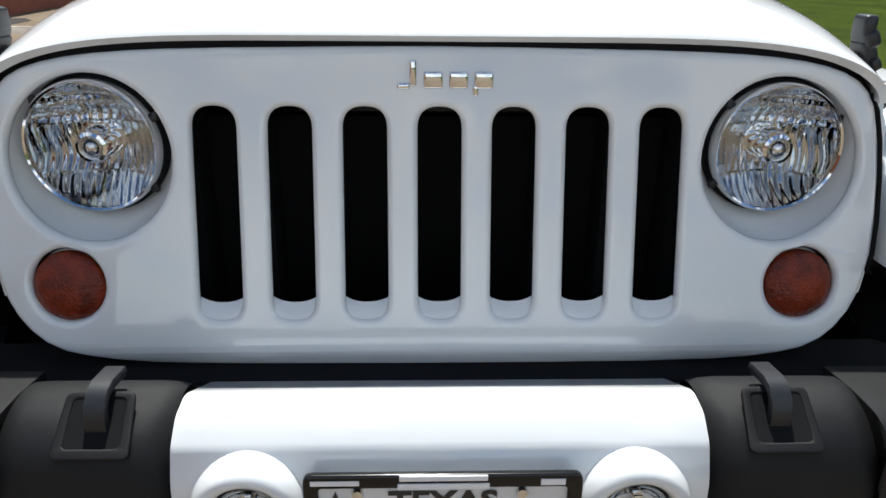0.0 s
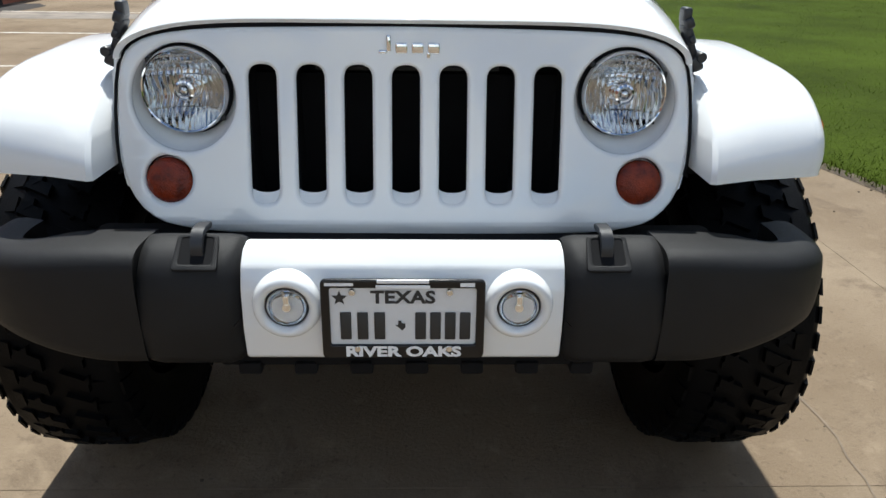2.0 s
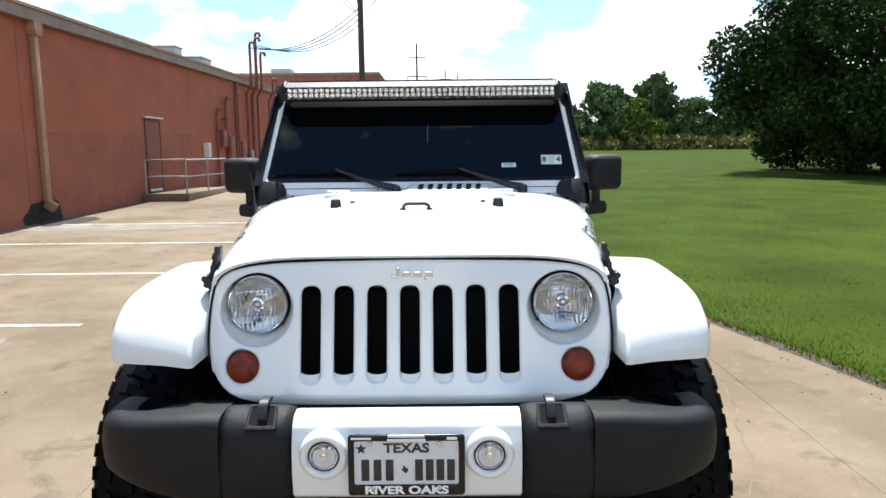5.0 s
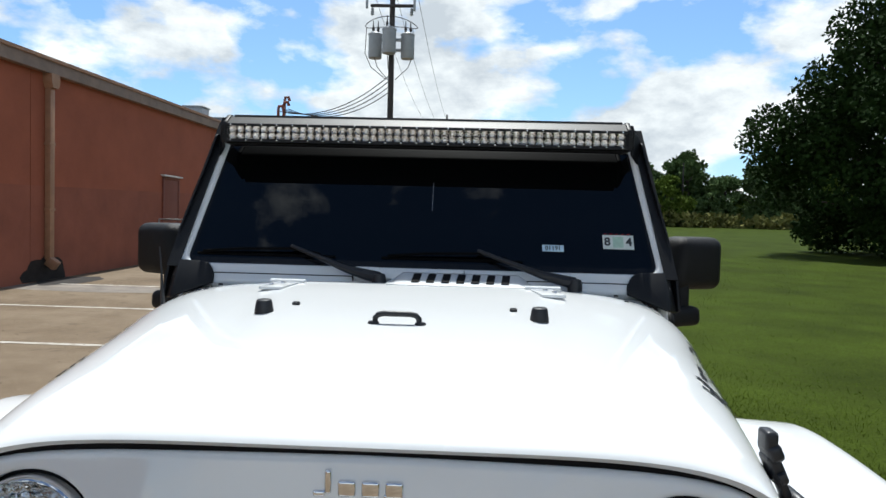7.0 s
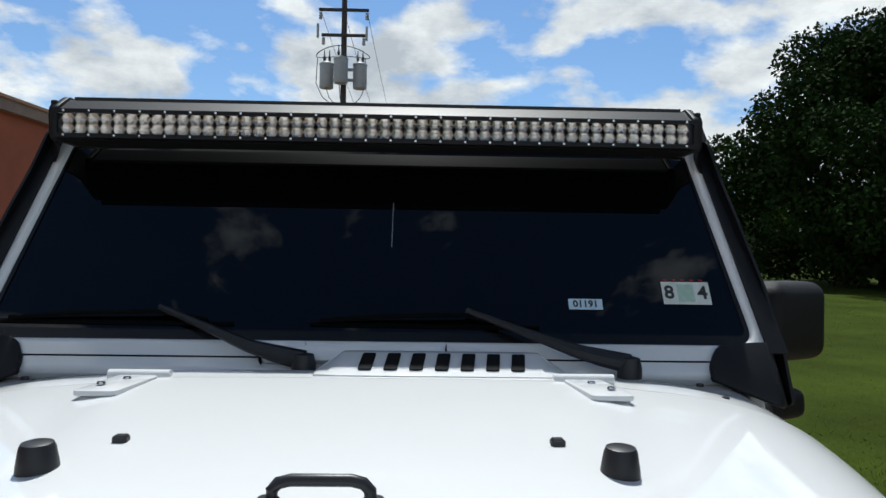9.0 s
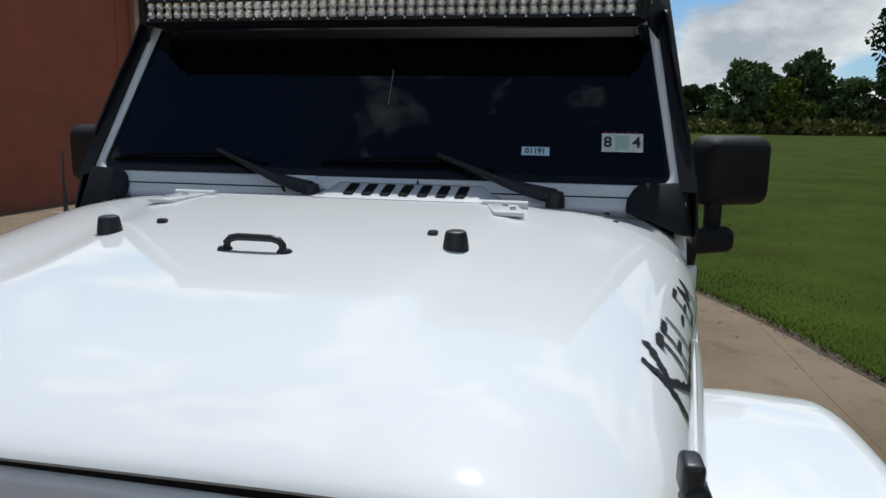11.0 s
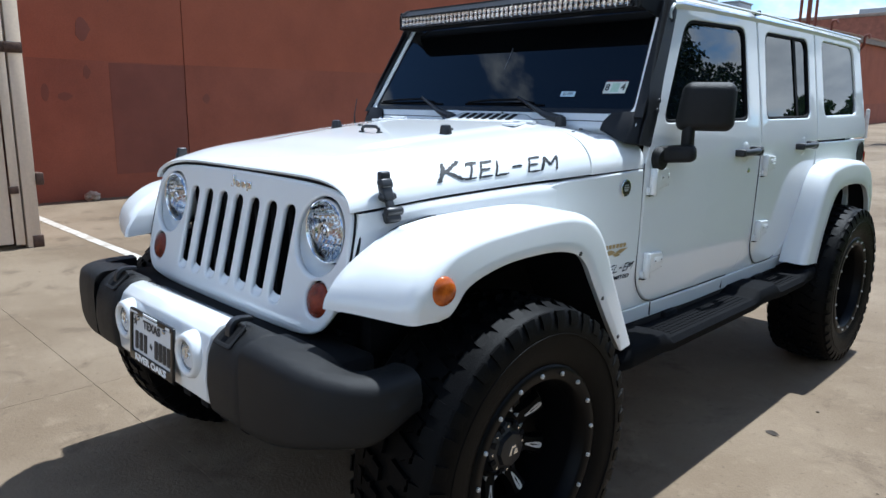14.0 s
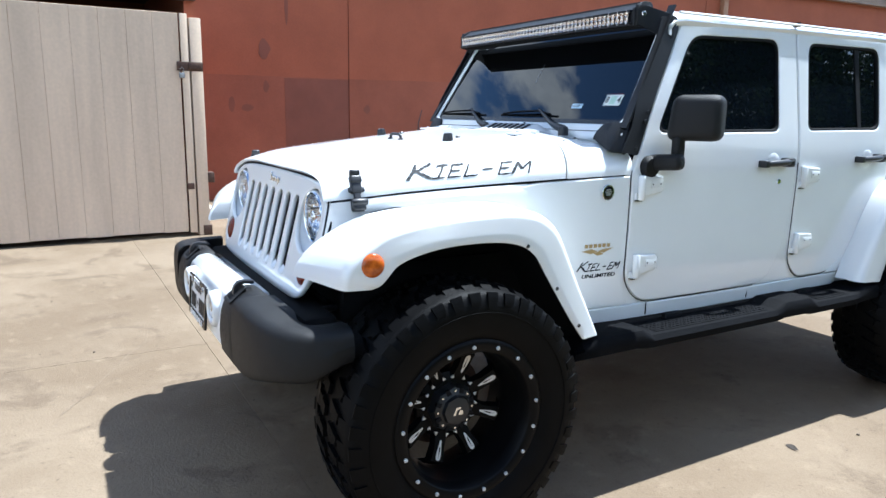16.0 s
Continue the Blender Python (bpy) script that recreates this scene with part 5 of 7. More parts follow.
def hinge(y, z, s, parent):
    leaf = prism(rounded([(y - 0.012, z - 0.036), (y + 0.102, z - 0.022), (y + 0.104, z + 0.040), (y - 0.012, z + 0.046)], [0.006, 0.012, 0.012, 0.006]), 0.796, 0.8215, "x", 0.005)
    slot = prism(rounded([(y + 0.034, z - 0.004), (y + 0.099, z - 0.001), (y + 0.100, z + 0.024), (y + 0.034, z + 0.026)], 0.004), 0.82, 0.8225, "x", 0.001)
    knuckle = xform(lathe([(0, -0.051), (0.012, -0.051), (0.0145, -0.048), (0.0145, 0.044), (0.012, 0.048), (0, 0.048)], 14, "z"), Matrix.Translation((0.814, y - 0.008, z)))
    lug = prism(rounded([(y - 0.030, z - 0.050), (y - 0.004, z - 0.050), (y - 0.004, z - 0.026), (y - 0.030, z - 0.022)], 0.006), 0.772, 0.812, "x", 0.004)
    inset = Matrix.Translation((spline(SIDE_X, z) + lerp(NARROW, y + 0.04) - 0.803, 0, 0))
    for piece in (leaf, slot, knuckle, lug):
        xform(piece, inset)
    h = part("hinge", flip(join(leaf, knuckle, lug), s), PAINT, parent, "exposed white door hinge", 40)
    part("hinge_inlay", flip(slot, s), PAINT, h)
    for dy in (0.045, 0.088):
        part("bolt", flip(xform(lathe([(0, 0.0012), (0.003, 0.001), (0.0032, 0)], 8, "x"), inset @ Matrix.Translation((0.8225, y + dy, z + 0.011))), s), DARK, h)
    part("hinge_gap", flip(xform(box(0.775, 0.815, y - 0.030, y - 0.002, z - 0.0545, z - 0.0515), inset), s), DARK, h)


def handle(y, z, s, parent):
    part("handle_cup", flip(xform(lathe([(0.046, 0.0), (0.042, 0.002), (0.025, 0.0022), (0, 0.0022)], 28, "x"), Matrix.Translation((0.806, y, z))), s), PAINT, parent)
    h = part("handle", flip(join(tube([(0.835, y - 0.075, z), (0.845, y - 0.03, z + 0.002), (0.846, y + 0.03, z + 0.004), (0.84, y + 0.07, z + 0.006)], [0.013, 0.0145, 0.0145, 0.014], 10), box(0.80, 0.846, y - 0.10, y - 0.066, z - 0.017, z + 0.015, 0.007), box(0.80, 0.852, y + 0.055, y + 0.10, z - 0.017, z + 0.024, 0.008)), s), SATIN, parent, "black door handle", 40)
    part("button", flip(xform(lathe([(0, 0.006), (0.009, 0.005), (0.01, 0)], 12, "x"), Matrix.Translation((0.851, y + 0.08, z + 0.004))), s), SATIN, h)


def mirror(s, parent):
    shell = box(-0.098, 0.098, -0.058, 0.058, -0.088, 0.088, 0.034, 5)
    for v in shell.verts:
        # fuller towards the front, slightly slanted at the inner end
        v.co.x += 0.012 * (v.co.z / 0.088) * (v.co.x < 0)
        if v.co.y < 0:
            v.co.y -= 0.014 * (1 - (v.co.x / 0.098) ** 2) * (1 - (v.co.z / 0.088) ** 2)
    m = part("mirror", flip(xform(shell, pose(0.900, 1.412, 1.456, 0, 0, 27)), s), PLASTIC, parent, "black plastic door mirror", 60)
    part("stalk", flip(join(box(0.842, 0.882, 1.335, 1.383, 1.255, 1.40, 0.014, 3), xform(box(-0.08, 0.062, -0.032, 0.032, -0.032, 0.032, 0.022, 4), pose(0.848, 1.325, 1.284, 0, -4, 16))), s), PLASTIC, m, "", 50)
    part("foot", flip(xform(lathe([(0.046, -0.01), (0.046, 0.014), (0.036, 0.026), (0, 0.028)], 24, "x"), Matrix.Translation((0.785, 1.285, 1.262))), s), PLASTIC, m)
    part("mirror_glass", flip(xform(prism(rounded([(-0.075, -0.066), (0.08, -0.068), (0.08, 0.068), (-0.07, 0.068)], 0.02), 0.0585, 0.0605, "y"), pose(0.900, 1.412, 1.456, 0, 0, 27)), s), CHROME, m)


quarter = {}


def side(s):
    # lower body with arch cut-outs
    side_panel([rounded([(0.90, 0.625), (2.80, 0.625), (2.80, 0.692), (0.90, 0.692)], 0.012)], 0.03, 0.006, "sill", PAINT, car, "", s, -0.002)
    quarter[s] = side_panel([rounded([(0.68, 1.196), (0.78, 1.2115), (1.196, 1.229), (1.196, 0.80), (1.206, 0.755), (1.24, 0.696), (0.90, 0.696), (0.775, 0.92), (0.71, 1.05), (0.68, 1.09)], [0.002, 0.01, 0.006, 0.01, 0.05, 0.004, 0.01, 0.02, 0.02, 0.01])], 0.03, 0.006, "front_quarter", PAINT, car, "", s, -0.001)
    side_panel([rounded([(3.012, 1.278), (3.915, 1.278), (3.92, 0.95), (3.90, 0.72), (3.72, 0.72), (3.70, 0.95), (3.55, 1.05), (3.0, 1.05), (2.80, 0.80), (2.74, 0.696), (2.56, 0.696), (2.66, 0.75), (2.80, 0.90), (2.95, 1.05), (3.0, 1.12)], 0.02)], 0.03, 0.006, "rear_quarter", PAINT, car, "", s, -0.001)
    side_panel([[(1.85, 0.694), (2.60, 0.694), (2.60, 0.80), (2.30, 1.235), (2.12, 1.235), (2.05, 0.9)]], 0.012, 0.001, "pillar", PAINT, car, "", s, -0.008)
    side_panel([[(0.92, 0.66), (1.42, 0.66), (1.42, 0.83), (1.15, 0.86), (1.0, 0.80)]], 0.012, 0.001, "rocker", PAINT, car, "", s, -0.008)
    side_panel([[(2.50, 0.694), (2.80, 0.80), (2.99, 1.05), (2.995, 1.27), (2.93, 1.27), (2.80, 1.0)]], 0.012, 0.001, "rear_pillar", PAINT, car, "", s, -0.008)
    for y in (1.345, 1.985):
        part("sill_seam", flip(box(0.80 - 0.03, spline(SIDE_X, 0.66) + lerp(NARROW, y) + 0.0, y, y + 0.0016, 0.640, 0.692), s), DARK, car)
    # doors
    front_out = rounded([(1.204, 1.24), (1.204, 0.80), (1.30, 0.70), (2.085, 0.70), (2.165, 0.82), (2.203, 1.0), (2.222, 1.24), (2.225, 1.865), (1.50, 1.865), (1.27, 1.40)], [0.01, 0.09, 0.09, 0.08, 0.07, 0.12, 0.06, 0.03, 0.04, 0.06])
    rear_out = rounded([(2.233, 1.24), (2.235, 0.80), (2.33, 0.70), (2.58, 0.70), (2.70, 0.78), (2.86, 0.96), (2.97, 1.12), (3.003, 1.25), (3.003, 1.872), (2.237, 1.865)], [0.06, 0.08, 0.08, 0.06, 0.1, 0.1, 0.1, 0.06, 0.03, 0.03])
    d = side_panel([front_out, WIN_F], 0.03, 0.006, "front_door", PAINT, car, "white front door, closed", s)
    side_panel([grow(WIN_F, 0.012), grow(WIN_F, -0.012)], 0.02, 0.004, "window_seal", DARK, d, "", s, -0.004)
    pane(grow(WIN_F, -0.006), "window", SIDE_GLASS, d, s, -0.016, "dark tinted window glass")
    seam([(y - 0.004 * (y < 1.3) + 0.003 * (y > 2.0), z - 0.004 * (z < 0.85)) for y, z in front_out if y < 2.03], d, s, r=0.0018)
    hinge(1.25, 1.183, s, d)
    hinge(1.255, 0.862, s, d)
    handle(2.04, 1.262, s, d)
    part("lock", flip(xform(lathe([(0, 0.004), (0.011, 0.003), (0.012, 0)], 16, "x"), Matrix.Translation((0.806, 2.095, 1.178))), s), STEEL, d)
    mirror(s, d)
    d = side_panel([rear_out, WIN_R], 0.03, 0.006, "rear_door", PAINT, car, "white rear door, closed", s)
    side_panel([grow(WIN_R, 0.012), grow(WIN_R, -0.012)], 0.02, 0.004, "window_seal", DARK, d, "", s, -0.004)
    pane(grow(WIN_R, -0.006), "window", SIDE_GLASS, d, s, -0.016, "dark tinted window glass")
    pane([(2.715, 1.40), (2.745, 1.40), (2.735, 1.81), (2.70, 1.81)], "divider", DARK, d, s, -0.011)
    seam([(y + 0.004 * (y > 2.6), z - 0.004 * (z < 0.85)) for y, z in rear_out], d, s, r=0.0018)
    hinge(2.275, 1.193, s, d)
    hinge(2.275, 0.88, s, d)
    handle(2.78, 1.268, s, d)
    # hard top side
    q = side_panel([rounded([(3.013, 1.288), (3.905, 1.288), (3.90, 1.40), (3.83, 1.88), (3.013, 1.88)], [0.01, 0.03, 0.05, 0.06, 0.01]), WIN_Q], 0.03, 0.008, "hardtop_side", PAINT, car, "white hardtop side", s)
    pane(grow(WIN_Q, 0.014), "window", SIDE_GLASS, q, s, -0.012, "dark tinted quarter window")
    # body round the tail
    part("tail_lamp", flip(box(0.70, 0.80, 3.93, 3.985, 0.98, 1.20, 0.012), s), REDLENS, car, "red tail lamp in a black housing")
    part("fuel_recess", flip(xform(lathe([(0.0, 0.0035), (0.055, 0.003), (0.066, 0.006), (0.07, 0.0)], 28, "x"), Matrix.Translation((0.803, 3.83, 1.195))), s), PLASTIC, car, "round black fuel filler cover") if s > 0 else None
    # running board
    b = [(-0.03, 0.60), (-0.03, 0.638), (0.05, 0.644), (0.105, 0.643), (0.122, 0.638), (0.134, 0.624), (0.138, 0.60), (0.134, 0.572), (0.10, 0.555), (0.02, 0.555)]
    rows = []
    for y, dx, dz in ((0.86, -0.10, -0.06), (0.885, -0.04, -0.02), (0.93, 0.0, -0.003), (0.95, 0.0, 0.0), (1.17, 0, 0), (1.18, 0, -0.001), (1.225, 0, -0.027), (1.235, 0, -0.028), (2.00, 0, -0.028), (2.01, 0, -0.027), (2.065, 0, -0.001), (2.075, 0, 0.0), (2.25, 0, 0.0), (2.26, 0, -0.001), (2.305, 0, -0.027), (2.315, 0, -0.028), (2.62, 0, -0.028), (2.63, 0, -0.027), (2.685, 0, -0.001), (2.695, 0, 0), (2.83, -0.02, 0.0), (2.87, -0.10, -0.03)):
        rows.append([(0.80 + x * (1 + dx * 3), y, z + (dz if z > 0.6 else dz * 0.3)) for x, z in b])
    bm = grid(rows, True)
    board = part("running_board", flip(bm, s), BOARD, car, "black plastic running board", 32)
    for y0, y1 in ((1.26, 1.97), (2.34, 2.60)):
        pads = [box(0.815, 0.908, y0, y1, 0.600, 0.6168, 0.002)]
        n = int((y1 - y0) / 0.022)
        for i in range(n):
            for j in range(4):
                pads.append(xform(box(-0.006, 0.006, -0.0025, 0.0025, -0.001, 0.0015), pose(0.830 + 0.021 * j, y0 + 0.011 + 0.022 * i, 0.6178, 0, 0, 45 if (i + j) % 2 else -45)))
        part("step_pad", flip(join(*pads), s), BOARD, board, "black tread pad", 30)
    part("skirt", flip(box(0.72, 0.765, 0.92, 2.80, 0.585, 0.630, 0.006), s), DARK, board)
    for y0 in (1.45, 2.37):
        part("bracket", flip(box(0.70, 0.788, y0, y0 + 0.10, 0.57, 0.632, 0.004), s), DARK, board)


both(side)

# --- roof, tail, floor ---
rows = []
for y, dz in ((1.40, -0.06), (1.405, -0.03), (1.43, -0.008), (1.50, 0.0), (2.2, 0.012), (3.0, 0.018), (3.6, 0.016), (3.78, 0.006), (3.81, -0.01), (3.825, -0.04)):
    row = []
    for k in range(-16, 17):
        u = k / 16
        x = 0.735 * math.copysign(min(1, abs(u) * 1.0), u)
        edge = max(0, abs(u) - 0.86) / 0.14
        row.append((x, y, 1.905 + dz - 0.022 * u * u - 0.042 * edge ** 2.2))
    rows.append(row)
bm = grid(rows)
bmesh.ops.recalc_face_normals(bm, faces=bm.faces)
bmesh.ops.solidify(bm, geom=bm.faces[:], thickness=0.02)
roof = part("hardtop_roof", bm, PAINT, car, "white hardtop roof panel", 45)
for sg in (1, -1):
    part("roof_gutter", flip(tube([(0.728, 1.46, 1.872), (0.732, 2.3, 1.878), (0.73, 3.8, 1.878)], 0.007, 6), sg), PAINT, roof)
    part("roof_seam", flip(box(0.66, 0.737, 2.226, 2.232, 1.868, 1.89), sg), DARK, roof)
part("tailgate", join(box(-0.76, 0.76, 3.86, 3.92, 0.72, 1.28, 0.02), xform(box(-0.73, 0.73, -0.02, 0.02, -0.3, 0.3, 0.015), pose(0, 3.85, 1.57, 8))), PAINT, car, "white tailgate and rear window frame")
part("rear_bumper", box(-0.82, 0.82, 3.90, 4.06, 0.58, 0.76, 0.03, 3), PLASTIC, car, "black plastic rear bumper")
part("floor_pan", box(-0.74, 0.74, 0.95, 3.85, 0.60, 0.70), DARK, car)
part("firewall", box(-0.70, 0.70, 1.18, 1.2, 0.70, 1.36), DARK, car)
part("cabin_lining", join(box(-0.66, 0.66, 1.5, 3.8, 1.84, 1.855), box(-0.70, 0.70, 1.42, 1.55, 1.1, 1.36, 0.03), box(-0.72, 0.72, 3.78, 3.8, 0.7, 1.84)), DARK, car, "dark cabin interior")
for sx in (-0.36, 0.36):
    for sy in (2.05, 2.85):
        st = part("seat", join(box(sx - 0.25, sx + 0.25, sy - 0.3, sy + 0.2, 0.72, 1.0, 0.05), xform(box(-0.25, 0.25, -0.06, 0.06, 0, 0.62, 0.05), pose(sx, sy + 0.2, 0.95, -12)), box(sx - 0.13, sx + 0.13, sy + 0.28, sy + 0.38, 1.58, 1.74, 0.04)), DARK, car, "dark seat")

# --- windshield ---


def ws_at(x, h, out=0.0):
    """A place on the windshield: across, up along it, and proud of it."""
    d = Vector((0, 0.262, 0.45)).normalized()
    n = Vector((0, -d.z, d.y))
    return Vector((x, 1.195, 1.425)) + d * h + n * out


dd = Vector((0, 0.262, 0.45)).normalized()
nn = Vector((0, -dd.z, dd.y))
WS = Matrix(((1, dd.x, nn.x, 0), (0, dd.y, nn.y, 1.195), (0, dd.z, nn.z, 1.425), (0, 0, 0, 1)))
frame_out = rounded([(-0.768, -0.078), (0.768, -0.078), (0.705, 0.515), (-0.705, 0.515)], [0.03, 0.03, 0.05, 0.05])
frame_in = rounded([(-0.732, -0.008), (0.732, -0.008), (0.672, 0.492), (-0.672, 0.492)], [0.04, 0.04, 0.05, 0.05])
wf = even_normals(part("windshield_frame", xform(plate([frame_out, frame_in], 0.05, 0.012, 3), WS), PAINT, car, "white windshield frame", 40))
part("windshield", xform(plate([rounded([(-0.739, -0.014), (0.739, -0.014), (0.678, 0.498), (-0.678, 0.498)], 0.05)], 0.005, 0.001, 0), WS @ Matrix.Translation((0, 0, 0.012))), TINT, wf, "dark reflective windshield glass")
part("frit", xform(plate([rounded([(-0.739, -0.014), (0.739, -0.014), (0.678, 0.498), (-0.678, 0.498)], 0.05), rounded([(-0.722, 0.012), (0.722, 0.012), (0.668, 0.484), (-0.668, 0.484)], 0.02)], 0.002, 0.0005, 0), WS @ Matrix.Translation((0, 0, 0.0162))), GLOSS, wf)
part("frame_hinge", xform(join(box(-0.20, 0.14, -0.06, -0.026, 0.02, 0.045, 0.01), box(-0.20, -0.12, -0.055, -0.015, 0.02, 0.036, 0.006)), WS), PAINT, wf)
for hx in (-0.2, 0.14):
    part("pillar_seam", xform(box(hx - 0.001, hx + 0.001, -0.061, -0.025, 0.02, 0.0455), WS), DARK, wf)
part("frame_seam", xform(box(-0.70, 0.66, -0.0475, -0.0445, 0.02, 0.0262), WS), DARK, wf)
# stickers on the glass
st = part("sticker", xform(box(0.572, 0.668, 0.078, 0.128, 0.0165, 0.0172), WS), STICKER, wf, "white inspection sticker with 8 and 4")
part("print", xform(box(0.603, 0.636, 0.084, 0.122, 0.0172, 0.0177), WS), STICKER_GREEN, st)
for txt, tx in (("8", 0.586), ("4", 0.653)):
    part("digit", xform(text_mesh(txt, 0.04, 0.0002, 0, 0.001), WS @ Matrix.Translation((tx, 0.103, 0.0176))), INK, st)
for k in range(5):
    part("punch", xform(box(0.577 + 0.018 * k, 0.585 + 0.018 * k, 0.1305, 0.1335, 0.0165, 0.0172), WS), REDLENS, st)
st = part("sticker", xform(box(0.382, 0.449, 0.064, 0.087, 0.0165, 0.0172), WS), STICKER_BLUE, wf, "pale blue sticker reading 01191")
part("digits", xform(text_mesh("01191", 0.02, 0.0002, 0, 0.0006), WS @ Matrix.Translation((0.4155, 0.0755, 0.0176))), INK, st)
part("antenna_trace", xform(box(0.029, 0.0303, 0.20, 0.31, 0.0165, 0.0168), WS), SILVER_INK, wf, "thin pale scratch on the glass")


def wiper(x):
    p2 = ws_at(x - 0.29, 0.052, 0.030)
    p1 = Vector((x - 0.10, 1.120, 1.422))
    w = part("wiper_arm", join(tube([(x, 1.105, 1.400), (x - 0.05, 1.111, 1.410), tuple(p1), tuple(p1.lerp(p2, 0.5)), tuple(p2)], [0.018, 0.016, 0.012, 0.008, 0.006], 8), xform(lathe([(0, 0.02), (0.018, 0.016), (0.022, 0.0), (0.022, -0.02)], 14, "z"), Matrix.Translation((x, 1.103, 1.395)))), SATIN, car, "black wiper arm", 40)
    a, b = x - 0.57, x - 0.20
    part("blade", join(tube([tuple(ws_at(a, 0.030, 0.022)), tuple(ws_at(x - 0.45, 0.038, 0.028)), tuple(ws_at(x - 0.29, 0.042, 0.030)), tuple(ws_at(b, 0.030, 0.022))], 0.005, 6), tube([tuple(ws_at(a - 0.02, 0.026, 0.016)), tuple(ws_at(b + 0.05, 0.024, 0.016))], 0.0045, 6)), RUBBER, w)


wiper(-0.115)
wiper(0.470)

# --- light bar and its side brackets ---
bar = part("light_bar", xform(prism(rounded([(-0.045, -0.043), (0.05, -0.043), (0.055, 0.02), (0.040, 0.046), (0.004, 0.046), (-0.045, 0.0145)], [0.006, 0.006, 0.012, 0.012, 0.008, 0.003]), -0.648, 0.648, "x"), Matrix.Translation((0, 1.325, 1.860))), BAR_BLACK, car, "long black light bar over the windshield", 25)
for k in range(5):
    part("cooling_fin", box(-0.64, 0.64, 1.328 + 0.008 * k, 1.331 + 0.008 * k, 1.903, 1.911), SATIN, bar)
for sg in (1, -1):
    part("end_cap", flip(xform(prism(rounded([(-0.048, -0.047), (0.055, -0.047), (0.06, 0.02), (0.044, 0.051), (0.0, 0.051), (-0.050, 0.020)], 0.010), 0.648, 0.662, "x", 0.003), Matrix.Translation((0, 1.325, 1.860))), sg), BAR_BLACK, bar, "", 25)
cups, eyes = [], []
for k in range(50):
    for r in range(2):
        cx, cz = -0.6235 + 0.02545 * k, 1.8355 + 0.0205 * r
        cups.append(xform(lathe([(0.0135, -0.001), (0.0118, 0.0015), (0.005, 0.0055), (0.0, 0.006)], 6), Matrix.Translation((cx, 1.271, cz))))
        eyes.append(xform(lathe([(0.0, 0.001), (0.002, 0.002), (0.003, 0.006)], 6), Matrix.Translation((cx, 1.271, cz))))
part("reflector_cups", join(*cups), CUPS, bar, "two rows of small silver reflector cups", 25)
# dull black sheet added to darken the bar's underside against light off the hood
part("underside", box(-0.648, 0.648, 1.283, 1.374, 1.8135, 1.8165), DARK, bar)
part("led_lens", join(*eyes), STEEL, bar, "", 30)
lens = part("lens", box(-0.640, 0.640, 1.2655, 1.267, 1.825, 1.867), CLEAR, bar, "clear lens strip")
lens.visible_shadow = False
part("bezel", join(box(-0.648, 0.648, 1.266, 1.281, 1.8665, 1.8745), box(-0.648, 0.648, 1.266, 1.281, 1.817, 1.8255)), BAR_BLACK, bar)
for k in range(26):
    x = -0.63 + 0.0504 * k
    for z in (1.8705, 1.8212):
        part("screw", xform(lathe([(0, -0.0025), (0.0028, -0.002), (0.003, 0)], 6), Matrix.Translation((x, 1.2655, z))), STEEL, bar)


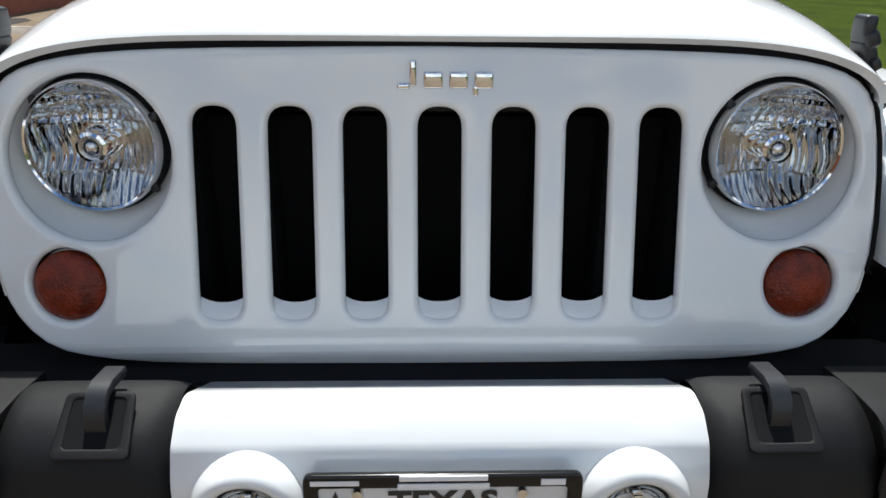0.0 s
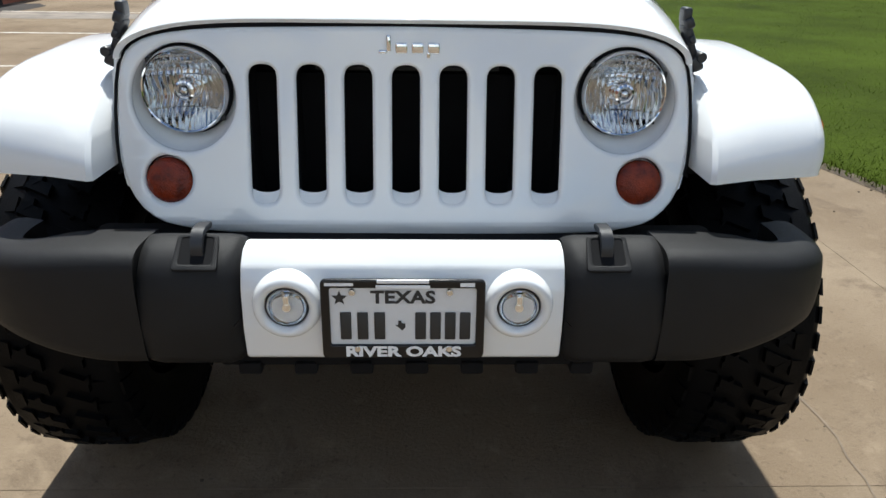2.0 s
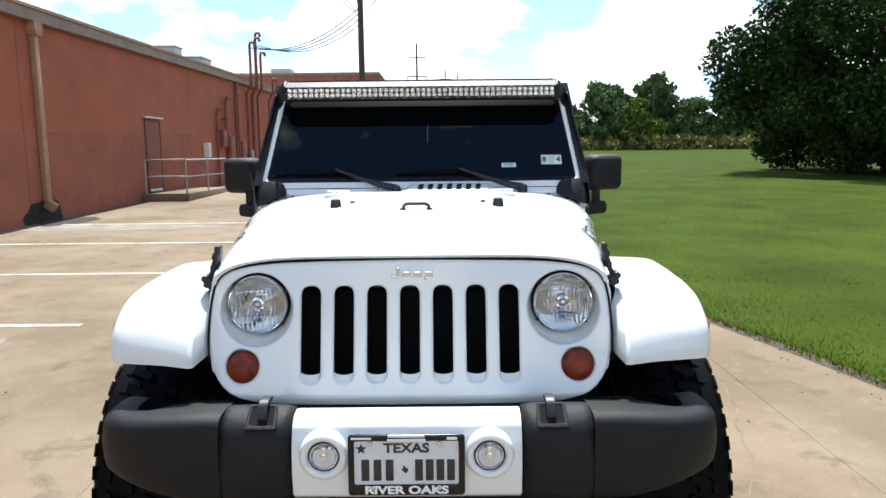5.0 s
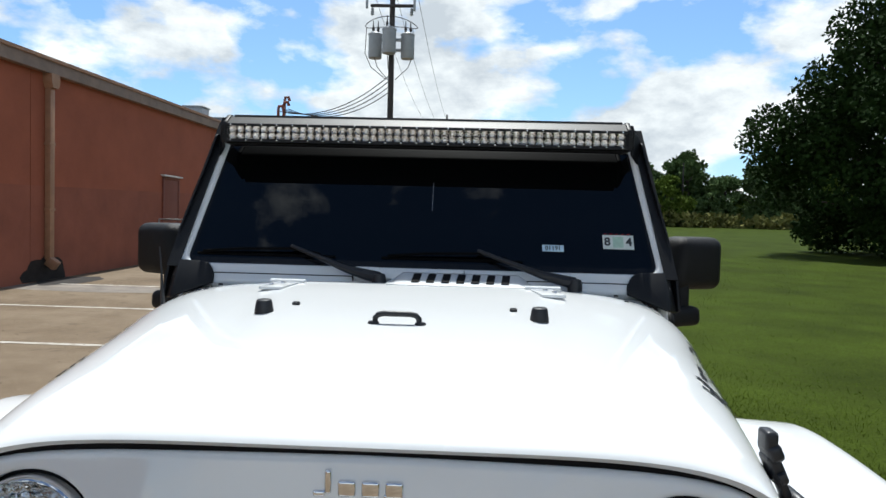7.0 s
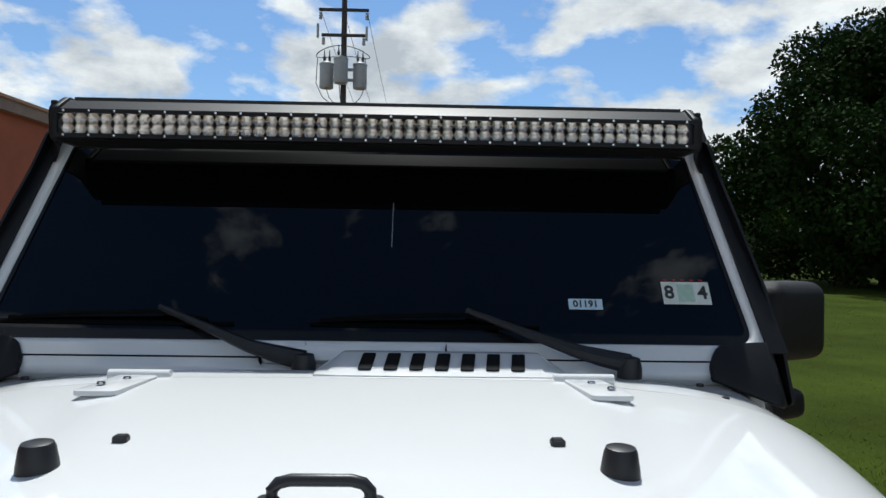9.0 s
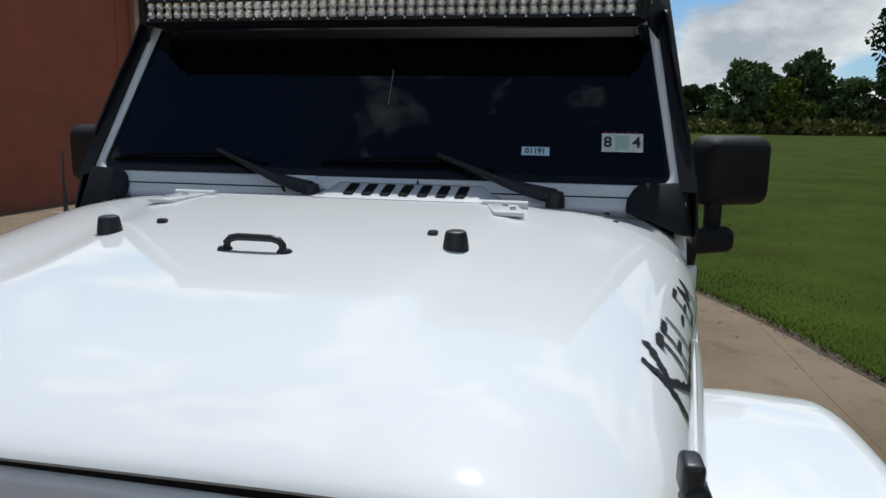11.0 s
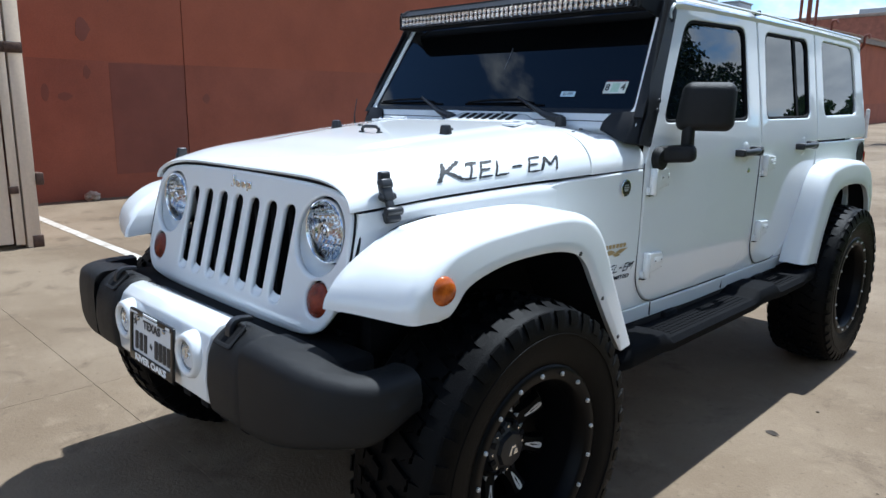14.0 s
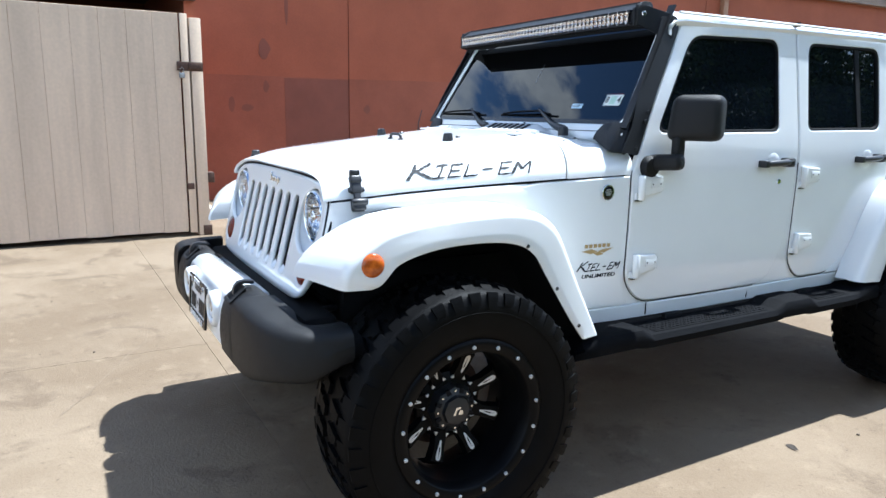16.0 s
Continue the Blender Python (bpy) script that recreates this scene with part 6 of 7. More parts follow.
def bracket(s):
    pts = [(1.135, 1.322), (1.216, 1.308), (1.234, 1.37), (1.266, 1.45), (1.325, 1.566), (1.402, 1.70), (1.458, 1.80), (1.464, 1.838), (1.435, 1.856), (1.372, 1.850), (1.335, 1.765), (1.29, 1.685), (1.215, 1.54), (1.180, 1.43)]
    bm = prism(rounded(pts, 0.012), 0.0, 0.006, "x")
    for v in bm.verts:
        v.co.x += 0.782 - 0.17 * max(0, v.co.z - 1.42) + 0.004
    m = part("bar_bracket", flip(bm, s), BAR_BLACK, car, "black steel light bar bracket along the pillar", 30)
    # cowl corner plate and upright arms to the bar
    bm = prism(rounded([(0.630, -0.084), (0.630, -0.056), (0.652, -0.012), (0.756, -0.006), (0.789, -0.006), (0.789, -0.146), (0.75, -0.136)], [0.004, 0.01, 0.03, 0.004, 0.004, 0.004, 0.02]), 0.024, 0.036, "z", 0.005)
    part("flange", flip(xform(prism([(0.750, -0.03), (0.786, -0.03), (0.727, 0.53), (0.690, 0.53)], 0.027, 0.033), WS), s), BAR_BLACK, m)
    slice_at(bm, 0, (0.742, 0.752, 0.762, 0.772, 0.781))
    xform(bm, WS)
    for v in bm.verts:
        # wrapped round the pillar's corner
        v.co.y += 1.2 * max(0, v.co.x - 0.742) * smoothstep(0.735, 0.775, v.co.x)
        v.co.x -= 0.004 * smoothstep(0.775, 0.789, v.co.x)
    part("corner_plate", flip(bm, s), BAR_BLACK, m, "", 40)
    arm = plate([rounded([(1.288, 1.820), (1.284, 1.880), (1.312, 1.900), (1.452, 1.850), (1.428, 1.770), (1.395, 1.762), (1.345, 1.800)], 0.012)], 0.006, 0.001, 1)
    slice_at(arm, 0, (1.30, 1.33, 1.36, 1.39, 1.42))
    for v in arm.verts:
        y, z, d = v.co
        v.co = (0.668 + (0.724 - 0.17 * (z - 1.84) - 0.668) * smoothstep(1.31, 1.43, y) + d, y, z)
    part("arm", flip(join(arm, box(0.655, 0.668, 1.285, 1.365, 1.815, 1.896, 0.004)), s), BAR_BLACK, m, "", 30)
    part("arm_bolt", flip(xform(lathe([(0, 0.006), (0.010, 0.005), (0.012, 0)], 12, "x"), Matrix.Translation((0.671, 1.318, 1.862))), s), STEEL, m)
    part("pillar_trim", flip(tube([(0.765, 1.20, 1.40), (0.735, 1.33, 1.64), (0.712, 1.42, 1.80)], 0.012, 6), s), SATIN, m)
    for y, z in ((1.200, 1.335), (1.243, 1.44), (1.262, 1.475)):
        x = 0.788 - 0.17 * max(0, z - 1.42)
        part("bolt", flip(xform(lathe([(0, 0.006), (0.008, 0.005), (0.009, 0)], 10, "x"), Matrix.Translation((x + 0.008, y, z))), s), SATIN, m)


both(bracket)

# --- hood hardware ---


def hood_hardware(s):
    x = 0.320
    z = hood_z(x, 0.63)
    part("bump_stop", flip(xform(lathe([(0.0225, -0.004), (0.0215, 0.006), (0.0185, 0.024), (0.0165, 0.0285), (0.012, 0.030), (0, 0.030)], 24, "z"), pose(x, 0.63, z, 3)), s), SATIN, hood, "black rubber hood bumper", 40)
    part("washer_nozzle", flip(xform(box(-0.009, 0.009, -0.008, 0.008, -0.003, 0.008, 0.003, 1), pose(0.265, 0.71, hood_z(0.265, 0.71))), s), SATIN, hood)
    zz = hood_z(0.36, 0.95)
    h = part("hood_hinge", flip(join(xform(prism(rounded([(-0.025, 0.05), (0.04, 0.05), (0.065, -0.055), (0.0, -0.055)], 0.01), -0.003, 0.006, "z", 0.002), pose(0.352, 0.945, zz + 0.0, 3)), xform(lathe([(0, -0.05), (0.010, -0.05), (0.010, 0.05), (0, 0.05)], 12, "x"), Matrix.Translation((0.365, 1.01, hood_z(0.365, 1.0) + 0.001)))), s), PAINT, hood, "white hood hinge", 35)
    for dx, dy in ((0.01, 0.02), (0.03, -0.025)):
        part("bolt", flip(xform(lathe([(0, 0.004), (0.006, 0.003), (0.007, 0)], 8, "z"), pose(0.359 + dx, 0.95 + dy, zz + 0.007)), s), STEEL, h)
    # latch: foot on the fender, strap, catch with ears, folding toggle
    lm = Matrix(((0, -0.406, 0.914, 0.652), (1, 0, 0, 0.096), (0, 0.914, 0.406, 1.150), (0, 0, 0, 1)))
    c = part("latch_foot", flip(xform(join(box(-0.024, 0.024, -0.016, 0.018, -0.016, 0.013, 0.008, 3), xform(lathe([(0, -0.028), (0.010, -0.028), (0.012, -0.025), (0.012, 0.025), (0.010, 0.028), (0, 0.028)], 14, "x"), Matrix.Translation((0, 0.012, 0.012)))), lm), s), SATIN, hood, "black rubber hood latch", 40)
    part("strap", flip(xform(box(-0.012, 0.012, 0.010, 0.060, -0.004, 0.010, 0.004, 2), lm), s), SATIN, c)
    part("catch", flip(xform(join(box(-0.019, 0.019, 0.044, 0.092, -0.008, 0.013, 0.006, 3), box(-0.029, 0.029, 0.048, 0.066, -0.004, 0.010, 0.005, 2)), lm), s), SATIN, c)
    part("toggle", flip(xform(join(box(-0.022, 0.022, 0.078, 0.106, -0.004, 0.020, 0.008, 3), xform(box(-0.018, 0.018, -0.016, 0.016, -0.010, 0.010, 0.006, 3), pose(0, 0.110, 0.010, 24))), lm), s), SATIN, c)
    for sx, sy in ((0.60, 1.0), (0.665, 0.955), (0.585, 1.07)):
        part("cowl_screw", flip(xform(lathe([(0, 0.004), (0.006, 0.003), (0.007, -0.002)], 10, "z"), Matrix.Translation((sx, sy, hood_z(sx, sy) + 0.001))), s), SATIN, cowl)


both(hood_hardware)
hz = hood_z(0, 0.55)
part("grab_handle", join(tube([(-0.049, 0.55, hz), (-0.0485, 0.55, hz + 0.012), (-0.042, 0.55, hz + 0.019), (-0.03, 0.55, hz + 0.022), (0.03, 0.55, hz + 0.022), (0.042, 0.55, hz + 0.019), (0.0485, 0.55, hz + 0.012), (0.049, 0.55, hz)], 0.0065, 10), *[xform(lathe([(0, 0.006), (0.010, 0.005), (0.0125, 0.002), (0.013, -0.002)], 18, "z"), Matrix.Translation((x, 0.55, hz))) for x in (-0.052, 0.052)]), SATIN, hood, "black hood pull handle", 40)
part("antenna", tube([(-0.755, 1.06, 1.30), (-0.762, 1.065, 1.40), (-0.785, 1.10, 1.475)], [0.008, 0.003, 0.002], 6), SATIN, car, "short black whip antenna")

# --- decals ---


def wrap(bm, fn):
    for v in bm.verts:
        v.co = fn(v.co)
    return bm


STROKES = {"K": (((0, 0), (0.1, 1)), ((0.62, 1.05), (0.1, 0.48)), ((0.18, 0.55), (0.78, 0.02))), "I": (((0.18, 0), (0.22, 0.72)), ((0.0, 0.72), (0.4, 0.75)), ((0.0, 0.0), (0.4, 0.03))), "E": (((0.05, 0), (0.08, 0.72)), ((0.06, 0.71), (0.46, 0.75)), ((0.07, 0.37), (0.38, 0.4)), ((0.05, 0.01), (0.48, 0.04))), "L": (((0.05, 0), (0.1, 0.75)), ((0.05, 0.01), (0.52, 0.05))), "-": (((0.05, 0.36), (0.42, 0.4)),), "M": (((0.0, 0), (0.1, 0.75)), ((0.1, 0.75), (0.3, 0.3)), ((0.3, 0.3), (0.55, 0.78)), ((0.55, 0.78), (0.58, 0.0)))}
ADVANCE = {"K": 0.8, "I": 0.46, "E": 0.54, "L": 0.56, "-": 0.62, "M": 0.7}


def brush_word(word, seed, weight=0.145):
    """Ragged brush lettering, one unit high, in the x-y plane, starting at x = 0."""
    r = random.Random(seed)
    bm = bmesh.new()
    pen = 0.0
    for ch in word:
        for (xa, ya), (xb, yb) in STROKES[ch]:
            dx, dy = xb - xa, yb - ya
            L = math.hypot(dx, dy)
            nx, ny = -dy / L, dx / L
            prev = None
            n = max(8, int(L * 24))
            for i in range(n + 1):
                t = i / n
                w = weight * (0.5 if ch != "K" else 0.62) * (1 - 0.35 * abs(t - 0.4)) * (0.55 if abs(dx) < 0.06 else 0.8)
                e1, e2 = w * (1 + 0.38 * r.uniform(-1, 1)), w * (1 + 0.38 * r.uniform(-1, 1))
                x, y = pen + xa + dx * t, ya + dy * t
                a, b = bm.verts.new((x + nx * e1, y + ny * e1, 0)), bm.verts.new((x - nx * e2, y - ny * e2, 0))
                if prev:
                    bm.faces.new((prev[0], a, b, prev[1]))
                prev = (a, b)
        pen += ADVANCE[ch]
    return bm, pen


def hood_decal(s):
    bm, wide = brush_word("KIEL-EM", 5)
    for v in bm.verts:
        if v.co.x > 0.82:
            v.co.y *= 1.18

    def fn(c):
        t = c.x / wide
        lean = 0.045 * c.y * (1 - 0.45 * t)
        y = (0.280 + 0.475 * t + lean) if s > 0 else (0.790 - 0.475 * t - lean)
        lo = spline(HOOD_S, y) + 0.036 - 0.012 * (y - 0.27)
        h = 0.047
        q = lo + c.y * h - spline(HOOD_S, y)
        want = y
        for _ in range(6):
            y = want - 0.017 * (1 - smoothstep(-0.03, 0.25, y)) + 0.10 * smoothstep(0.55, 1.0, y)
        zc = spline(HOOD_C, y)
        f = min(0.995, max(0.02, q / (zc - spline(HOOD_S, y))))
        u = (1 - f * f) ** (1 / 6)
        w = spline(HOOD_W, y)
        lead = (0.045 - 0.028 * u ** 6) * (1 - smoothstep(-0.03, 0.25, y))
        return Vector((s * (u * w + 0.0022), y + lead - 0.11 * u ** 3 * smoothstep(0.55, 1.0, y), lo + c.y * h + 0.0012))
    part("hood_decal", wrap(bm, fn), VINYL, hood, "ragged black brush lettering KIEL-EM")


both(hood_decal)


def side_decals(s):
    def place(bm, y, z, out=0.0018):
        for v in bm.verts:
            yy = y + (v.co.x if s > 0 else -v.co.x)
            zz = z + v.co.y
            v.co = Vector((s * (spline(SIDE_X, zz) + lerp(NARROW, yy) + out + v.co.z - 0.001), yy, zz))
        return bm
    q = quarter[s]
    n = join(*[box(-0.062 + 0.021 * k, -0.047 + 0.021 * k, -0.006, 0.008, 0, 0.001) for k in range(6)])
    part("trim_mark", place(n, 1.055, 0.958), GOLD_INK, q, "gold trim mark")
    m = bmesh.new()
    for tri in (((-0.075, 0.004), (-0.03, 0.012), (0.0, 0.002), (-0.03, -0.008)), ((0.0, 0.002), (0.03, 0.01), (0.075, 0.012), (0.03, -0.006)), ((-0.02, -0.004), (0.01, 0.0), (0.03, -0.012), (0.0, -0.016))):
        m.faces.new([m.verts.new((a, b, 0.0005)) for a, b in tri])
    part("dune_mark", place(m, 1.055, 0.935), GOLD_INK, q, "gold dune shapes")
    bm, wide = brush_word("KIEL-EM", 8, 0.165)
    bmesh.ops.transform(bm, matrix=Matrix.Translation((-0.105, -0.018, 0)) @ Matrix(((0.2 / wide, 0.02, 0, 0), (0, 0.038, 0, 0), (0, 0, 1, 0), (0, 0, 0, 1))), verts=bm.verts)
    part("small_decal", place(bm, 1.070, 0.876), VINYL, q, "small brush lettering KIEL-EM")
    part("unlimited_mark", place(text_mesh("UNLIMITED", 0.022, 0.0003, 0.15, 0.0004, 1.45), 1.070, 0.836), VINYL, q, "black lettering UNLIMITED")
    b = part("round_badge", flip(xform(lathe([(0, 0.004), (0.026, 0.004), (0.03, 0.002), (0.03, 0)], 28, "x"), Matrix.Translation((0.777, 1.085, 1.168))), s), GLOSS, q, "round black badge with a pale rim")
    part("badge_ring", flip(xform(lathe([(0.026, 0.0045), (0.029, 0.005), (0.031, 0.003), (0.031, 0)], 28, "x"), Matrix.Translation((0.777, 1.085, 1.168))), s), STEEL, b)
    part("badge_print", flip(join(*[box(0.781, 0.7825, 1.085 - w, 1.085 + w, 1.168 + dz, 1.168 + dz + 0.004) for w, dz in ((0.012, 0.008), (0.016, 0.0), (0.010, -0.012), (0.014, -0.007))]), s), SILVER_INK, b)


both(side_decals)

# --- front bumper ---
CAP = [(-0.12, 0.80), (-0.20, 0.838), (-0.215, 0.842), (-0.25, 0.836), (-0.278, 0.812), (-0.295, 0.77), (-0.303, 0.69), (-0.298, 0.62), (-0.27, 0.60), (-0.12, 0.60)]

bumper = part("bumper_centre", prism(CAP, -0.318, 0.318, "x", 0.006), PAINT, car, "white painted bumper centre cover", 40)
part("bumper_core", box(-0.70, 0.70, -0.12, -0.0, 0.58, 0.80, 0.02), DARK, car)
part("bumper_shelf", box(-0.54, 0.54, -0.13, 0.06, 0.765, 0.79, 0.005), SATIN, car)


def fog_lamp(s):
    at = Matrix.Translation((s * 0.227, -0.320, 0.739))
    f = part("fog_bezel", xform(lathe([(0.071, 0.05), (0.069, 0.022), (0.064, 0.006), (0.057, 0.000), (0.050, 0.001), (0.0445, 0.007), (0.0415, 0.03)], 40), at), PAINT, bumper, "white fog lamp bezel", 50)
    part("ring", xform(lathe([(0.042, 0.04), (0.043, 0.020), (0.0418, 0.011), (0.039, 0.013), (0.038, 0.018)], 30), at), SATIN, f)
    part("reflector", xform(lathe([(0.039, 0.012), (0.036, 0.018), (0.028, 0.023), (0.0, 0.026)], 28), at), REFLECTOR, f, "", 40)
    part("bulb", join(xform(lathe([(0.0, 0.006), (0.008, 0.008), (0.010, 0.012), (0.010, 0.025)], 16), at), xform(box(-0.006, 0.006, 0.008, 0.022, 0.004, 0.026, 0.002), at)), CHROME, f)
    ln = part("lens", xform(lathe([(0.0, 0.004), (0.02, 0.006), (0.0395, 0.011)], 28), at), CLEAR, f, "clear fog lens", 60)
    ln.visible_shadow = False


both(fog_lamp)


def bumper_side(s):
    # inner block with the hook's pocket
    prof = [(-0.15, 0.78), (-0.168, 0.838), (-0.205, 0.850), (-0.25, 0.842), (-0.288, 0.812), (-0.306, 0.765), (-0.313, 0.69), (-0.306, 0.615), (-0.28, 0.592), (-0.15, 0.59)]
    prof = [prof[0]] + rounded(prof, 0.022, 4)[5:-5] + [prof[-1]]
    rows = []
    for x, sc, dz in ((0.322, 0.93, -0.014), (0.334, 0.98, -0.004), (0.352, 1.0, 0.0), (0.49, 1.0, 0.0), (0.515, 0.985, -0.003), (0.528, 0.95, -0.010)):
        rows.append([(x, y * sc if y < -0.1 else y, z + dz * (1 if z > 0.7 else -1)) for y, z in prof])
    bm = grid(rows)
    blk = part("bumper_block", flip(bm, s), PLASTIC, car, "black textured bumper block", 50)
    part("hook_pocket", flip(xform(box(-0.033, 0.033, -0.030, 0.030, -0.012, 0.0012), pose(0.402, -0.263, 0.8375, 40)), s), DARK, blk, "dark pocket round the tow hook")
    fr = rounded([(-0.045, -0.042), (0.045, -0.042), (0.040, 0.038), (-0.040, 0.038)], 0.010)
    fi = rounded([(-0.032, -0.029), (0.032, -0.029), (0.030, 0.029), (-0.030, 0.029)], 0.006)
    part("pocket_rim", flip(xform(plate([fr, fi], 0.006, 0.0025, 2), pose(0.402, -0.263, 0.8370, 40)), s), PLASTIC, blk, "", 35)
    # flat bar, rising out of the pocket and bent back over
    line = [(-0.262, 0.800), (-0.266, 0.826), (-0.266, 0.845), (-0.262, 0.859), (-0.252, 0.869), (-0.236, 0.873), (-0.200, 0.869)]
    rows = []
    for i, (y, z) in enumerate(line):
        (ya, za), (yb, zb) = line[max(0, i - 1)], line[min(len(line) - 1, i + 1)]
        L = math.hypot(yb - ya, zb - za)
        ny, nz = -(zb - za) / L * 0.006, (yb - ya) / L * 0.006
        rows.append([(0.387, y + ny, z + nz), (0.4105, y + ny, z + nz), (0.4125, y, z), (0.4105, y - ny, z - nz), (0.387, y - ny, z - nz), (0.385, y, z)])
    bm = grid(rows, True)
    bmesh.ops.holes_fill(bm, edges=bm.edges)
    part("tow_hook", flip(bm, s), SATIN, blk, "black steel tow hook", 40)
    # outer wing, swept back round the corner, with soft edges
    plan = [(0.515, -0.309), (0.61, -0.306), (0.71, -0.294), (0.79, -0.270), (0.855, -0.230), (0.893, -0.185), (0.910, -0.135), (0.915, -0.08), (0.912, -0.03)]
    rows = []
    n = 30
    for i in range(n + 1):
        q = 8 * i / n
        fx, fy = spline([(k, p[0]) for k, p in enumerate(plan)], q), spline([(k, p[1]) for k, p in enumerate(plan)], q)
        gx, gy = spline([(k, p[0]) for k, p in enumerate(plan)], min(8, q + 0.05)), spline([(k, p[1]) for k, p in enumerate(plan)], min(8, q + 0.05))
        hx, hy = spline([(k, p[0]) for k, p in enumerate(plan)], max(0, q - 0.05)), spline([(k, p[1]) for k, p in enumerate(plan)], max(0, q - 0.05))
        L = math.hypot(gx - hx, gy - hy)
        nx, ny = -(gy - hy) / L, (gx - hx) / L
        zt = 0.846 - 0.030 * smoothstep(0.55, 0.95, fx)
        zb = 0.602 + 0.050 * smoothstep(0.58, 0.90, fx) + 0.050 * smoothstep(-0.2, -0.03, fy)
        deep = 0.15 - 0.05 * smoothstep(0.70, 0.88, fx)
        row = [(deep, zt - 0.05), (deep, zt - 0.004), (deep * 0.6, zt + 0.001), (0.052, zt)]
        for k in range(1, 6):
            a = math.pi / 2 * k / 5
            row.append((0.046 * (1 - math.sin(a)) + 0.006, zt - 0.036 * (1 - math.cos(a))))
        row += [(0.001, zt - 0.07), (0.0, (zt + zb) / 2), (0.002, zb + 0.035)]
        for k in range(1, 5):
            a = math.pi / 2 * k / 4
            row.append((0.004 + 0.024 * (1 - math.cos(a)), zb + 0.024 * (1 - math.sin(a))))
        row.append((deep, zb + 0.005))
        rows.append([(fx + nx * d, fy + ny * d, z) for d, z in row])
    wing = grid(rows)
    bmesh.ops.holes_fill(wing, edges=wing.edges)
    part("bumper_wing", flip(wing, s), PLASTIC, car, "black textured bumper end", 50)


both(bumper_side)
part("air_dam", join(box(-0.40, 0.40, -0.22, -0.18, 0.545, 0.60, 0.01), *[box(-0.36 + 0.12 * k, -0.31 + 0.12 * k, -0.23, -0.19, 0.53, 0.56, 0.006) for k in range(7)]), DARK, car)
part("splash_pan", xform(box(-0.5, 0.5, -0.005, 0.005, -0.06, 0.06), pose(0, 0.02, 0.80, 40)), DARK, car)

# licence plate: bars stand for its number
PL = pose(0.0, -0.318, 0.719, 90 - 4)
pf = part("plate_frame", xform(plate([rounded([(-0.159, -0.084), (0.159, -0.084), (0.159, 0.084), (-0.159, 0.084)], 0.012), rounded([(-0.142, -0.055), (0.142, -0.055), (0.142, 0.066), (-0.142, 0.066)], 0.006)], 0.010, 0.003, 2), PL), GLOSS, bumper, "black licence plate frame with white lettering", 35)
pp = part("licence_plate", xform(box(-0.15, 0.15, -0.076, 0.076, -0.004, -0.001), PL), PLATE, pf, "white licence plate with black bars")
part("state_name", xform(text_mesh("TEXAS", 0.036, 0.0004, 0, 0.0012, 1.18), PL @ Matrix.Translation((0.0, 0.045, 0.0008))), INK, pp)
for k, x in enumerate((-0.112, -0.079, -0.046, 0.034, 0.063, 0.092, 0.121)):
    part("number_bar", xform(box(x - 0.0105, x + 0.0105, -0.044, 0.014, -0.0005, 0.0008, 0.002), PL), INK, pp)
star = [(0.016 * (1 if k % 2 == 0 else 0.42) * math.sin(math.pi * k / 5), 0.016 * (1 if k % 2 == 0 else 0.42) * math.cos(math.pi * k / 5)) for k in range(10)]
part("star", xform(prism(star, -0.0005, 0.0008), PL @ Matrix.Translation((-0.123, 0.044, 0))), INK, pp)
part("map_mark", xform(prism([(-0.01, 0.0), (-0.004, 0.0), (-0.004, 0.009), (0.002, 0.009), (0.003, 0.004), (0.010, 0.003), (0.010, -0.005), (0.004, -0.012), (-0.002, -0.006)], -0.0005, 0.0008), PL @ Matrix.Translation((-0.006, -0.013, 0))), INK, pp)
part("dealer_text", xform(text_mesh("RIVER OAKS", 0.0295, 0.0004, 0, 0.0012, 1.42), PL @ Matrix.Translation((0.0, -0.0695, 0.0055))), WHITE_INK, pf)
for fb in (box(-0.052, 0.052, 0.066, 0.0735, 0.004, 0.007, 0.001), box(-0.05, 0.05, 0.077, 0.084, 0.004, 0.007, 0.001), box(-0.15, -0.095, 0.0715, 0.0775, 0.004, 0.006), box(0.11, 0.138, 0.070, 0.078, 0.004, 0.006)):
    part("frame_bar", xform(fb, PL), WHITE_INK, pf)
for x in (-0.098, 0.09):
    part("screw", xform(lathe([(0, 0.006), (0.006, 0.005), (0.0075, 0)], 12, "z"), PL @ Matrix.Translation((x, 0.057, 0))), STEEL, pf)
for x in (-0.09, 0.09):
    part("screw", xform(lathe([(0, 0.006), (0.006, 0.005), (0.0075, 0)], 12, "z"), PL @ Matrix.Translation((x, -0.0635, 0.001))), STEEL, pf)

# --- chassis ---
for sg in (1, -1):
    part("frame_rail", flip(box(0.36, 0.44, 0.1, 3.8, 0.50, 0.62, 0.01), sg), DARK, car)
for ay in (0.354, 3.292):
    part("axle", join(tube([(-0.78, ay, 0.460), (0.78, ay, 0.460)], 0.045, 12), xform(lathe([(0, -0.12), (0.09, -0.1), (0.13, 0.0), (0.09, 0.1), (0, 0.12)], 16), Matrix.Translation((0.12, ay, 0.460)))), DARK, car)
part("tie_rod", tube([(-0.62, 0.10, 0.45), (0.62, 0.10, 0.45)], 0.02, 8), SATIN, car)
for sg in (1, -1):
    part("shock", flip(tube([(0.58, 0.30, 0.45), (0.52, 0.30, 1.0)], 0.035, 10), sg), STEEL, car)


# --- wheels ---
TR, TW, RIM = 0.458, 0.15, 0.273


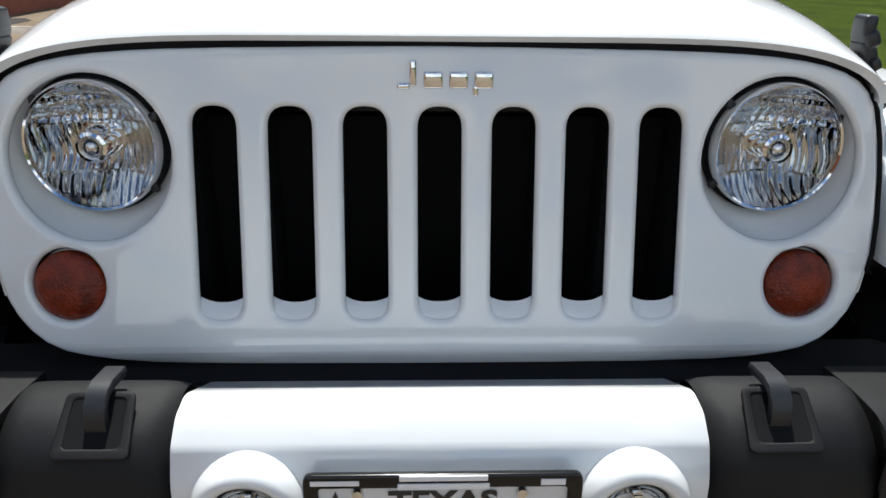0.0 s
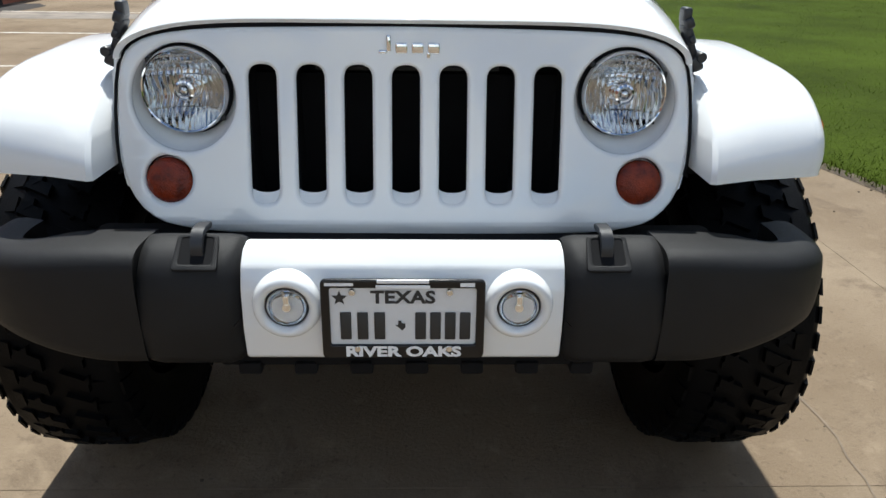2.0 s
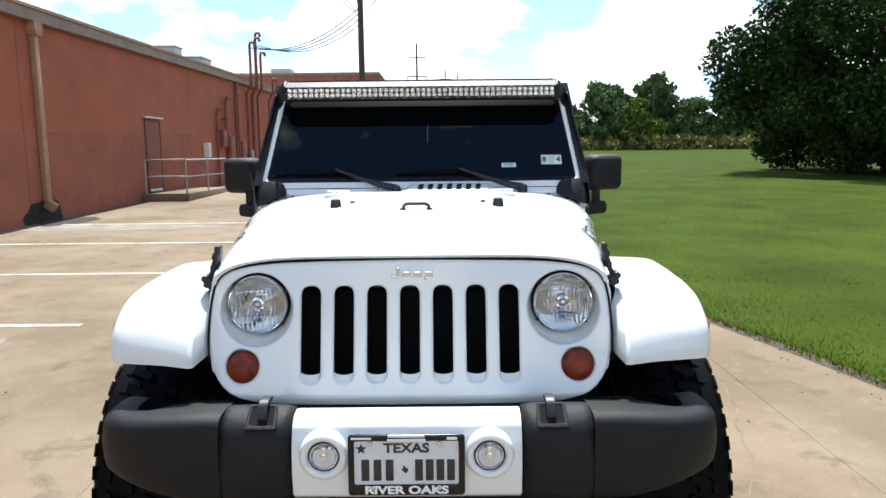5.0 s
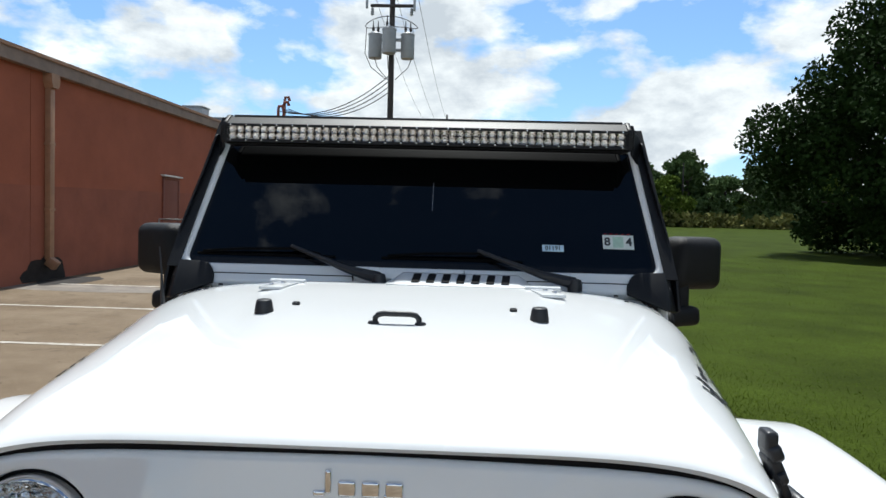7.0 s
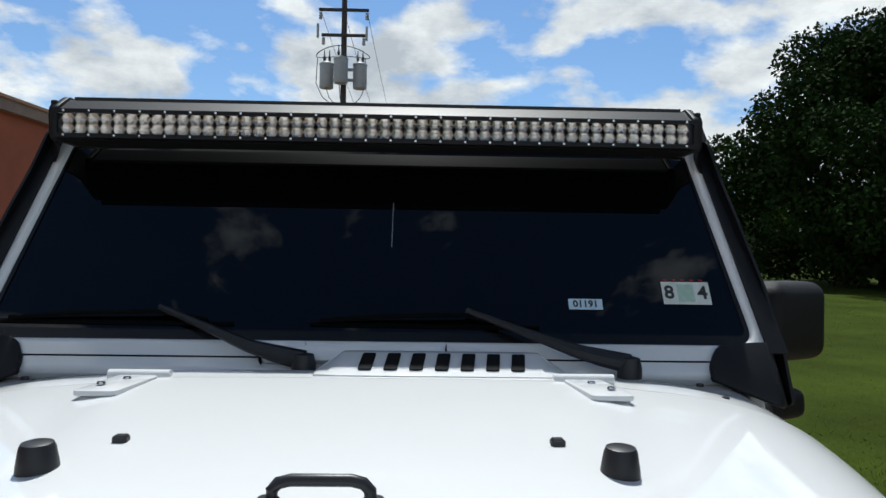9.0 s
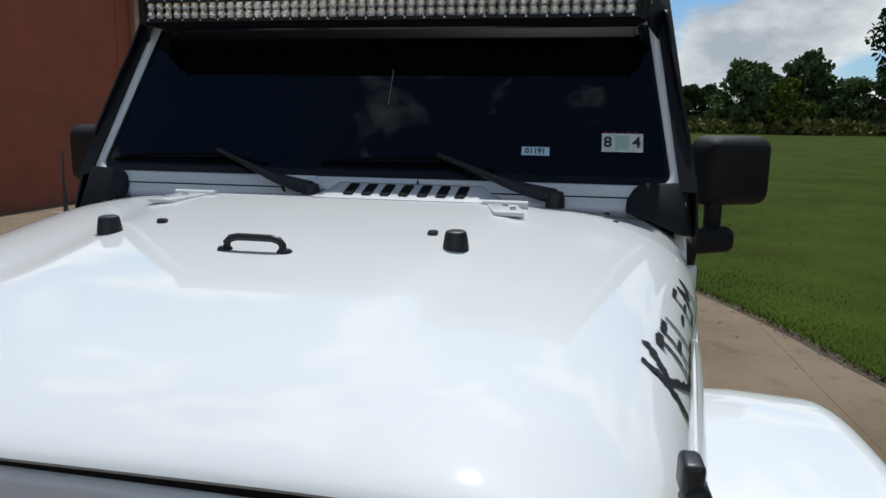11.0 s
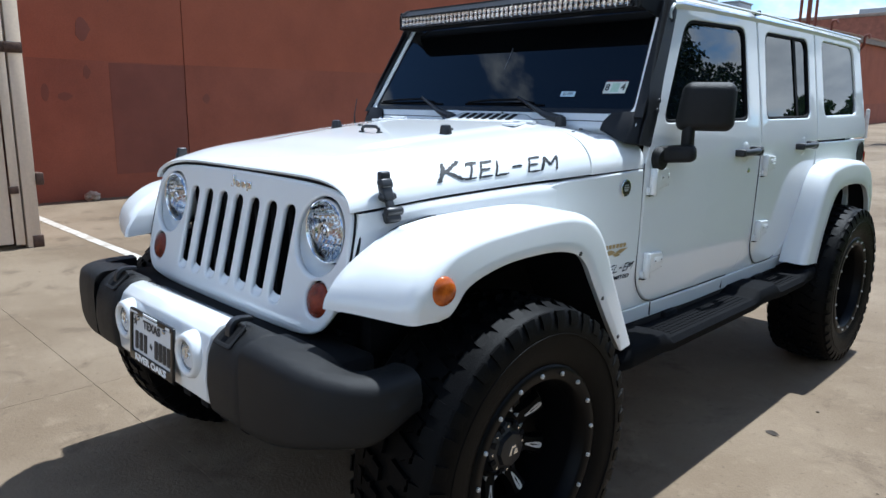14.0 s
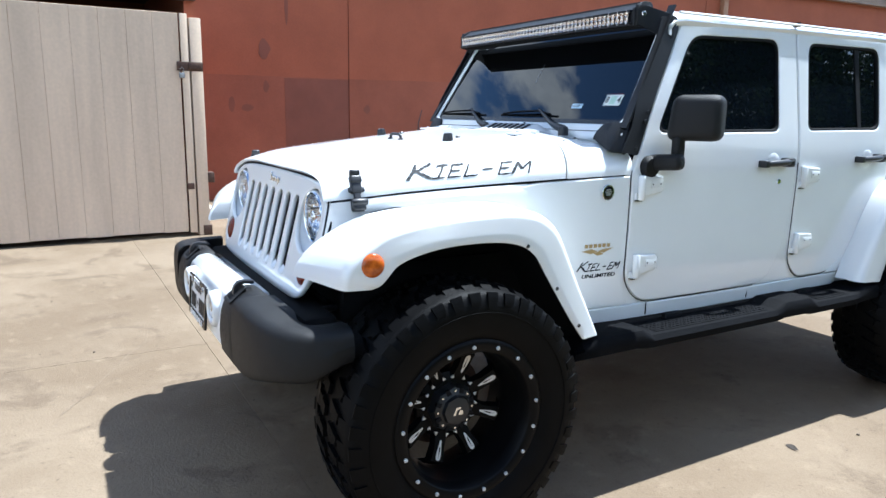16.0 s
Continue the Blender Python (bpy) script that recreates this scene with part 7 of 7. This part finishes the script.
def tread_mesh():
    """Mud-terrain tread: staggered shoulder lugs with side biters and two rows of slanted centre blocks."""
    bm = bmesh.new()

    def lug(a, da, x0, x1, skew, h, side=0.0):
        v = []
        for (xx, da_, rr) in ((x0, -da, TR - 0.02), (x1, -da + skew, TR - 0.02), (x1, da + skew, TR - 0.02), (x0, da, TR - 0.02), (x0, -da * 0.86, TR + h), (x1, (-da + skew) + da * 0.14, TR + h), (x1, (da + skew) - da * 0.14, TR + h), (x0, da * 0.86, TR + h)):
            drop = 0.075 * (abs(xx) / TW) ** 4 * 0.32
            ang = a + da_
            v.append(bm.verts.new((xx, (rr - drop) * math.cos(ang), (rr - drop) * math.sin(ang))))
        for q in ((0, 1, 2, 3), (4, 5, 6, 7), (0, 1, 5, 4), (1, 2, 6, 5), (2, 3, 7, 6), (3, 0, 4, 7)):
            bm.faces.new([v[i] for i in q])
    n = 40
    st = 2 * math.pi / n
    for k in range(n):
        for s in (1, -1):
            a = k * st + (0 if s > 0 else st / 2)
            lug(a, st * 0.33, s * 0.088, s * (0.153 if k % 2 else 0.147), s * 0.02, 0.0)
            lug(a + st * 0.5, st * 0.27, s * 0.018, s * 0.078, s * 0.06, 0.002)
            lug(a + st * 0.05, st * 0.15, s * 0.046, s * 0.083, -s * 0.05, 0.002)
            # side biter: alternately long and short, tapering down the sidewall
            long = k % 2
            w0, w1 = st * 0.30, st * (0.20 if long else 0.24)
            v = []
            for rr, xx, w, o in ((TR - 0.016, 0.1495, w0, 0.003), (TR - 0.040, 0.1555, w0 * 0.95, 0.006), (TR - (0.078 if long else 0.056), 0.1605, w1, 0.0015)):
                for d in (-1, 1):
                    for oo in (-0.004, o):
                        v.append(bm.verts.new((s * (xx + oo), rr * math.cos(a + s * 0.02 + d * w), rr * math.sin(a + s * 0.02 + d * w))))
            for q in ((1, 3, 7, 5), (0, 1, 5, 4), (2, 3, 7, 6), (0, 1, 3, 2), (5, 7, 11, 9), (4, 5, 9, 8), (6, 7, 11, 10), (8, 9, 11, 10)):
                bm.faces.new([v[i] for i in q])
    return bm


def wheel():
    w = thing("wheel", "black alloy wheel with a chunky mud-terrain tyre", "wheel", (0, 0, 0))
    w.parent = car
    w.matrix_parent_inverse = car.matrix_basis.inverted()
    ty = part("tyre", lathe([(RIM - 0.01, -0.12), (RIM + 0.01, -0.14), (RIM + 0.05, -0.155), (RIM + 0.11, -0.162), (TR - 0.06, -0.16), (TR - 0.03, -0.152), (TR - 0.013, -0.13), (TR - 0.012, 0.0), (TR - 0.013, 0.13), (TR - 0.03, 0.152), (TR - 0.06, 0.16), (RIM + 0.11, 0.162), (RIM + 0.05, 0.155), (RIM + 0.01, 0.14), (RIM - 0.01, 0.12)], 72, "x"), RUBBER, w, "black rubber tyre", 50)
    tagged(part("tread", tread_mesh(), RUBBER, ty, "chunky tread lugs", 20), "chunky tread lugs", kind="stuff")
    part("sidewall_ring", lathe([(TR - 0.085, 0.1605), (TR - 0.084, 0.1635), (TR - 0.080, 0.1635), (TR - 0.079, 0.160)], 72, "x"), RUBBER, ty)
    rim = part("rim", lathe([(RIM - 0.045, 0.10), (RIM - 0.036, 0.138), (RIM - 0.030, 0.144), (RIM - 0.006, 0.147), (RIM + 0.004, 0.146), (RIM + 0.010, 0.140), (RIM + 0.010, 0.125)], 72, "x"), RIM_BLACK, w, "satin black deep-dish rim with bright bolts", 40)
    part("barrel", lathe([(RIM - 0.03, -0.12), (RIM - 0.055, -0.02), (RIM - 0.052, 0.0), (RIM - 0.048, 0.06), (RIM - 0.044, 0.104)], 60, "x"), RIM_BLACK, rim, "", 50)
    part("brake_disc", lathe([(0, -0.09), (0.165, -0.09), (0.165, -0.075), (0, -0.075)], 36, "x"), RUST, w, "dark brake disc")
    part("face", lathe([(0.0, -0.005), (0.085, -0.005), (0.11, -0.014), (0.122, -0.02), (0.122, -0.045), (0, -0.045)], 36, "x"), RIM_BLACK, rim)
    for k in range(8):
        a = 2 * math.pi * k / 8 + 0.47
        rot = Matrix.Translation((-0.068, 0, 0)) @ Matrix.Rotation(a, 4, "X")
        rows = [[(0.04, -0.034, 0.08), (0.055, -0.026, 0.08), (0.058, 0.0, 0.08), (0.055, 0.026, 0.08), (0.04, 0.034, 0.08)], [(0.05, -0.028, 0.15), (0.075, -0.020, 0.15), (0.08, 0.0, 0.15), (0.075, 0.020, 0.15), (0.05, 0.028, 0.15)], [(0.06, -0.036, 0.195), (0.085, -0.026, 0.195), (0.09, 0.0, 0.195), (0.085, 0.026, 0.195), (0.06, 0.036, 0.195)], [(0.03, -0.048, 0.213), (0.06, -0.034, 0.2145), (0.065, 0.0, 0.2145), (0.06, 0.034, 0.2145), (0.03, 0.048, 0.213)]]
        part("spoke", xform(grid(rows), rot), RIM_BLACK, rim, "", 30)
        leaf = prism(rounded([(-0.002, 0.124), (0.003, 0.124), (0.0105, 0.170), (0.0095, 0.188), (0.0, 0.193), (-0.0085, 0.186), (-0.0085, 0.166)], 0.006, 3), 0.0, 0.005, "x")
        for v in leaf.verts:
            v.co.x += 0.066 + 0.24 * (v.co.z - 0.115)
        part("milled_flat", xform(leaf, rot), MILLED, rim, "bright milled spoke window", 20)
        for sg in (1, -1):
            tip = prism([(sg * 0.024 - 0.006, 0.099), (sg * 0.024 + 0.006, 0.099), (sg * 0.022, 0.112)], 0.058, 0.066, "x")
            part("milled_tip", xform(tip, rot), MILLED, rim)
    for k in range(17):
        a = 2 * math.pi * k / 17 + 0.105
        part("rim_bolt", xform(lathe([(0.0066, 0.142), (0.0066, 0.1515), (0.0052, 0.153), (0.003, 0.153), (0.0028, 0.1505), (0, 0.1505)], 10, "x"), Matrix.Translation((0, (RIM - 0.014) * math.cos(a), (RIM - 0.014) * math.sin(a)))), BOLT, rim)
    cap = part("hub_cap", xform(lathe([(0.092, -0.01), (0.088, 0.075), (0.078, 0.09), (0.056, 0.100), (0.05, 0.112), (0.032, 0.116), (0, 0.117)], 8, "x"), Matrix.Translation((-0.064, 0, 0))), SATIN, rim, "satin black hub cap", 30)
    part("cap_mark", xform(join(prism([(-0.02, -0.012), (-0.008, 0.016), (0.012, 0.016), (0.008, 0.008), (-0.004, 0.008), (-0.010, -0.012)], 0.116, 0.1185, "x"), prism([(0.0, -0.012), (0.006, 0.004), (0.016, 0.004), (0.02, -0.012)], 0.116, 0.1185, "x")), Matrix.Translation((-0.064, 0, 0))), STEEL, cap)
    for k in range(8):
        a = 2 * math.pi * k / 8
        part("cap_screw", xform(lathe([(0.0045, 0.085), (0.0045, 0.097), (0, 0.098)], 6, "x"), Matrix.Translation((-0.064, 0.068 * math.cos(a), 0.068 * math.sin(a)))), STEEL, cap)
        part("cap_pocket", xform(prism([(-0.010, 0.056), (0.010, 0.056), (0.006, 0.079), (-0.006, 0.079)], 0.085, 0.0965, "x"), Matrix.Translation((-0.064, 0, 0)) @ Matrix.Rotation(a + 0.39, 4, "X")), DARK, cap)
    return w


proto = wheel()
WX0 = 0.840
proto.matrix_basis = pose(WX0, 0.354, 0.460)
for x, y, rx, rz in ((-WX0, 0.354, 15, 180), (WX0, 3.292, 40, 0), (-WX0, 3.292, 75, 180)):
    copy_thing(proto, pose(x, y, 0.460, 0, 0, rz) @ pose(0, 0, 0, rx, 0, 0))
